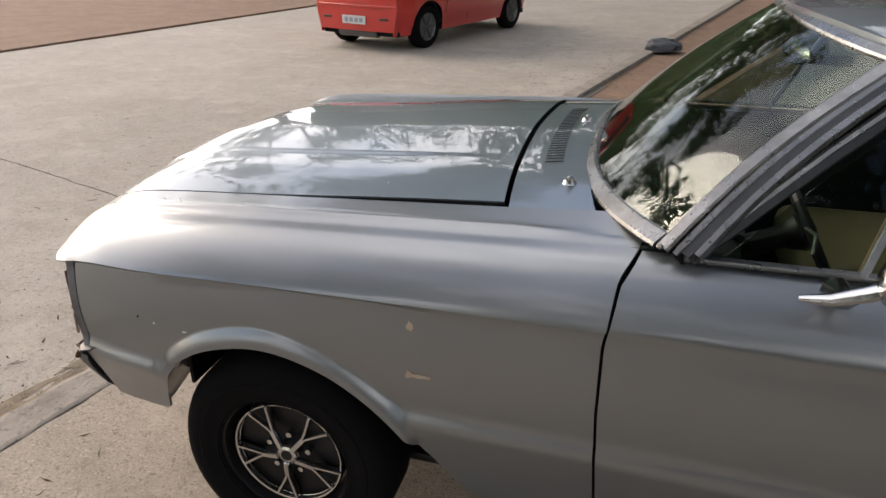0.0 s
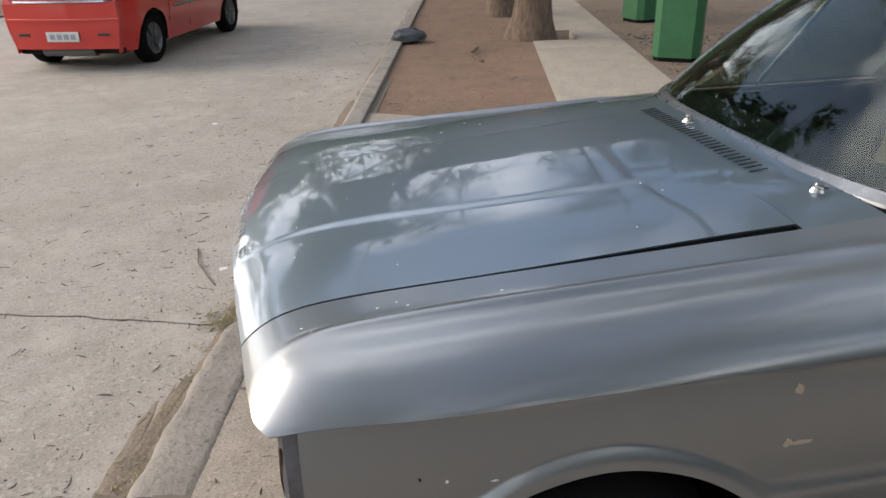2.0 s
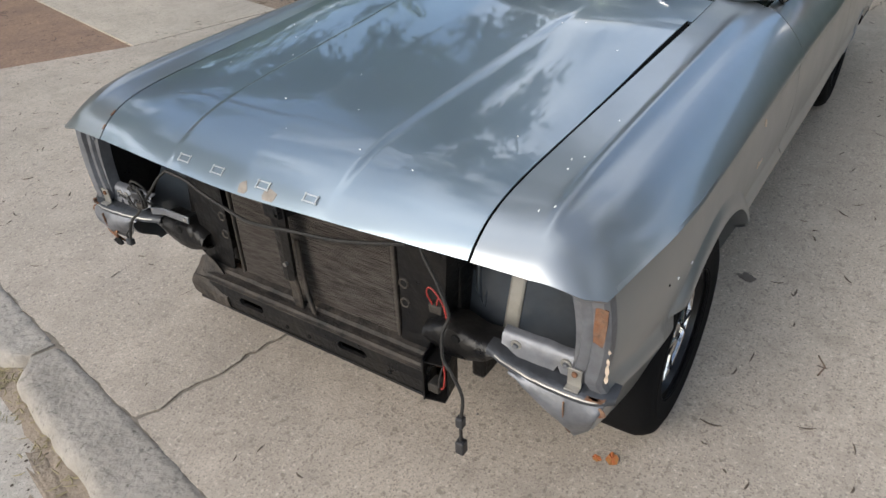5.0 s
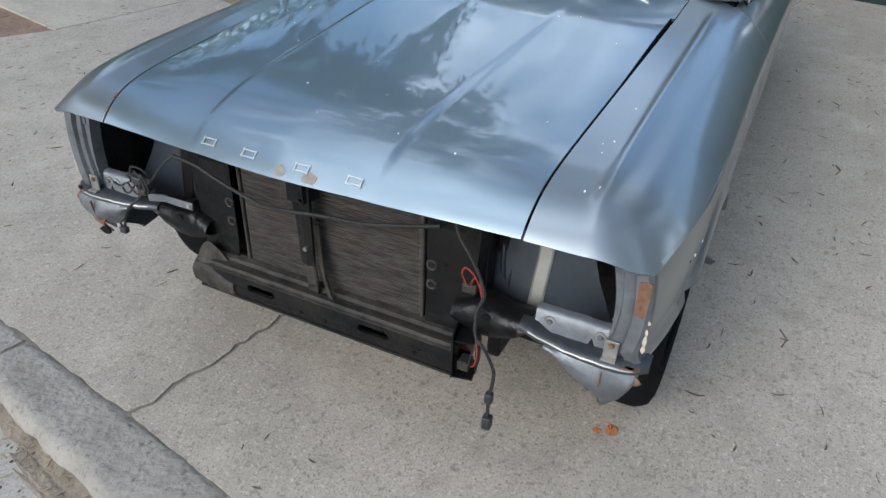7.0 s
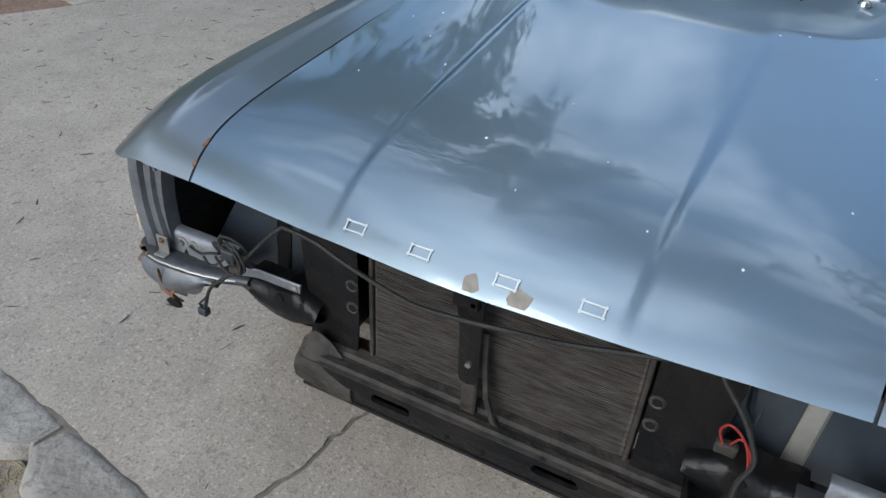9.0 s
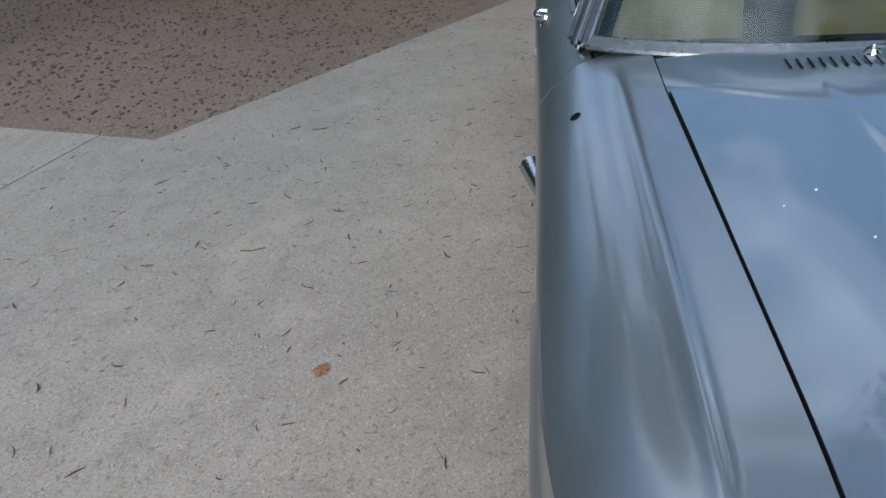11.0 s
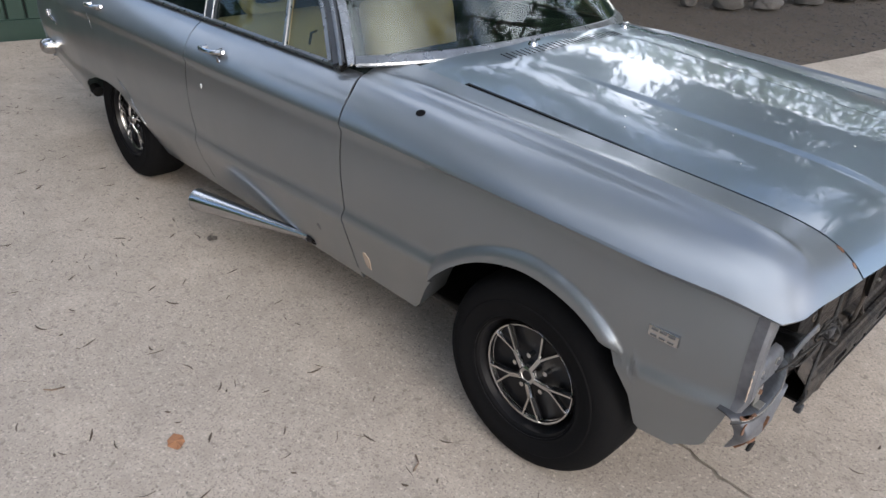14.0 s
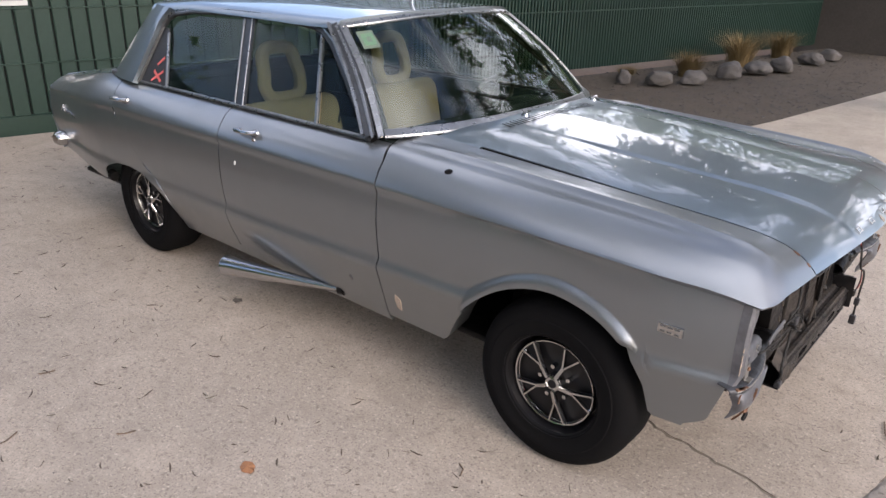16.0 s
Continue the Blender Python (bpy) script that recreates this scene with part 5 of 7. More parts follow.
# ---------------------------------------------------------------- wear on the paint
def top_patch(x, y, r, material, name, label="", aspect=1.0):
    pts = []
    for a, b in blob(rng, 9):
        px, py = x + r * a, y + r * aspect * b
        px = min(px, x_lip(py) - 0.004)
        pts.append((px, py, (fender_top(px, abs(py)) if abs(py) > 0.595 else top_z(px, py) + 0.006 * smooth_step(0.25, -0.35, px)) + 0.0006))
    patch(pts, (0, 0, 1), 0.0008, material, name, label)


top_patch(0.720, 0.013, 0.012, PRIMER, "paint_chip", "bare chip on the nose", 1.2)
top_patch(0.718, 0.093, 0.012, PRIMER, "paint_chip", "bare chip on the nose", 1.6)
for x, y, r in ((0.54, 0.10, 0.006), (0.56, 0.37, 0.006), (0.60, 0.23, 0.005), (0.45, -0.09, 0.006), (0.34, 0.50, 0.005), (0.50, 0.42, 0.006), (0.30, 0.53, 0.005), (0.20, 0.36, 0.004), (0.02, -0.05, 0.009),
                (-0.06, -0.44, 0.007), (-0.02, -0.50, 0.005), (0.08, -0.40, 0.005), (0.2, -0.30, 0.005), (0.3, -0.45, 0.004), (-0.2, 0.1, 0.004), (-0.30, 0.3, 0.005), (-0.33, 0.36, 0.005), (-0.25, 0.22, 0.004)):
    if int(1000 * r + 100 * abs(y)) % 2:
        top_patch(x, y, r * 0.40, SPECK, "paint_speck")
for k in range(6):
    x, y = rng.uniform(-0.45, 0.6), rng.uniform(-0.55, 0.55)
    top_patch(x, y, rng.uniform(0.0008, 0.0018), SPECK, "paint_speck")
for x, y in ((0.55, 0.66), (0.53, 0.685), (0.36, 0.64), (0.34, 0.66), (0.40, 0.65), (0.15, 0.66)):
    top_patch(x, y, 0.003, SPECK, "paint_speck", aspect=0.6)
top_patch(0.655, -0.583, 0.006, RUST, "rust_patch", "rust along the hood gap", 0.8)
top_patch(0.616, -0.584, 0.010, RUST, "rust_patch", "rust along the hood gap", 0.5)


def side_patch(s, x, z, r, material, name, label="", aspect=1.0):
    pts = [(x + r * a, s * (side_y(x + r * a, z + r * aspect * b) + 0.001), z + r * aspect * b) for a, b in blob(rng, 10)]
    patch(pts, (0, s, 0), 0.0012, material, name, label)


side_patch(1, -0.381, 0.803, 0.009, CHIP, "paint_chip", "bare chip on the fender", 1.2)
side_patch(1, -0.378, 0.677, 0.010, CHIP, "paint_chip", "pale brown chip on the fender", 1.0)
side_patch(1, -0.405, 0.675, 0.026, CHIP, "paint_chip", "pale scratch on the fender", 0.22)
side_patch(1, 0.31, 0.70, 0.0028, SPECK, "paint_speck")
side_patch(1, 0.22, 0.690, 0.006, SPECK, "paint_speck", aspect=0.3)
side_patch(1, 0.36, 0.71, 0.0025, RUBBER, "paint_chip")
side_patch(-1, -0.735, 0.372, 0.017, CHIP, "paint_chip", "bare patch behind the front wheel", 2.4)
side_patch(-1, -0.741, 0.357, 0.009, RUST, "rust_patch", "rust behind the front wheel", 2.6)
side_patch(-1, -1.734, 0.762, 0.007, SPECK, "paint_chip", "pale chip on the door", 1.6)
side_patch(-1, -1.00, 0.405, 0.011, OLD_PAINT, "paint_chip", "dull mark on the door", 1.2)
part("aerial_hole", lathe([(0, 0.0012), (0.016, 0.0012), (0.017, 0.0), (0.0, -0.004)], 20, "z"), TYRE, car, "open aerial hole").matrix_basis = pose(-0.522, -0.806, fender_top(-0.522, 0.806) + 0.0005, math.degrees(math.atan2(fender_top(-0.522, 0.796) - fender_top(-0.522, 0.816), 0.02)), 0, 0) @ Matrix.Diagonal((1.05, 0.8, 0.6, 1))

# ---------------------------------------------------------------- cowl vent, wiper stems, handles, mirror
for k in range(29):
    y = -0.335 + k * 0.0232
    part("vent_slot", bar([(-0.622 - 0.012 * (y / 0.3) ** 2, y, top_z(-0.60, y) + 0.0035), (-0.575 - 0.010 * (y / 0.3) ** 2, y, top_z(-0.56, y) + 0.0005)], 0.0055, 0.0012, (0, 0, 1)), RUBBER, car)
for x, y in ((-0.672, 0.462), (-0.655, -0.144)):
    st = new("wiper_stem")
    st.parent = car
    st.matrix_basis = pose(x, y, top_z(-0.66, y) - 0.004)
    part("base", lathe([(0, 0.012), (0.014, 0.011), (0.018, 0.004), (0.020, 0.0)], 14, "z"), CHROME, st)
    part("knob", lathe([(0, 0.022), (0.006, 0.021), (0.008, 0.017), (0.007, 0.010)], 10, "z"), TRIM, st)
    part("arm_stub", bar([(0.0, 0.0, 0.012), (0.0, 0.03, 0.014)], 0.014, 0.006, (0, 0, 1)), CHROME, st)

for s in SIDES:
    for hx, hz in ((-1.655, 0.912), (-2.805, 0.895)):
        h = new("door_handle")
        h.parent = car
        h["label"] = "chrome pull door handle"
        y0 = side_y(hx, hz)
        h.matrix_basis = pose(hx, s * y0, hz)
        part("grip", tube([(-0.085, s * 0.022, 0.004), (-0.05, s * 0.034, 0.004), (0.0, s * 0.036, 0.006), (0.045, s * 0.030, 0.008), (0.07, s * 0.012, 0.010)], [0.006, 0.009, 0.009, 0.010, 0.008], 8), CHROME, h, smooth=True)
        part("base", tube([(0.05, s * -0.004, 0.002), (0.05, s * 0.022, 0.006)], [0.020, 0.012], 10), CHROME, h)
        part("base", tube([(-0.07, s * -0.004, 0.0), (-0.07, s * 0.022, 0.003)], [0.012, 0.008], 10), CHROME, h)
    part("door_lock", lathe([(0, -0.004), (0.010, -0.004), (0.013, 0.0)], 14), CHROME, car).matrix_basis = pose(-1.60, s * (side_y(-1.60, 0.89) + 0.001), 0.888, 0, 0, 0 if s < 0 else 180)
    for x, z in ((-0.915, 1.000),):
        part("trim_screw", lathe([(0, 0.004), (0.005, 0.003), (0.007, 0.0)], 10, "z"), GALV, car).matrix_basis = pose(-0.898, s * 0.772, 1.012, -s * 40, 0, 0)
    part("quarterlight_catch", tube([(-1.20, s * (glass_y(1.03) - 0.02), 1.01), (-1.20, s * (glass_y(1.03) - 0.03), 1.05), (-1.18, s * (glass_y(1.05) - 0.03), 1.06)], 0.005, 6), CHROME, car)

mir = new("door_mirror")
mir.parent = car
mir["label"] = "chrome door mirror"
mir.matrix_basis = pose(-1.23, 0.93, 1.03)
part("arm", tube([(0.09, 0.02, -0.015), (0.04, 0.022, -0.01), (-0.02, 0.02, 0.01), (-0.06, 0.02, 0.03)], [0.008, 0.016, 0.022, 0.02], 10, flat=0.7), CHROME, mir, smooth=True)
part("foot", tube([(0.0, -0.10, -0.05), (0.0, -0.03, -0.03), (0.0, 0.02, 0.0)], [0.03, 0.02, 0.014], 10), CHROME, mir, smooth=True)
part("head", lathe([(0, 0.045), (0.02, 0.043), (0.04, 0.032), (0.052, 0.012), (0.055, -0.01), (0.05, -0.014), (0.0, -0.012)], 24, "x"), CHROME, mir, smooth=True).matrix_basis = pose(-0.07, 0.03, 0.04)

# plain badge on the fender and script on the tail, as bars
badge = new("badge")
badge.parent = car
badge["label"] = "small chrome badge with dark lettering"
by = -side_y(0.395, 0.688)
part("plate", box(0.358, 0.435, by - 0.006, by + 0.006, 0.673, 0.703, 0.002), CHROME, badge)
for k in range(3):
    part("bar", box(0.366 + k * 0.022, 0.381 + k * 0.022, by - 0.0075, by - 0.0055, 0.677, 0.682), FRAME_GREY, badge)
    part("bar", box(0.366 + k * 0.022, 0.383 + k * 0.022, by - 0.0075, by - 0.0055, 0.693, 0.699), FRAME_GREY, badge)
for s in SIDES:
    part("script_trim", tube([(x, s * (side_y(x, 0.70) + 0.004), z) for x, z in [(-3.70, 0.70), (-3.66, 0.735), (-3.64, 0.70), (-3.60, 0.715), (-3.57, 0.70), (-3.53, 0.715), (-3.49, 0.70), (-3.45, 0.695)]], 0.005, 6), CHROME, car, "thin chrome script")
    part("pillar_vent", box(-3.10, -2.98, min(s * 0.715, s * 0.765), max(s * 0.715, s * 0.765), 0.985, 1.015, 0.008), OLD_PAINT, car, "grey trim at the foot of the rear pillar")
    part("tail_stub", lathe([(0, 0.04), (0.03, 0.038), (0.045, 0.02), (0.05, -0.02), (0.03, -0.05)], 18), CHROME, car, "dull chrome bumper end", smooth=True).matrix_basis = pose(-3.80, s * 0.83, 0.50, 0, 0, 0 if s > 0 else 180) @ Matrix.Diagonal((1.2, 1, 1, 1))
    part("tail_bracket", box(-3.90, -3.80, min(s * 0.70, s * 0.80), max(s * 0.70, s * 0.80), 0.47, 0.55, 0.015), OLD_PAINT, car)
    part("tail_lamp", lathe([(0, 0.035), (0.04, 0.03), (0.06, 0.015), (0.068, 0.0), (0.075, -0.005), (0.075, -0.02)], 24, "x"), STICKER_RED, car, "round red tail lamp", smooth=True).matrix_basis = pose(-3.90, s * 0.58, 0.70, 0, 0, 180)
    part("arch_stub", tube([(-3.15, s * 0.83, 0.40), (-3.10, s * 0.83, 0.39)], 0.03, 10), RUBBER, car)
    # exhaust megaphone
ex = new("exhaust")
ex.parent = car
ex["label"] = "chrome megaphone side exhaust"
part("megaphone", lathe([(0.012, 0.0), (0.020, 0.16), (0.050, 0.72), (0.053, 0.74), (0.050, 0.742), (0.044, 0.70), (0.01, 0.1)], 26, "x"), CHROME, ex, smooth=True)
part("clamp", lathe([(0.018, -0.02), (0.024, -0.02), (0.024, 0.01), (0.018, 0.012)], 16, "x"), SHADOW_METAL, ex)
part("pipe", tube([(0.0, 0.0, 0.0), (-0.10, -0.03, 0.0), (-0.16, -0.10, 0.01)], 0.018, 10), SHADOW_METAL, ex)
ex.matrix_basis = pose(-1.13, -0.80, 0.285, 0, 0, 0) @ pose(0, 0, 0, 0, 5.5, 188.5)

# ---------------------------------------------------------------- cabin
part("dashboard", slab([[(-0.78, y, 0.985), (-0.90, y, 0.992), (-1.02, y, 0.985), (-1.08, y, 0.95), (-1.09, y, 0.82), (-1.05, y, 0.70)] for y in np.linspace(-0.74, 0.74, 20)], 0.02), DASH, car, "dark dashboard", smooth=True)
part("dash_binnacle", slab([[(-0.98, y, 0.985), (-1.02, y, 0.985 + 0.03 * math.sin(math.pi * (y - 0.18) / 0.38)), (-1.09, y, 0.97 + 0.03 * math.sin(math.pi * (y - 0.18) / 0.38)), (-1.10, y, 0.90)] for y in np.linspace(0.18, 0.56, 12)], 0.015), DASH, car, smooth=True)
sw = new("steering_wheel")
sw.parent = car
sw["label"] = "thin black steering wheel"
sw.matrix_basis = pose(-1.26, 0.37, 0.93, 0, -62, 0)
part("rim", grid([[((0.195 + 0.011 * math.cos(b)) * math.cos(a), (0.195 + 0.011 * math.cos(b)) * math.sin(a), 0.011 * math.sin(b)) for b in np.linspace(0, 2 * math.pi, 9)] for a in np.linspace(0, 2 * math.pi, 41)]), BLACK_PLASTIC, sw, smooth=True)
part("hub", lathe([(0, 0.02), (0.04, 0.015), (0.05, -0.02), (0.03, -0.06)], 20, "z"), BLACK_PLASTIC, sw, smooth=True)
for a in (0.0, 2.2, 4.1):
    part("spoke", bar([(0.03 * math.cos(a), 0.03 * math.sin(a), -0.005), (0.19 * math.cos(a), 0.19 * math.sin(a), 0.0)], 0.022, 0.008, (0, 0, 1)), BLACK_PLASTIC, sw)
part("column", tube([(-0.95, 0.37, 0.80), (-1.24, 0.37, 0.92)], 0.03, 10), BLACK_PLASTIC, car)


def cushion(name, parent, x0, x1, y0, y1, z0, z1, material, lean=0.0, round_=0.05, tufts=0):
    bm = box(x0, x1, y0, y1, z0, z1)
    bmesh.ops.bevel(bm, geom=bm.edges[:], offset=round_, segments=4, affect='EDGES', profile=0.5)
    for v in bm.verts:
        v.co.x -= lean * (v.co.z - z0)
    return part(name, bm, material, parent, smooth=True, sharp=80)


for s in SIDES:
    seat = new("front_seat")
    seat.parent = car
    seat["label"] = "cream vinyl front seat with an open head restraint"
    y0, y1 = sorted((s * 0.10, s * 0.70))
    cushion("cushion", seat, -1.86, -1.36, y0, y1, 0.46, 0.64, CREAM)
    cushion("backrest", seat, -1.93, -1.80, y0, y1, 0.56, 0.965, CREAM, 0.22, 0.055)
    hx, hz, hy = -1.985, 0.955, s * 0.40
    ring = []
    for k in range(33):
        a = 2 * math.pi * k / 32
        c, sn = math.cos(a), math.sin(a)
        yy = 0.115 * math.copysign(abs(c) ** 0.55, c)
        zz = 0.125 * math.copysign(abs(sn) ** 0.55, sn)
        ring.append((hx - 0.22 * (zz + 0.10), hy + yy * (1 - 0.12 * (zz > 0)), hz + 0.135 + zz))
    part("head_restraint", tube(ring, 0.034, 10, cap=False), CREAM, seat, smooth=True)
cushion("rear_seat", car, -2.75, -2.25, -0.70, 0.70, 0.45, 0.64, NAVY)
cushion("rear_backrest", car, -2.86, -2.72, -0.70, 0.70, 0.56, 0.99, NAVY, 0.2)
part("parcel_shelf", box(-3.20, -2.80, -0.68, 0.68, 0.945, 0.965, 0.005), NAVY, car)
for s in SIDES:
    part("door_card", box(-2.46, -0.95, min(s * 0.735, s * 0.755), max(s * 0.735, s * 0.755), 0.40, 0.97, 0.006), NAVY, car)
    part("screen_pillar_lining", bar([screen(s * 0.96, u) + Vector((-0.03, 0, -0.02)) for u in np.linspace(0, 1, 8)], 0.05, 0.02, (0.3, -s * 0.8, 0.2)), DASH, car)
# rear window
rows = [[(-2.93 - 0.29 * u - 0.05 * (1 - v * v), v * (0.52 + 0.12 * u), 1.372 - 0.395 * u + 0.02 * (1 - v * v) * (1 - u)) for v in np.linspace(-1, 1, 17)] for u in np.linspace(0, 1, 8)]
part("rear_window", slab(rows, 0.005), GLASS, car, smooth=True).visible_shadow = False
part("rear_window_trim", bar([rows[-1][k] for k in range(17)], 0.03, 0.012, (-0.6, 0, 0.8)), CHROME, car)
part("headlining", slab([[(x, y, roof_z(x, y) - 0.035) for y in np.linspace(-0.53, 0.53, 9)] for x in np.linspace(-1.40, -2.85, 9)], 0.006), DASH, car)
im = new("inside_mirror")
im.parent = car
im["label"] = "oval chrome-backed inside mirror"
im.matrix_basis = pose(-1.20, 0.08, 1.325, 0, 0, 6)
part("case", lathe([(0, 0.018), (0.6, 0.016), (0.9, 0.008), (1.0, 0.0), (0.95, -0.008), (0, -0.010)], 28, "x"), CHROME, im, smooth=True).matrix_basis = Matrix.Diagonal((1, 0.13, 0.034, 1))
part("stem", tube([(0.0, 0, 0.02), (0.02, 0, 0.07)], 0.007, 8), CHROME, im)
# stickers
st = new("windscreen_sticker")
st.parent = car
st["label"] = "white and green sticker inside the windscreen"
rows = [[screen(v, u) + Vector((-0.010, 0, -0.004)) for v in np.linspace(-0.93, -0.83, 4)] for u in np.linspace(0.76, 0.93, 5)]
part("paper", slab(rows, 0.001), PAPER, st)
rows = [[screen(v, u) + Vector((-0.0075, 0, -0.003)) for v in np.linspace(-0.915, -0.845, 4)] for u in np.linspace(0.79, 0.90, 5)]
part("print", slab(rows, 0.001), STICKER_GREEN, st)
rows = [[screen(v, u) + Vector((-0.005, 0, -0.002)) for v in np.linspace(-0.895, -0.865, 3)] for u in np.linspace(0.82, 0.87, 3)]
part("mark", slab(rows, 0.001), PAPER, st)
rs = new("window_sticker")
rs.parent = car
rs["label"] = "faded red cross-shaped sticker on the rear quarter glass"
for a, b in (((-2.64, 1.01), (-2.55, 1.065)), ((-2.64, 1.06), (-2.55, 1.015)), ((-2.625, 1.09), (-2.575, 1.13))):
    part("stripe", bar([side_pt(-1, a[0], a[1], 0.016), side_pt(-1, b[0], b[1], 0.016)], 0.014 if a[1] < 1.1 else 0.045, 0.001, (0, -0.88, 0.46)), STICKER_RED, rs)
for s in SIDES:
    own = bmesh.new()
    outline = [(-2.485, 0.985), (-2.745, 0.985), (-2.72, 1.08), (-2.69, 1.20), (-2.672, 1.27), (-2.628, 1.27)]
    a = [own.verts.new(side_pt(s, x, z, 0.013)) for x, z in outline]
    b = [own.verts.new(side_pt(s, x, z, 0.006)) for x, z in outline]
    own.faces.new(a)
    own.faces.new(b[::-1])
    for i in range(len(a)):
        own.faces.new((a[i], a[i - 1], b[i - 1], b[i]))
    part("quarter_pane", own, BLACK_PLASTIC, car, "dark quarter window")

# ---------------------------------------------------------------- kerb
kerb = tagged(new("kerb"), "row of worn concrete kerb stones, cracked at the driveway", "kerb", kind="structure")
rng = random.Random(11)
s = -24.0
while s < 9.0:
    length = rng.uniform(0.85, 1.15)
    if s < -0.89 < s + length + 0.3:
        length = -0.89 - s
    on_drive = -4.6 < s < 4.2
    top = 0.004 if on_drive else 0.035
    out = 1.170 + rng.uniform(-0.012, 0.012)
    k = 40
    rows = []
    for i in range(k + 1):
        a = s + (length - 0.010) * i / k
        end = min(i, k - i)
        worn = 0.010 * math.exp(-end * 0.9)
        n0 = kerb_inner(a) + 0.003
        bite = 0.07 * math.exp(-((a + 0.885) / 0.055) ** 2) - 0.05 * math.exp(-((a + 1.15) / 0.13) ** 2) + 0.02 * math.exp(-((a + 1.46) / 0.10) ** 2) + 0.016 * noise.noise(Vector((a * 6.0, 5.0, 0.0))) + 0.008 * noise.noise(Vector((a * 19.0, 5.0, 0.0))) if on_drive else 0.02 * max(0, noise.noise(Vector((a * 5.0, 5.0, 0.0))))
        row = [(*street(a, n0), -0.25)]
        for u in (0.0, 0.05, 0.14, 0.30, 0.5, 0.7, 0.84, 0.93, 1.0):
            n = n0 + (out - n0 - bite) * u + 0.004 * noise.noise(Vector((a * 14, u * 3, 1.0))) + (0.007 * noise.noise(Vector((a * 21, 6.0, 1.0))) if u < 0.06 else 0.0)
            edge = 0.005 * max(0.0, 1 - u / 0.05) + 0.030 * max(0.0, (u - 0.80) / 0.20) ** 2
            row.append((*street(a, n), top - edge - worn + 0.005 * noise.noise(Vector((a * 5, n * 9, 2.0))) + 0.003 * noise.noise(Vector((a * 22, n * 22, 3.0)))))
        row.append((*street(a, out + 0.004 - bite * 0.6), -0.25))
        rows.append(row)
    bm = grid(rows)
    bm.verts.ensure_lookup_table()
    bm.faces.new([bm.verts[i] for i in range(11)])
    bm.faces.new([bm.verts[k * 11 + i] for i in range(11)])
    part("kerb_stone", bm, KERB, kerb, smooth=True, sharp=45)
    s += length

# ---------------------------------------------------------------- litter, dirt, stones
def inside_car(x, y):
    return -3.9 < x < 0.75 and abs(y) < 0.9


def sliver(verts, faces, x, y, z, length, width, turn, bend, rng):
    base = len(verts)
    for i in range(4):
        t = i / 3 - 0.5
        w = width * (1 - (2 * t) ** 2 * 0.75)
        a = turn + bend * t
        px, py = x + length * t * math.cos(turn) - bend * length * 0.3 * (t * t) * math.sin(turn), y + length * t * math.sin(turn) + bend * length * 0.3 * (t * t) * math.cos(turn)
        h = z + 0.002 + 0.006 * abs(t) * rng.uniform(0.3, 1.5)
        verts += [(px - w * math.sin(a), py + w * math.cos(a), h), (px + w * math.sin(a), py - w * math.cos(a), h + 0.001), (px, py, h + 0.5 * w + 0.001)]
    for i in range(3):
        b = base + 3 * i
        faces += [(b, b + 3, b + 5, b + 2), (b + 2, b + 5, b + 4, b + 1), (b + 1, b + 4, b + 3, b)]


def litter(name, count, region, z, size, label, material, seed, dense=None):
    rng = random.Random(seed)
    verts, faces = [], []
    made = 0
    while made < count:
        s, n = rng.uniform(*region[0]), rng.uniform(*region[1])
        x, y = street(s, n)
        if inside_car(x, y):
            continue
        if dense and rng.random() > dense(s, n):
            continue
        sliver(verts, faces, x, y, z, rng.uniform(*size), rng.uniform(0.0012, 0.0042), rng.uniform(0, 6.28), rng.uniform(-1.6, 1.6), rng)
        made += 1
    me = bpy.data.meshes.new(name)
    me.from_pydata(verts, [], faces)
    me.materials.append(material)
    return tagged(new(name, me), label, "leaf litter", kind="stuff")


litter("leaf_litter", 1300, ((-4.3, 3.5), (-5.8, 0.9)), 0.0, (0.015, 0.065), "thin dry brown leaves and twigs scattered over the concrete", LITTER, 21)
litter("leaf_litter", 800, ((-9, 4), (1.2, 5)), R, (0.015, 0.075), "dry twigs and leaves along the gutter of the road", LITTER, 22, lambda s, n: math.exp(-(n - 1.2) / 1.2))
litter("leaf_litter", 500, ((-12, -4.4), (-0.7, 0.93)), -0.012, (0.02, 0.10), "dry twigs on the bare earth", LITTER, 23)
litter("leaf_litter", 1800, ((4, 14), (-6.0, -2.4)), -0.02, (0.03, 0.10), "dry leaves over the garden soil", LITTER, 24)
litter("leaf_litter", 2600, ((-12, -2.6), (-6.0, -2.1)), -0.02, (0.03, 0.10), "dry leaves over the garden soil", LITTER, 25)

DRY_GRASS = mat("dry_grass", (0.165, 0.138, 0.075), 0.85, grain=0.6, scale=30, grain_color=(0.30, 0.25, 0.14))
litter("gutter_grass", 900, ((-2.2, 2.2), (1.17, 1.33)), R + 0.008, (0.012, 0.045), "dry olive grass and moss along the broken kerb", DRY_GRASS, 26, lambda s, n: math.exp(-(n - 1.17) / 0.05) * (0.35 + 0.65 * (noise.noise(Vector((s * 2.3, 1.0, 4.0))) > 0.0)))
litter("gutter_grass", 160, ((-1.02, -0.86), (1.12, 1.32)), R + 0.008, (0.012, 0.04), "dry olive grass in the broken gap of the kerb", DRY_GRASS, 27)


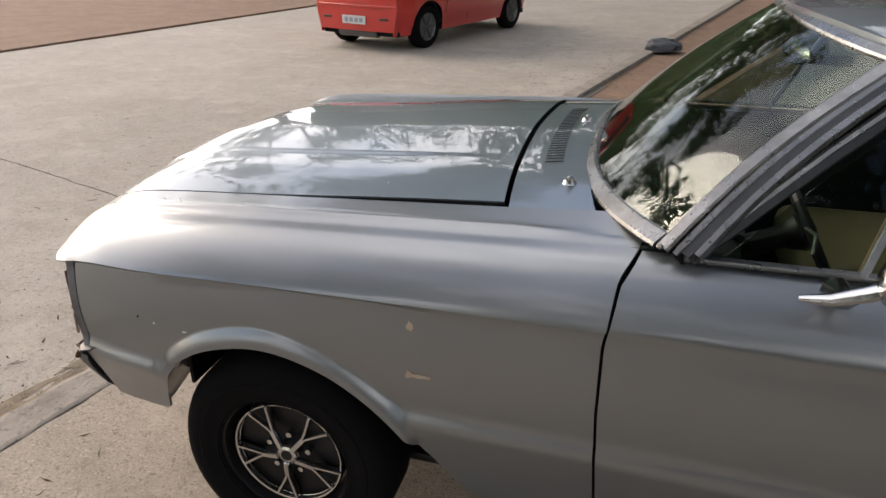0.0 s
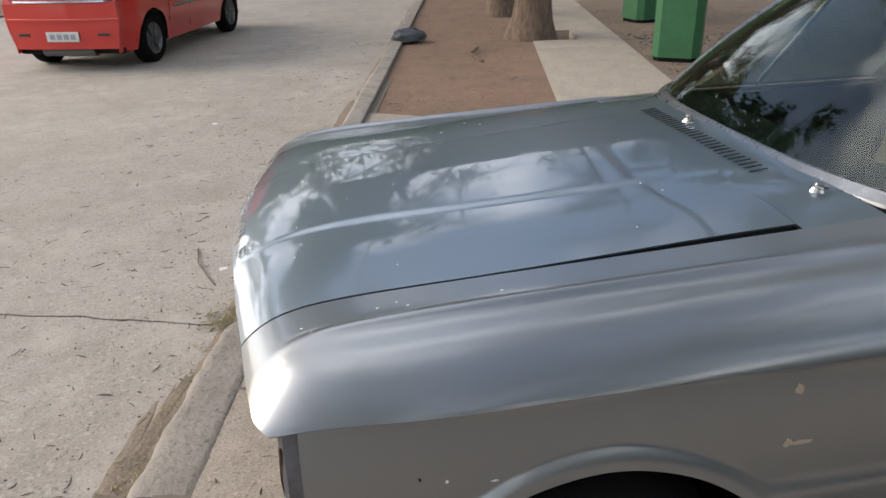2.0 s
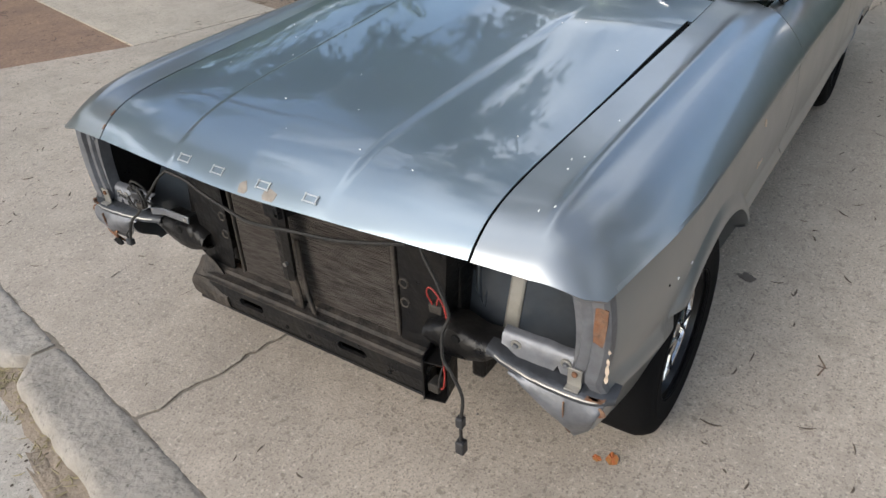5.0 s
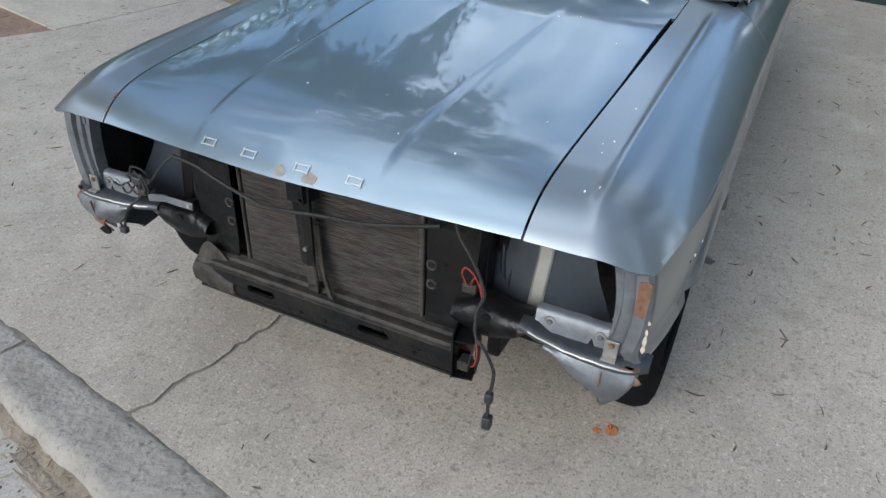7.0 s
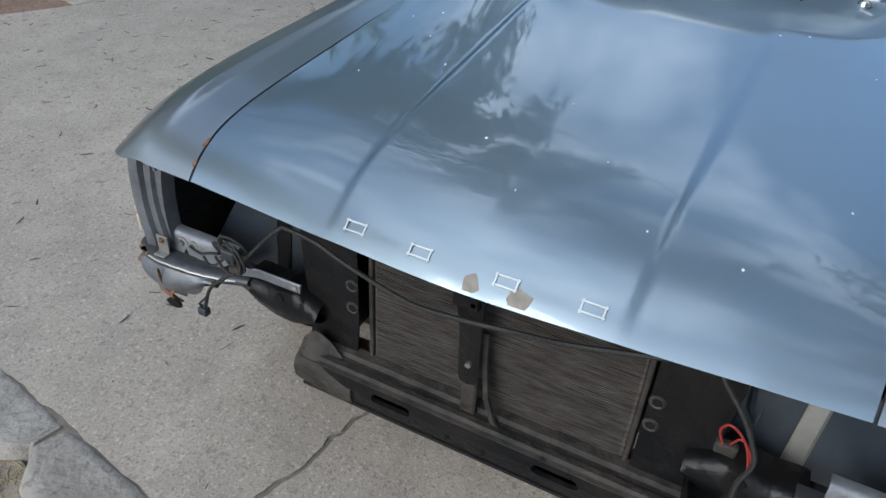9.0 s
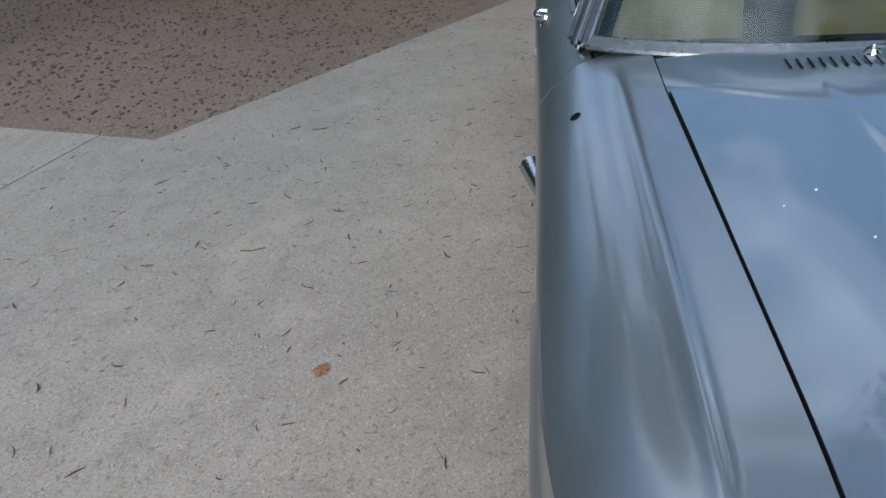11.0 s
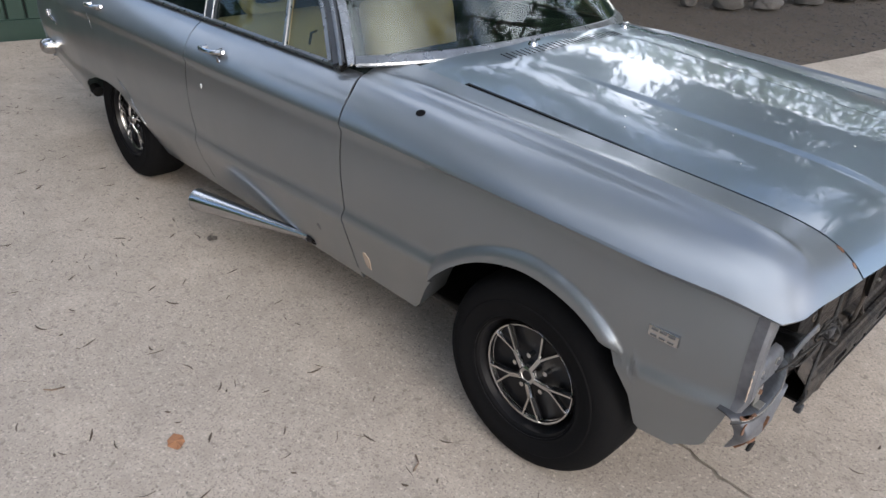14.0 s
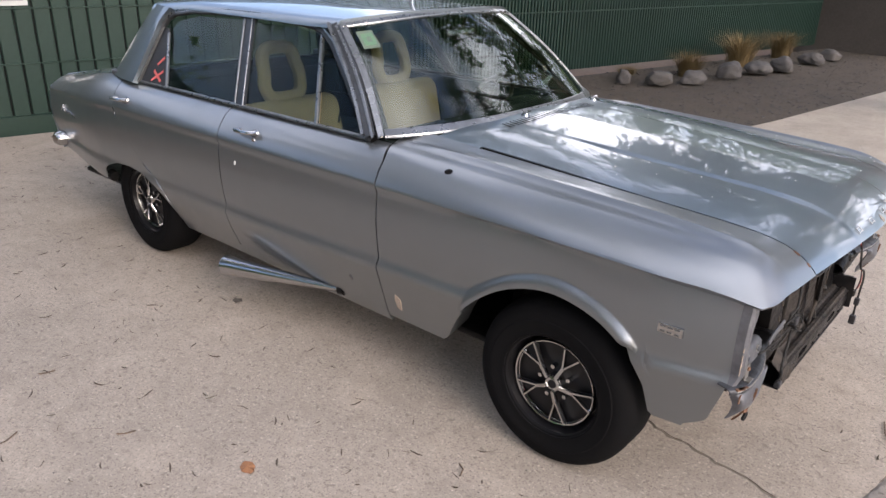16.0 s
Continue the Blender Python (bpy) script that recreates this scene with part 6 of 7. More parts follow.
def pebbles(name, count, region, z, size, material, label, seed, dense=None):
    rng = random.Random(seed)
    ico = bmesh.new()
    bmesh.ops.create_icosphere(ico, subdivisions=1, radius=1.0)
    ico.verts.ensure_lookup_table()
    bv = np.array([v.co for v in ico.verts])
    bf = [[v.index for v in f.verts] for f in ico.faces]
    ico.free()
    verts, faces = [], []
    made = 0
    while made < count:
        s, n = rng.uniform(*region[0]), rng.uniform(*region[1])
        if dense and rng.random() > dense(s, n):
            continue
        x, y = street(s, n)
        r = rng.uniform(*size) * (0.5 + 0.5 * rng.random())
        base = len(verts)
        verts += [(x + r * v[0] * 1.2, y + r * v[1], z + r * 0.35 + 0.5 * r * v[2]) for v in bv * np.array([[rng.uniform(0.7, 1.3), rng.uniform(0.7, 1.2), 1]])]
        faces += [[base + i for i in f] for f in bf]
        made += 1
    me = bpy.data.meshes.new(name)
    me.from_pydata(verts, [], faces)
    me.materials.append(material)
    return tagged(new(name, me), label, "gravel", kind="stuff")


pebbles("grit", 1400, ((-4.3, 3.0), (-3.5, 0.95)), 0.0, (0.0012, 0.004), STONE, "fine grit on the concrete", 31)
pebbles("grit", 1600, ((-6, 4), (1.16, 4)), R, (0.0015, 0.006), LITTER, "dark grit along the gutter", 32, lambda s, n: math.exp(-(n - 1.16) / 0.6))
pebbles("gravel", 3500, ((3.5, 13), (-6, -2.4)), -0.02, (0.006, 0.022), STONE, "small stones in the garden soil", 33)
pebbles("gravel", 3000, ((-9, -2.8), (-6, -2.25)), -0.02, (0.006, 0.022), STONE, "small stones in the garden soil", 34)


def dirt_patch(cs, cn, rs, rn, z, seed, label="dark dirt lying in the gutter", material=DIRT):
    rng = random.Random(seed)
    bm = bmesh.new()
    k = 46
    c = bm.verts.new((*street(cs, cn), z + 0.006))
    ring1, ring2 = [], []
    for i in range(k):
        a = 2 * math.pi * i / k
        q = 1 + 0.5 * noise.noise(Vector((math.cos(a) * 1.5, math.sin(a) * 1.5, seed))) + 0.3 * noise.noise(Vector((math.cos(a) * 5, math.sin(a) * 5, seed)))
        ring1.append(bm.verts.new((*street(cs + 0.6 * rs * q * math.cos(a), cn + 0.6 * rn * q * math.sin(a)), z + 0.005)))
        ring2.append(bm.verts.new((*street(cs + rs * q * math.cos(a), cn + rn * q * math.sin(a)), z + 0.0005)))
    for i in range(k):
        bm.faces.new((c, ring1[i], ring1[(i + 1) % k]))
        bm.faces.new((ring1[i], ring2[i], ring2[(i + 1) % k], ring1[(i + 1) % k]))
    return tagged(link("dirt", bm, material), label, "dirt", kind="stuff")


GUTTER = mat("gutter_dirt", (0.195, 0.152, 0.112), 0.95, grain=0.6, scale=50, grain_color=(0.235, 0.195, 0.150), spots=0.6, spot_scale=9, spot_color=(0.0899, 0.0749, 0.0599), bump=0.8, bump_scale=60)
dirt_patch(0.10, 1.25, 0.55, 0.07, R, 1, material=GUTTER)
dirt_patch(1.3, 1.28, 0.7, 0.08, R, 2, material=GUTTER)
dirt_patch(-1.72, 1.25, 0.33, 0.11, R, 3, material=GUTTER)
dirt_patch(-2.6, 1.21, 0.9, 0.06, R, 4, material=GUTTER)
dirt_patch(-4.6, 1.22, 1.0, 0.06, R, 5, material=GUTTER)
gut = [(a, 1.18 + 0.015 + 0.03 * (1 + noise.noise(Vector((a * 0.9, 0.3, 0)))) + 0.05 * max(0, noise.noise(Vector((a * 3.1, 4.0, 0)))) + 0.02 * noise.noise(Vector((a * 11.0, 7.0, 0)))) for a in np.linspace(-14, 4, 240)]
rows = [[(*street(a, 1.12), R + 0.012), (*street(a, 1.175), R + 0.010), (*street(a, (1.175 + b) / 2), R + 0.006 + 0.003 * noise.noise(Vector((a * 9, 1, 1)))), (*street(a, b), R + 0.0005)] for a, b in gut]
tagged(link("gutter_dirt", grid(rows), GUTTER, smooth=True), "strip of brown dirt lying along the kerb", "dirt", kind="stuff")
OIL = mat("oil_stain", (0.0999, 0.0849, 0.0699), 0.7, grain=0.4, scale=40, spots=0.5, spot_scale=20)
dirt_patch(0.68, -1.0, 0.05, 0.03, -0.003, 6, "small dark oil spot on the concrete", OIL)


def fallen_leaf(x, y, z, r, material, label, turn=0.0):
    rng = random.Random(int(1000 * (x + 9)))
    bm = bmesh.new()
    k = 14
    c = bm.verts.new((0, 0, r * 0.25))
    ring = [bm.verts.new((r * math.cos(2 * math.pi * i / k) * (1 + rng.uniform(-0.25, 0.25)), 0.75 * r * math.sin(2 * math.pi * i / k) * (1 + rng.uniform(-0.25, 0.25)), rng.uniform(0.002, r * 0.3))) for i in range(k)]
    for i in range(k):
        bm.faces.new((c, ring[i], ring[(i + 1) % k]))
    ob = tagged(link("fallen_leaf", bm, material), label, "leaf", "fallen leaves")
    ob.matrix_basis = pose(x, y, z, 0, 0, turn)
    return ob


BROWN_LEAF = mat("brown_leaf", (0.2797, 0.1299, 0.0599), 0.8, grain=0.5, scale=60)
ORANGE_LEAF = mat("orange_leaf", (0.3596, 0.0899, 0.0300), 0.8, grain=0.5, scale=60, grain_color=(0.1998, 0.1998, 0.0500))
fallen_leaf(-0.735, -1.60, 0.0, 0.034, BROWN_LEAF, "round brown leaf on the concrete")
fallen_leaf(0.258, 0.780, 0.0, 0.022, ORANGE_LEAF, "crumpled orange leaf on the concrete", 20)
fallen_leaf(0.275, 0.74, 0.0, 0.015, ORANGE_LEAF, "crumpled orange leaf on the concrete", 70)
fallen_leaf(-1.86, -0.87, 0.0, 0.03, OIL, "dark crumpled leaf on the concrete")
fallen_leaf(1.398, -4.9, R, 0.03, SPECK, "scrap of pale paper on the road")
fallen_leaf(1.05, -1.75, R, 0.025, SPECK, "scrap of pale paper in the gutter", 40)


def twig(points, r, label):
    return tagged(link("twig", tube(points, r, 5), BARK), label, "twig", "twigs")


twig([(*street(-1.75, 1.62), R + 0.006), (*street(-1.55, 1.55), R + 0.012), (*street(-1.35, 1.42), R + 0.008), (*street(-1.30, 1.38), R + 0.006)], 0.004, "pale bent twig in the gutter")
for k in range(14):
    q = random.Random(60 + k)
    x, y = q.uniform(-3.2, 0.9), q.choice((q.uniform(-3.2, -1.0), q.uniform(1.0, 2.2), q.uniform(-3.0, -1.1)))
    a, l = q.uniform(0, 3.14), q.uniform(0.05, 0.11)
    twig([(x, y, 0.004), (x + l * 0.5 * math.cos(a), y + l * 0.5 * math.sin(a), 0.008), (x + l * math.cos(a + 0.4), y + l * math.sin(a + 0.4), 0.005)], 0.0028, "short dry twig on the concrete")
twig([(0.95, 0.10, 0.004), (0.90, 0.16, 0.007), (0.88, 0.25, 0.005)], 0.003, "short dry twig on the concrete")
twig([(*street(-7.0, -0.1), 0.0), (*street(-7.4, 0.05), 0.03), (*street(-7.9, -0.05), 0.02)], 0.02, "dry stick on the bare earth")

# dark bag by the kerb
bm = bmesh.new()
bmesh.ops.create_icosphere(bm, subdivisions=4, radius=1.0)
for v in bm.verts:
    v.co *= 1 + 0.28 * noise.noise(v.co * 1.6) + 0.14 * noise.noise(v.co * 5)
    v.co.z = max(v.co.z, -0.3)
bag = tagged(link("rubbish_bag", bm, mat("grey_plastic_bag", (0.06, 0.065, 0.075), 0.4, grain=0.3, scale=20, bump=0.4, bump_scale=14), smooth=True, sharp=60), "crumpled dark grey plastic bag on the kerb", "bag")
bag.matrix_basis = pose(-0.90, -8.60, 0.06, 0, 0, 20) @ Matrix.Diagonal((0.26, 0.17, 0.13, 1))

# ---------------------------------------------------------------- gate, fence, end wall
def ribbed(name, s0, s1, n, h, pitch, depth, label, gap):
    ob = thing(name, label, "fence")
    k = int((s1 - s0) / pitch)
    board = None
    for i in range(k):
        a = s0 + i * pitch
        own = grid([[(*street(a + gap, n), z), (*street(a + gap + 0.008, n + depth), z), (*street(a + pitch - 0.008, n + depth), z), (*street(a + pitch, n), z)] for z in (0.15, h)])
        board = part("sheet_rib", own, GREEN, ob) if i == 0 else board
        if i:
            own.free()
            c = bpy.data.objects.new("sheet_rib", board.data)
            scene.collection.objects.link(c)
            c.parent = ob
            d = Vector((*street(a, n), 0)) - Vector((*street(s0, n), 0))
            c.matrix_basis = Matrix.Translation(d)
    # Black sheet stands in for the shade between the ribs.
    part("backing", prism([street(s0, n - 0.03), street(s1, n - 0.03), street(s1, n - 0.005), street(s0, n - 0.005)], 0.1, h), RUBBER, ob, "black sheet drawing the shade in the gaps between ribs")
    part("plinth", prism([street(s0, n - 0.12), street(s1, n - 0.12), street(s1, n + 0.07), street(s0, n + 0.07)], -0.15, 0.15), GREEN, ob, "green painted plinth")
    for z in (0.62, 1.11, 1.60, 2.1):
        part("rail", bar([(*street(s0, n + depth), z), (*street(s1, n + depth), z)], 0.016, 0.010, (0.9775, -0.211, 0)), GREEN, ob)
    return ob


ribbed("gate", -9.0, 3.0, -6.18, 2.6, 0.155, 0.014, "dark green sheet metal gate with upright ribs on a plinth", 0.012)
fence = thing("fence", "dark green fence of narrow upright metal ribs", "fence")
rows = []
cols = []
a = 3.02
while a < 13.2:
    cols += [(a, -6.20), (a + 0.018, -6.20), (a + 0.026, -6.165), (a + 0.052, -6.165)]
    a += 0.062
part("ribs", slab([[(*street(q, n), z) for q, n in cols] for z in (0.05, 2.6)], 0.003), GREEN, fence)
for z in (0.9, 1.7):
    part("rail", bar([(*street(3.02, -6.165), z), (*street(13.2, -6.165), z)], 0.02, 0.008, (0.9775, -0.211, 0)), GREEN, fence)
area("wall_end", [(13.2, -6.6), (13.5, -6.6), (13.5, -3.4), (13.2, -3.4)], -0.2, 1.05, WALL, "low dull taupe end wall", "wall")
house = thing("house", "pale rendered house with a brown wooden door beyond the low wall", "house")
part("wall", prism([street(16.5, -9.0), street(16.8, -9.0), street(16.8, -1.5), street(16.5, -1.5)], -0.2, 3.2), SIDEWALK, house)
part("door", prism([street(16.46, -5.35), street(16.5, -5.35), street(16.5, -4.2), street(16.46, -4.2)], 0.0, 2.2), BARK, house, "brown wooden door")
part("roof", prism([street(16.2, -9.3), street(20.0, -9.3), street(20.0, -1.2), street(16.2, -1.2)], 3.2, 3.4), WALL, house)
for sa, sb, z0, z1 in ((-1.60, -1.27, 1.135, 1.44), (0.29, 0.62, 1.135, 1.44)):
    nt = thing("notice", "white paper notice with grey print on the green gate", "notice", "notices on the gate")
    def sheet(a0, a1, c0, c1, off):
        return prism([street(a0, -6.158 + off), street(a1, -6.158 + off), street(a1, -6.156 + off), street(a0, -6.156 + off)], c0, c1)
    part("paper", sheet(sa, sb, z0, z1, 0.0), PAPER, nt)
    for k in range(5):
        zz = z0 + 0.04 + k * 0.035
        part("bar", sheet(sa + 0.03 + 0.02 * (k % 2), sb - 0.03 - 0.03 * (k % 3), zz, zz + 0.011, 0.002), INK, nt)

# ---------------------------------------------------------------- rocks and grass clumps
def rock(x, y, w, h, seed, turn):
    bm = bmesh.new()
    bmesh.ops.create_icosphere(bm, subdivisions=4, radius=1.0)
    off = Vector((seed * 3.7, seed * 1.3, 0))
    for v in bm.verts:
        d = v.co.normalized()
        q = 0.32 * noise.noise(d * 0.9 + off) + 0.14 * noise.noise(d * 2.3 + off) + 0.04 * noise.noise(d * 7 + off)
        v.co = d * (1 + q)
        if v.co.z < -0.45:
            v.co.z = -0.45
    ob = tagged(link("rock", bm, STONE, smooth=True, sharp=30), "rounded grey boulder edging the soil bed", "rock", "rocks along the bed")
    ob.matrix_basis = pose(x, y, h * 0.30, 0, 0, turn) @ Matrix.Diagonal((w * 0.42, w * 0.32, h * 0.58, 1))


for k, (x, y, w, h) in enumerate(((-3.76, 6.85, 0.26, 0.22), (-3.36, 7.15, 0.46, 0.23), (-3.07, 7.62, 0.42, 0.22), (-2.90, 8.58, 0.50, 0.29), (-2.76, 9.40, 0.60, 0.24), (-2.60, 9.98, 0.55, 0.26), (-2.50, 11.35, 0.55, 0.22), (-2.42, 12.2, 0.45, 0.23))):
    rock(x, y, w, h, k + 1, 25 * k)


def clump(x, y, h, r, count, seed):
    rng = random.Random(seed)
    verts, faces = [], []
    for _ in range(count):
        a, d = rng.uniform(0, 6.28), r * 0.35 * rng.random()
        bx, by = d * math.cos(a), d * math.sin(a)
        lean, hh = rng.uniform(0.1, 1.0) * r, h * rng.uniform(0.6, 1.1)
        a2 = a + rng.uniform(-0.6, 0.6)
        w = rng.uniform(0.003, 0.006)
        base = len(verts)
        for i in range(5):
            t = i / 4
            px, py, pz = bx + lean * t * t * math.cos(a2), by + lean * t * t * math.sin(a2), hh * (t - 0.25 * t * t)
            ww = w * (1 - 0.85 * t)
            verts += [(px - ww * math.sin(a2), py + ww * math.cos(a2), pz), (px + ww * math.sin(a2), py - ww * math.cos(a2), pz)]
        faces += [(base + 2 * i, base + 2 * i + 1, base + 2 * i + 3, base + 2 * i + 2) for i in range(4)]
    me = bpy.data.meshes.new("grass_tuft")
    me.from_pydata(verts, [], faces)
    me.materials.append(DRY)
    ob = thing("grass_clump", "dry tan ornamental grass clump in the soil bed", "grass clump", "grass clumps", pose(x, y, -0.02))
    b = new("grass_tuft", me)
    b.parent = ob
    b["kind"] = "stuff"


for k, (x, y, h, r) in enumerate(((-3.45, 8.35, 0.48, 0.42), (-3.35, 10.2, 0.70, 0.60), (-3.2, 11.9, 0.60, 0.48), (-3.95, 7.3, 0.24, 0.22))):
    clump(x, y, h, r, 700, 70 + k)

# ---------------------------------------------------------------- green bins on the sidewalk's edge
def bin_box(x, y, turn, label):
    ob = thing("rubbish_bin", label, "bin", "green bins", pose(x, y, 0.0, 0, 0, turn))
    edge = [(0.27, 0.19), (0.19, 0.27), (-0.19, 0.27), (-0.27, 0.19), (-0.27, -0.19), (-0.19, -0.27), (0.19, -0.27), (0.27, -0.19)]
    part("body", prism(edge, 0.03, 1.05), BIN_GREEN, ob)
    part("lid", prism([(a * 1.06, b * 1.06) for a, b in edge], 1.05, 1.10), BIN_GREEN, ob)
    part("rim", prism([(a * 1.02, b * 1.02) for a, b in edge], 0.92, 0.96), BIN_GREEN, ob)
    part("base_ring", prism([(a * 0.94, b * 0.94) for a, b in edge], -0.02, 0.03), RUBBER, ob)


bin_box(-3.885, -6.405, -33, "green painted metal rubbish bin beside the sidewalk")
bin_box(-4.9, -9.6, 12, "green painted metal rubbish bin far along the sidewalk")


# ---------------------------------------------------------------- trees
def tree(x, y, r0, h_trunk, reach, seed, label, leaves=9000, top=7.5, full=0.45, loose=0.17, leaf=1.0):
    rng = random.Random(seed)
    ob = thing("tree", label, "tree", "street trees", pose(x, y, -0.03))
    tips = []
    pts, rs = [], []
    for i in range(9):
        t = i / 8
        pts.append((0.18 * math.sin(3 * t + seed) * t, 0.18 * math.cos(2.3 * t + seed) * t, h_trunk * t))
        rs.append(r0 * (1.0 + 0.55 * math.exp(-t * 9)) * (1 - 0.35 * t))
    wood = tube(pts, rs, 14)
    part("trunk", wood, BARK, ob, smooth=True)
    limbs = None
    head = Vector(pts[-1])
    for k in range(8):
        a = 2 * math.pi * k / 8 + rng.uniform(-0.3, 0.3)
        l, up = reach * rng.uniform(0.65, 1.0), (top - h_trunk) * rng.uniform(0.35, 1.0)
        q = []
        for i in range(8):
            t = i / 7
            q.append(head + Vector((math.cos(a) * l * t, math.sin(a) * l * t, up * (t ** 0.8))) + Vector((rng.uniform(-1, 1), rng.uniform(-1, 1), rng.uniform(-1, 1))) * 0.16 * t)
        limbs = tube(q, [r0 * 0.42 * (1 - 0.85 * i / 7) for i in range(8)], 7, bm=limbs)
        for j in range(7):
            st = q[rng.randint(2, 7)]
            b = a + rng.uniform(-1.3, 1.3)
            m = rng.uniform(0.5, 1.0) * reach * 0.45
            w = [st + Vector((math.cos(b) * m * t, math.sin(b) * m * t, rng.uniform(-0.2, 0.7) * m * t)) + Vector((rng.uniform(-1, 1), rng.uniform(-1, 1), rng.uniform(-1, 1))) * 0.08 * t for t in (0, 0.25, 0.5, 0.75, 1.0)]
            limbs = tube(w, [r0 * 0.12 * (1 - 0.8 * i / 4) for i in range(5)], 5, bm=limbs)
            tips += [w[2], w[3], w[4]]
            for _ in range(2):
                st2 = w[rng.randint(1, 4)]
                d2 = Vector((rng.uniform(-1, 1), rng.uniform(-1, 1), rng.uniform(-0.5, 0.6))) * reach * 0.16
                limbs = tube([st2, st2 + d2 * 0.5 + Vector((0, 0, 0.03)), st2 + d2], [0.012, 0.008, 0.004], 4, bm=limbs)
                tips += [st2 + d2, st2 + d2 * 0.6]
    part("limbs", limbs, BARK, ob)
    verts, faces = [], []
    tips = rng.sample(tips, int(len(tips) * full))
    for _ in range(leaves):
        c = rng.choice(tips) + Vector((rng.gauss(0, loose), rng.gauss(0, loose), rng.gauss(-0.08, loose * 0.8)))
        d = Vector((rng.uniform(-1, 1), rng.uniform(-1, 1), rng.uniform(-1.4, 0.3))).normalized()
        e = d.cross(Vector((rng.uniform(-1, 1), rng.uniform(-1, 1), rng.uniform(-1, 1)))).normalized()
        l, w = leaf * rng.uniform(0.06, 0.14), leaf * rng.uniform(0.014, 0.030)
        base = len(verts)
        verts += [c - d * l * 0.5, c + e * w, c + d * l * 0.5, c - e * w]
        faces.append((base, base + 1, base + 2, base + 3))
    me = bpy.data.meshes.new("crown")
    me.from_pydata([tuple(v) for v in verts], [], faces)
    me.materials.append(LEAF)
    cr = new("crown", me)
    cr.parent = ob
    return ob


tree(-2.66, -8.45, 0.26, 2.3, 8.2, 5, "broad street tree with rough brown bark and thin leaves", 52000, 9.6, 0.75, 0.22, 1.9)
tree(-2.9, -11.0, 0.20, 2.4, 4.6, 8, "street tree with rough brown bark behind a nearer one", 20000, 7.5)
tree(-3.9, -14.5, 0.24, 2.6, 4.0, 12, "street tree along the verge", 9000, 7)
tree(0.5, 7.6, 0.24, 2.8, 6.8, 15, "street tree with thin leaves on the verge", 46000, 9.5, 0.7, 0.24, 1.9)
tree(-4.9, -19.0, 0.24, 2.4, 4.2, 23, "street tree far along the verge", 8000, 7)
tree(-6.2, -25.0, 0.24, 2.4, 4.2, 27, "street tree far along the verge", 7000, 7)
tree(10.4, -17.0, 0.26, 2.6, 4.4, 33, "tree on the far side of the road", 22000, 8.5, 0.7)
tree(15.6, 3.5, 0.26, 2.6, 4.2, 37, "tree with open crown on the far side of the road", 15000, 8.0, 0.5)
tree(3.0, 15.0, 0.24, 2.6, 4.2, 19, "street tree further along the verge", 9000, 7)

# unseen far trees, added as a dark horizon for the paint to reflect
rng = random.Random(91)
verts, faces = [], []
for k in range(24000):
    a = rng.choice((rng.uniform(1.45, 2.3), rng.uniform(2.8, 5.2), rng.uniform(3.6, 5.2)))
    d = rng.uniform(26, 34)
    h = (9.5 + 4.0 * noise.noise(Vector((a * 5, 0, 0))) + 2.0 * noise.noise(Vector((a * 13, 3, 0)))) * rng.uniform(0.5, 1.0)
    c = Vector((d * math.cos(a), d * math.sin(a), h))
    e1 = Vector((rng.uniform(-1, 1), rng.uniform(-1, 1), rng.uniform(-1, 1))).normalized()
    e2 = e1.cross(Vector((rng.uniform(-1, 1), rng.uniform(-1, 1), rng.uniform(-1, 1)))).normalized()
    l, w = rng.uniform(0.12, 0.28), rng.uniform(0.06, 0.14)
    base = len(verts)
    verts += [tuple(c - e1 * l), tuple(c + e2 * w), tuple(c + e1 * l), tuple(c - e2 * w)]
    faces.append((base, base + 1, base + 2, base + 3))
for a0, a1 in ((1.45, 2.3), (2.8, 5.2)):
    base = len(verts)
    k = int((a1 - a0) / 0.012)
    for i in range(k + 1):
        a = a0 + (a1 - a0) * i / k
        h = 7.5 + 3.4 * noise.noise(Vector((a * 5, 0, 0))) + 1.8 * noise.noise(Vector((a * 19, 3, 0))) + 0.8 * noise.noise(Vector((a * 70, 3, 0)))
        for v in range(5):
            d = 33 - 1.5 * math.sin(v * 0.8) + 0.8 * noise.noise(Vector((a * 30, v * 1.7, 0)))
            verts.append((d * math.cos(a), d * math.sin(a), -0.2 + h * v / 4))
    for i in range(k):
        for v in range(4):
            b = base + 5 * i + v
            faces.append((b, b + 1, b + 6, b + 5))
me = bpy.data.meshes.new("far_woods")
me.from_pydata(verts, [], faces)
me.materials.append(LEAF)
tagged(new("far_woods", me), "unseen belt of far trees, added as a dark horizon", "trees", kind="stuff")

# ---------------------------------------------------------------- red car on the road
RIM_GREY = mat("dark_alloy", (0.10, 0.10, 0.105), 0.4, metal=0.6, grain=0.3, scale=60)


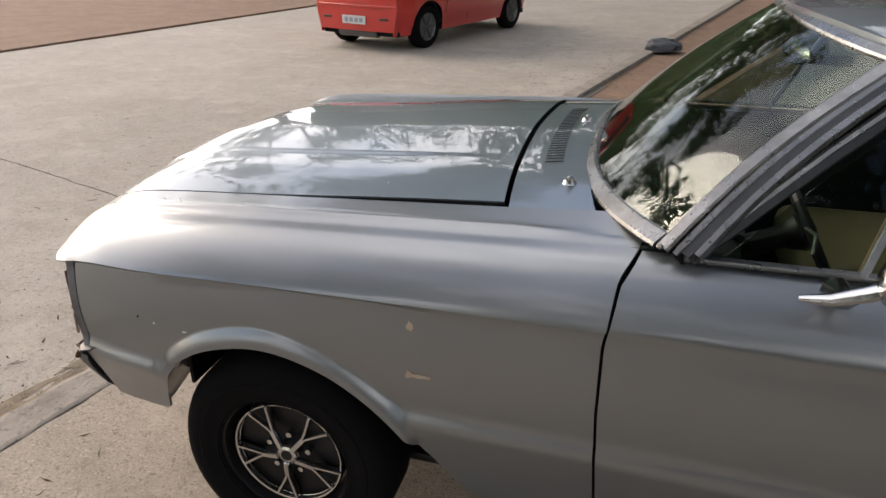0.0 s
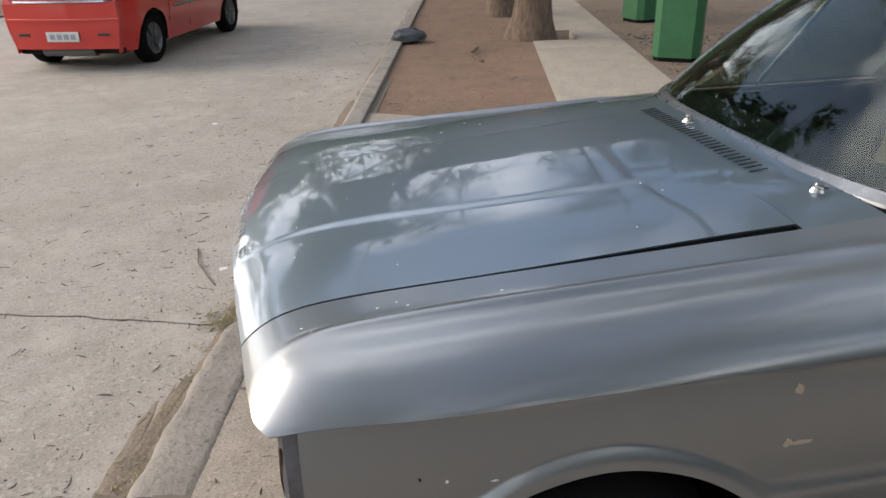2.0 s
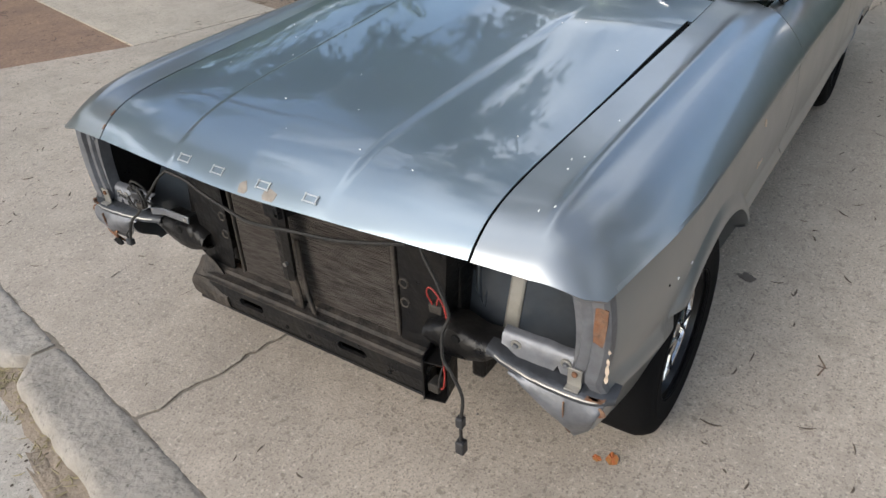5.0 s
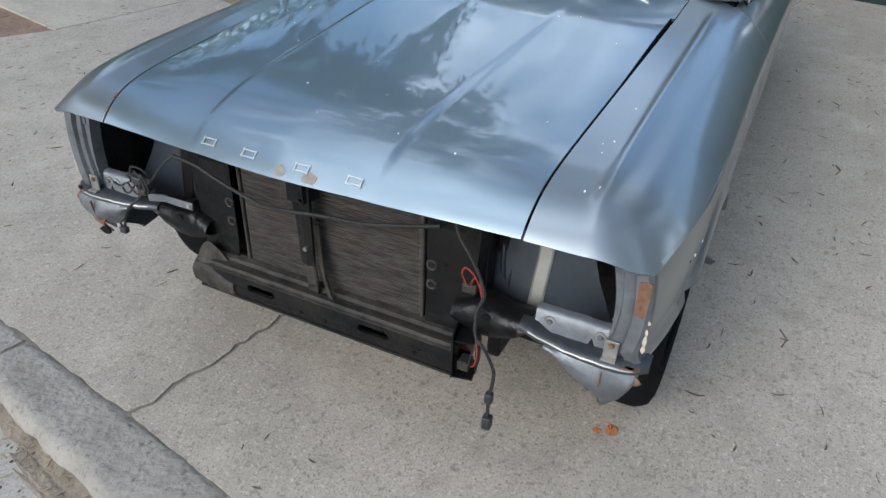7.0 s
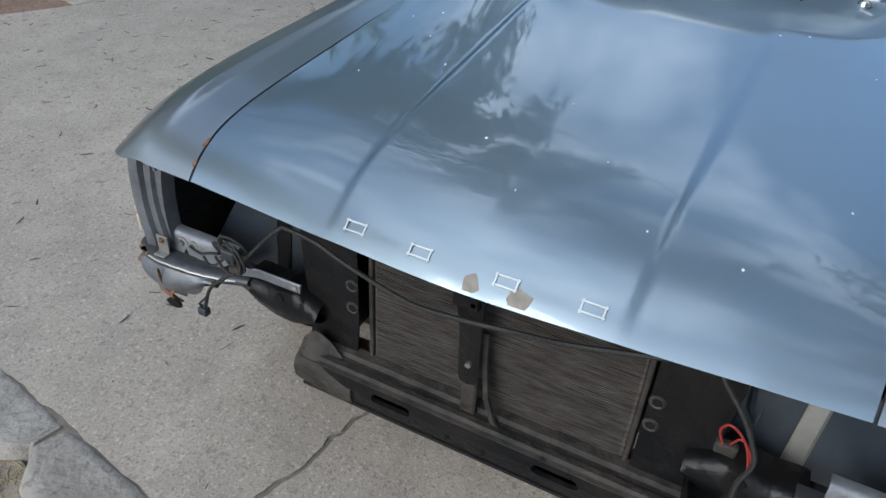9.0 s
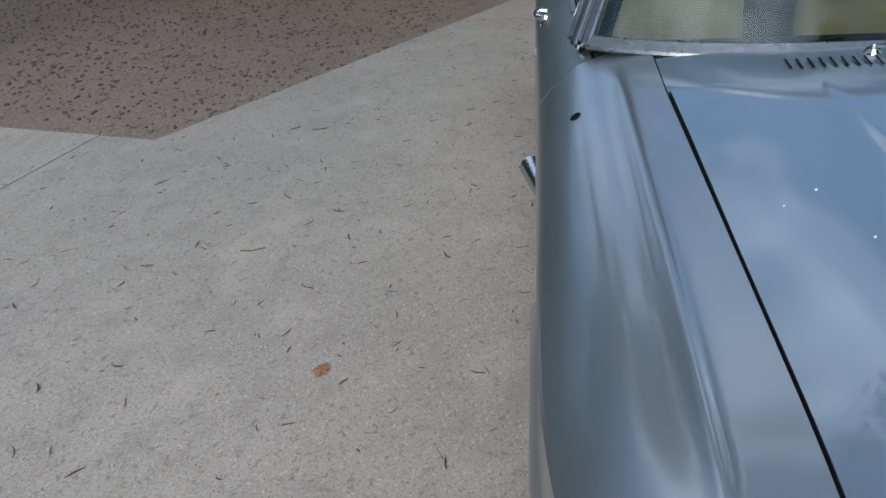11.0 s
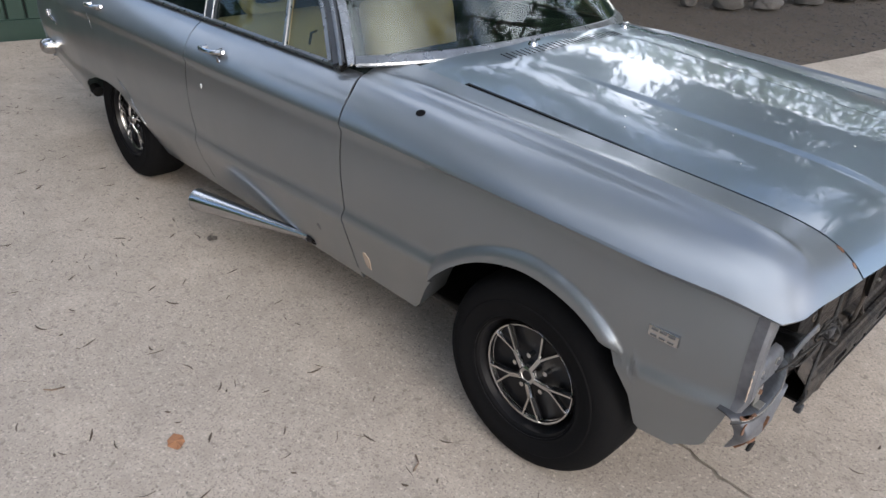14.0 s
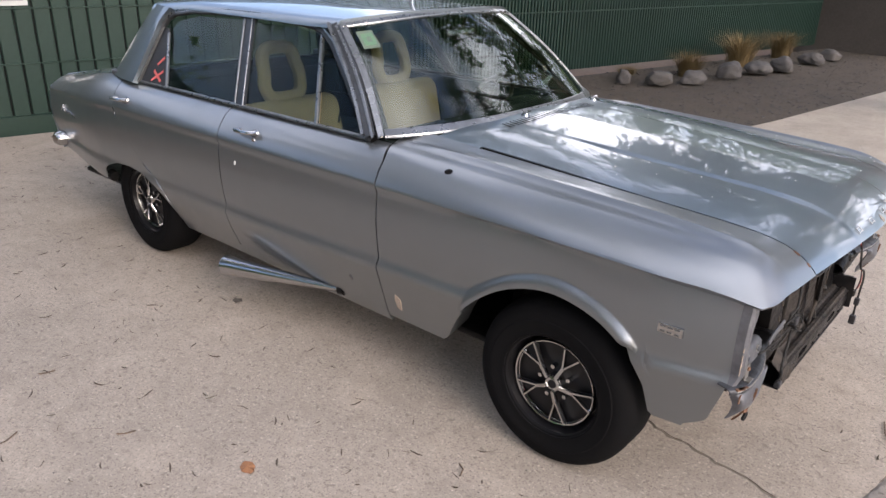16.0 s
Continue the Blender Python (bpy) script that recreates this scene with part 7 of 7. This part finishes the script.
def red_car():
    ob = thing("hatchback", "bright red small hatchback car on the road", "car", at=pose(3.23, -8.69, R, 0, 0, 0) @ Matrix.Rotation(math.atan2(-0.9597, -0.281), 4, 'Z') @ Matrix.Diagonal((1.12, 1.05, 1.05, 1)))
    # x forward from the rear axle, left side y > 0
    def half(x, z):
        w = 0.80 - 0.10 * smooth_step(-0.30, -0.58, x) - 0.14 * smooth_step(2.5, 3.05, x)
        return w - 0.05 * smooth_step(0.55, 0.25, z) - 0.14 * smooth_step(0.90, 1.45, z) - 0.02 * abs(z - 0.62)
    def low(x):
        c = 0.22
        for cx in (0.0, 2.42):
            d = abs(x - cx)
            if d < 0.36:
                c = max(c, 0.30 + math.sqrt(max(0, 0.36 ** 2 - d * d)) * 0.98)
        return c
    def roof(x):
        return interp(x, [-0.62, -0.58, -0.45, -0.25, 0.3, 1.1, 1.5, 2.1, 2.4, 2.9, 3.08], [0.62, 0.95, 1.25, 1.42, 1.50, 1.50, 1.44, 1.08, 0.98, 0.86, 0.60])
    xs = sorted(set(np.linspace(-0.62, 3.08, 90).tolist()))
    for s in SIDES:
        rows = []
        for v in np.linspace(0, 1, 22):
            rows.append([(x, s * half(x, min(low(x) + (roof(x) - low(x)) * v, 1.5)), max(low(x), 0) + (roof(x) - low(x)) * v) for x in xs])
        part("side_body", slab(rows, 0.01 * s), RED, ob, smooth=True, sharp=45)
        part("side_strip", bar([(x, s * (half(x, 0.62) + 0.003), 0.62) for x in np.linspace(0.55, 1.95, 10)], 0.035, 0.012, (0, s, 0)), GALV, ob, "pale rubbing strip")
        part("side_glass", slab([[(x, s * (half(x, z) + 0.004), z) for x in np.linspace(0.0 + (z - 0.98) * 0.2, 1.9 - (z - 0.98) * 1.0, 12)] for z in np.linspace(0.98, 1.36, 6)], 0.005 * s), BLACK_PLASTIC, ob)
        part("tail_lamp", slab([[(-0.60 + 0.04 * u - 0.02 * (z - 0.8), s * (0.70 - 0.09 * u * 0 + 0.008 - 0.12 * (1 - u)), z) for u in np.linspace(0, 1, 5)] for z in np.linspace(0.80, 1.30, 8)], 0.02), mat("lamp_dark", (0.09, 0.05, 0.05), 0.2, coat=0.5), ob)
        part("reflector", box(-0.645, -0.62, min(s * 0.42, s * 0.56), max(s * 0.42, s * 0.56), 0.42, 0.45, 0.004), BLACK_PLASTIC, ob)
        for x in (0.0, 2.42):
            w = new("wheel")
            w.parent = ob
            w.matrix_basis = pose(x, s * 0.76, 0.295, 0, 0, 180 if s > 0 else 0)
            part("tyre", lathe([(0.19, 0.0), (0.22, -0.012), (0.26, -0.012), (0.285, 0.01), (0.295, 0.04), (0.295, 0.15), (0.26, 0.18), (0.19, 0.17)], 36), TYRE, w, smooth=True)
            part("rim", lathe([(0.195, 0.0), (0.185, 0.01), (0.17, 0.03), (0.0, 0.035)], 30), FRAME_GREY, w, smooth=True)
            for k in range(6):
                a = k * math.pi / 3
                part("spoke", bar([(0.03 * math.cos(a), 0.022, 0.03 * math.sin(a)), (0.18 * math.cos(a), 0.018, 0.18 * math.sin(a))], 0.035, 0.012, (0, -1, 0)), RIM_GREY, w)
    rows = [[(x, v * half(x, roof(x)), roof(x) + 0.02 * (1 - v * v)) for v in np.linspace(-1, 1, 13)] for x in xs]
    part("top", slab(rows, 0.01), RED, ob, smooth=True)
    rows = [[(-0.62 - 0.035 * (1 - (v * v)) * (1 - abs(z - 0.5) * 1.5), v * half(-0.60, z), z) for v in np.linspace(-1, 1, 13)] for z in np.linspace(0.27, 0.78, 8)]
    part("rear_bumper", slab(rows, 0.01), RED, ob, smooth=True)
    part("hatch_strip", bar([(-0.640 + 0.04 * v * v, v * 0.56, 0.80) for v in np.linspace(-1, 1, 11)], 0.028, 0.014, (-1, 0, 0.2)), CHROME, ob, "bright strip across the tailgate")
    for s in SIDES:
        part("door_gap", bar([(1.02, s * (half(1.02, z) + 0.002), z) for z in (0.32, 0.6, 0.85, 1.0)], 0.010, 0.004, (0, s, 0)), RUBBER, ob)
        part("door_gap", bar([(0.42 - 0.10 * max(0.0, 0.6 - z), s * (half(0.42, z) + 0.002), z) for z in (0.45, 0.6, 0.85, 1.0)], 0.010, 0.004, (0, s, 0)), RUBBER, ob)
        part("door_handle", box(0.50, 0.64, min(s * 0.795, s * 0.825), max(s * 0.795, s * 0.825), 0.88, 0.905, 0.006), RED, ob)
        for cx in (0.0, 2.42):
            part("arch_lining", tube([(cx + 0.345 * math.cos(a), s * 0.70, 0.30 + 0.345 * math.sin(a)) for a in np.linspace(0.05, 3.09, 15)], 0.05, 8), RUBBER, ob, "black wheel arch lining")
    part("bumper_ridge", bar([(-0.66 + 0.05 * v * v, v * 0.70, 0.60) for v in np.linspace(-1, 1, 11)], 0.03, 0.012, (-1, 0, 0)), RED, ob)
    part("number_plate", box(-0.672, -0.655, -0.20, 0.20, 0.36, 0.47, 0.003), PAPER, ob, "pale plate with plain bars")
    for k in range(4):
        part("bar", box(-0.675, -0.671, -0.16 + k * 0.085, -0.10 + k * 0.085, 0.385, 0.445), INK, ob)
    part("underside", box(-0.55, 3.0, -0.66, 0.66, 0.20, 0.28, 0.02), RUBBER, ob)
    part("exhaust_box", tube([(-0.52, -0.3, 0.24), (-0.52, 0.35, 0.24)], 0.07, 10), FRAME_GREY, ob)
    part("rear_axle", tube([(0, -0.7, 0.28), (0, 0.7, 0.28)], 0.04, 8), RUBBER, ob)
    part("front_axle", tube([(2.42, -0.7, 0.28), (2.42, 0.7, 0.28)], 0.04, 8), RUBBER, ob)


red_car()
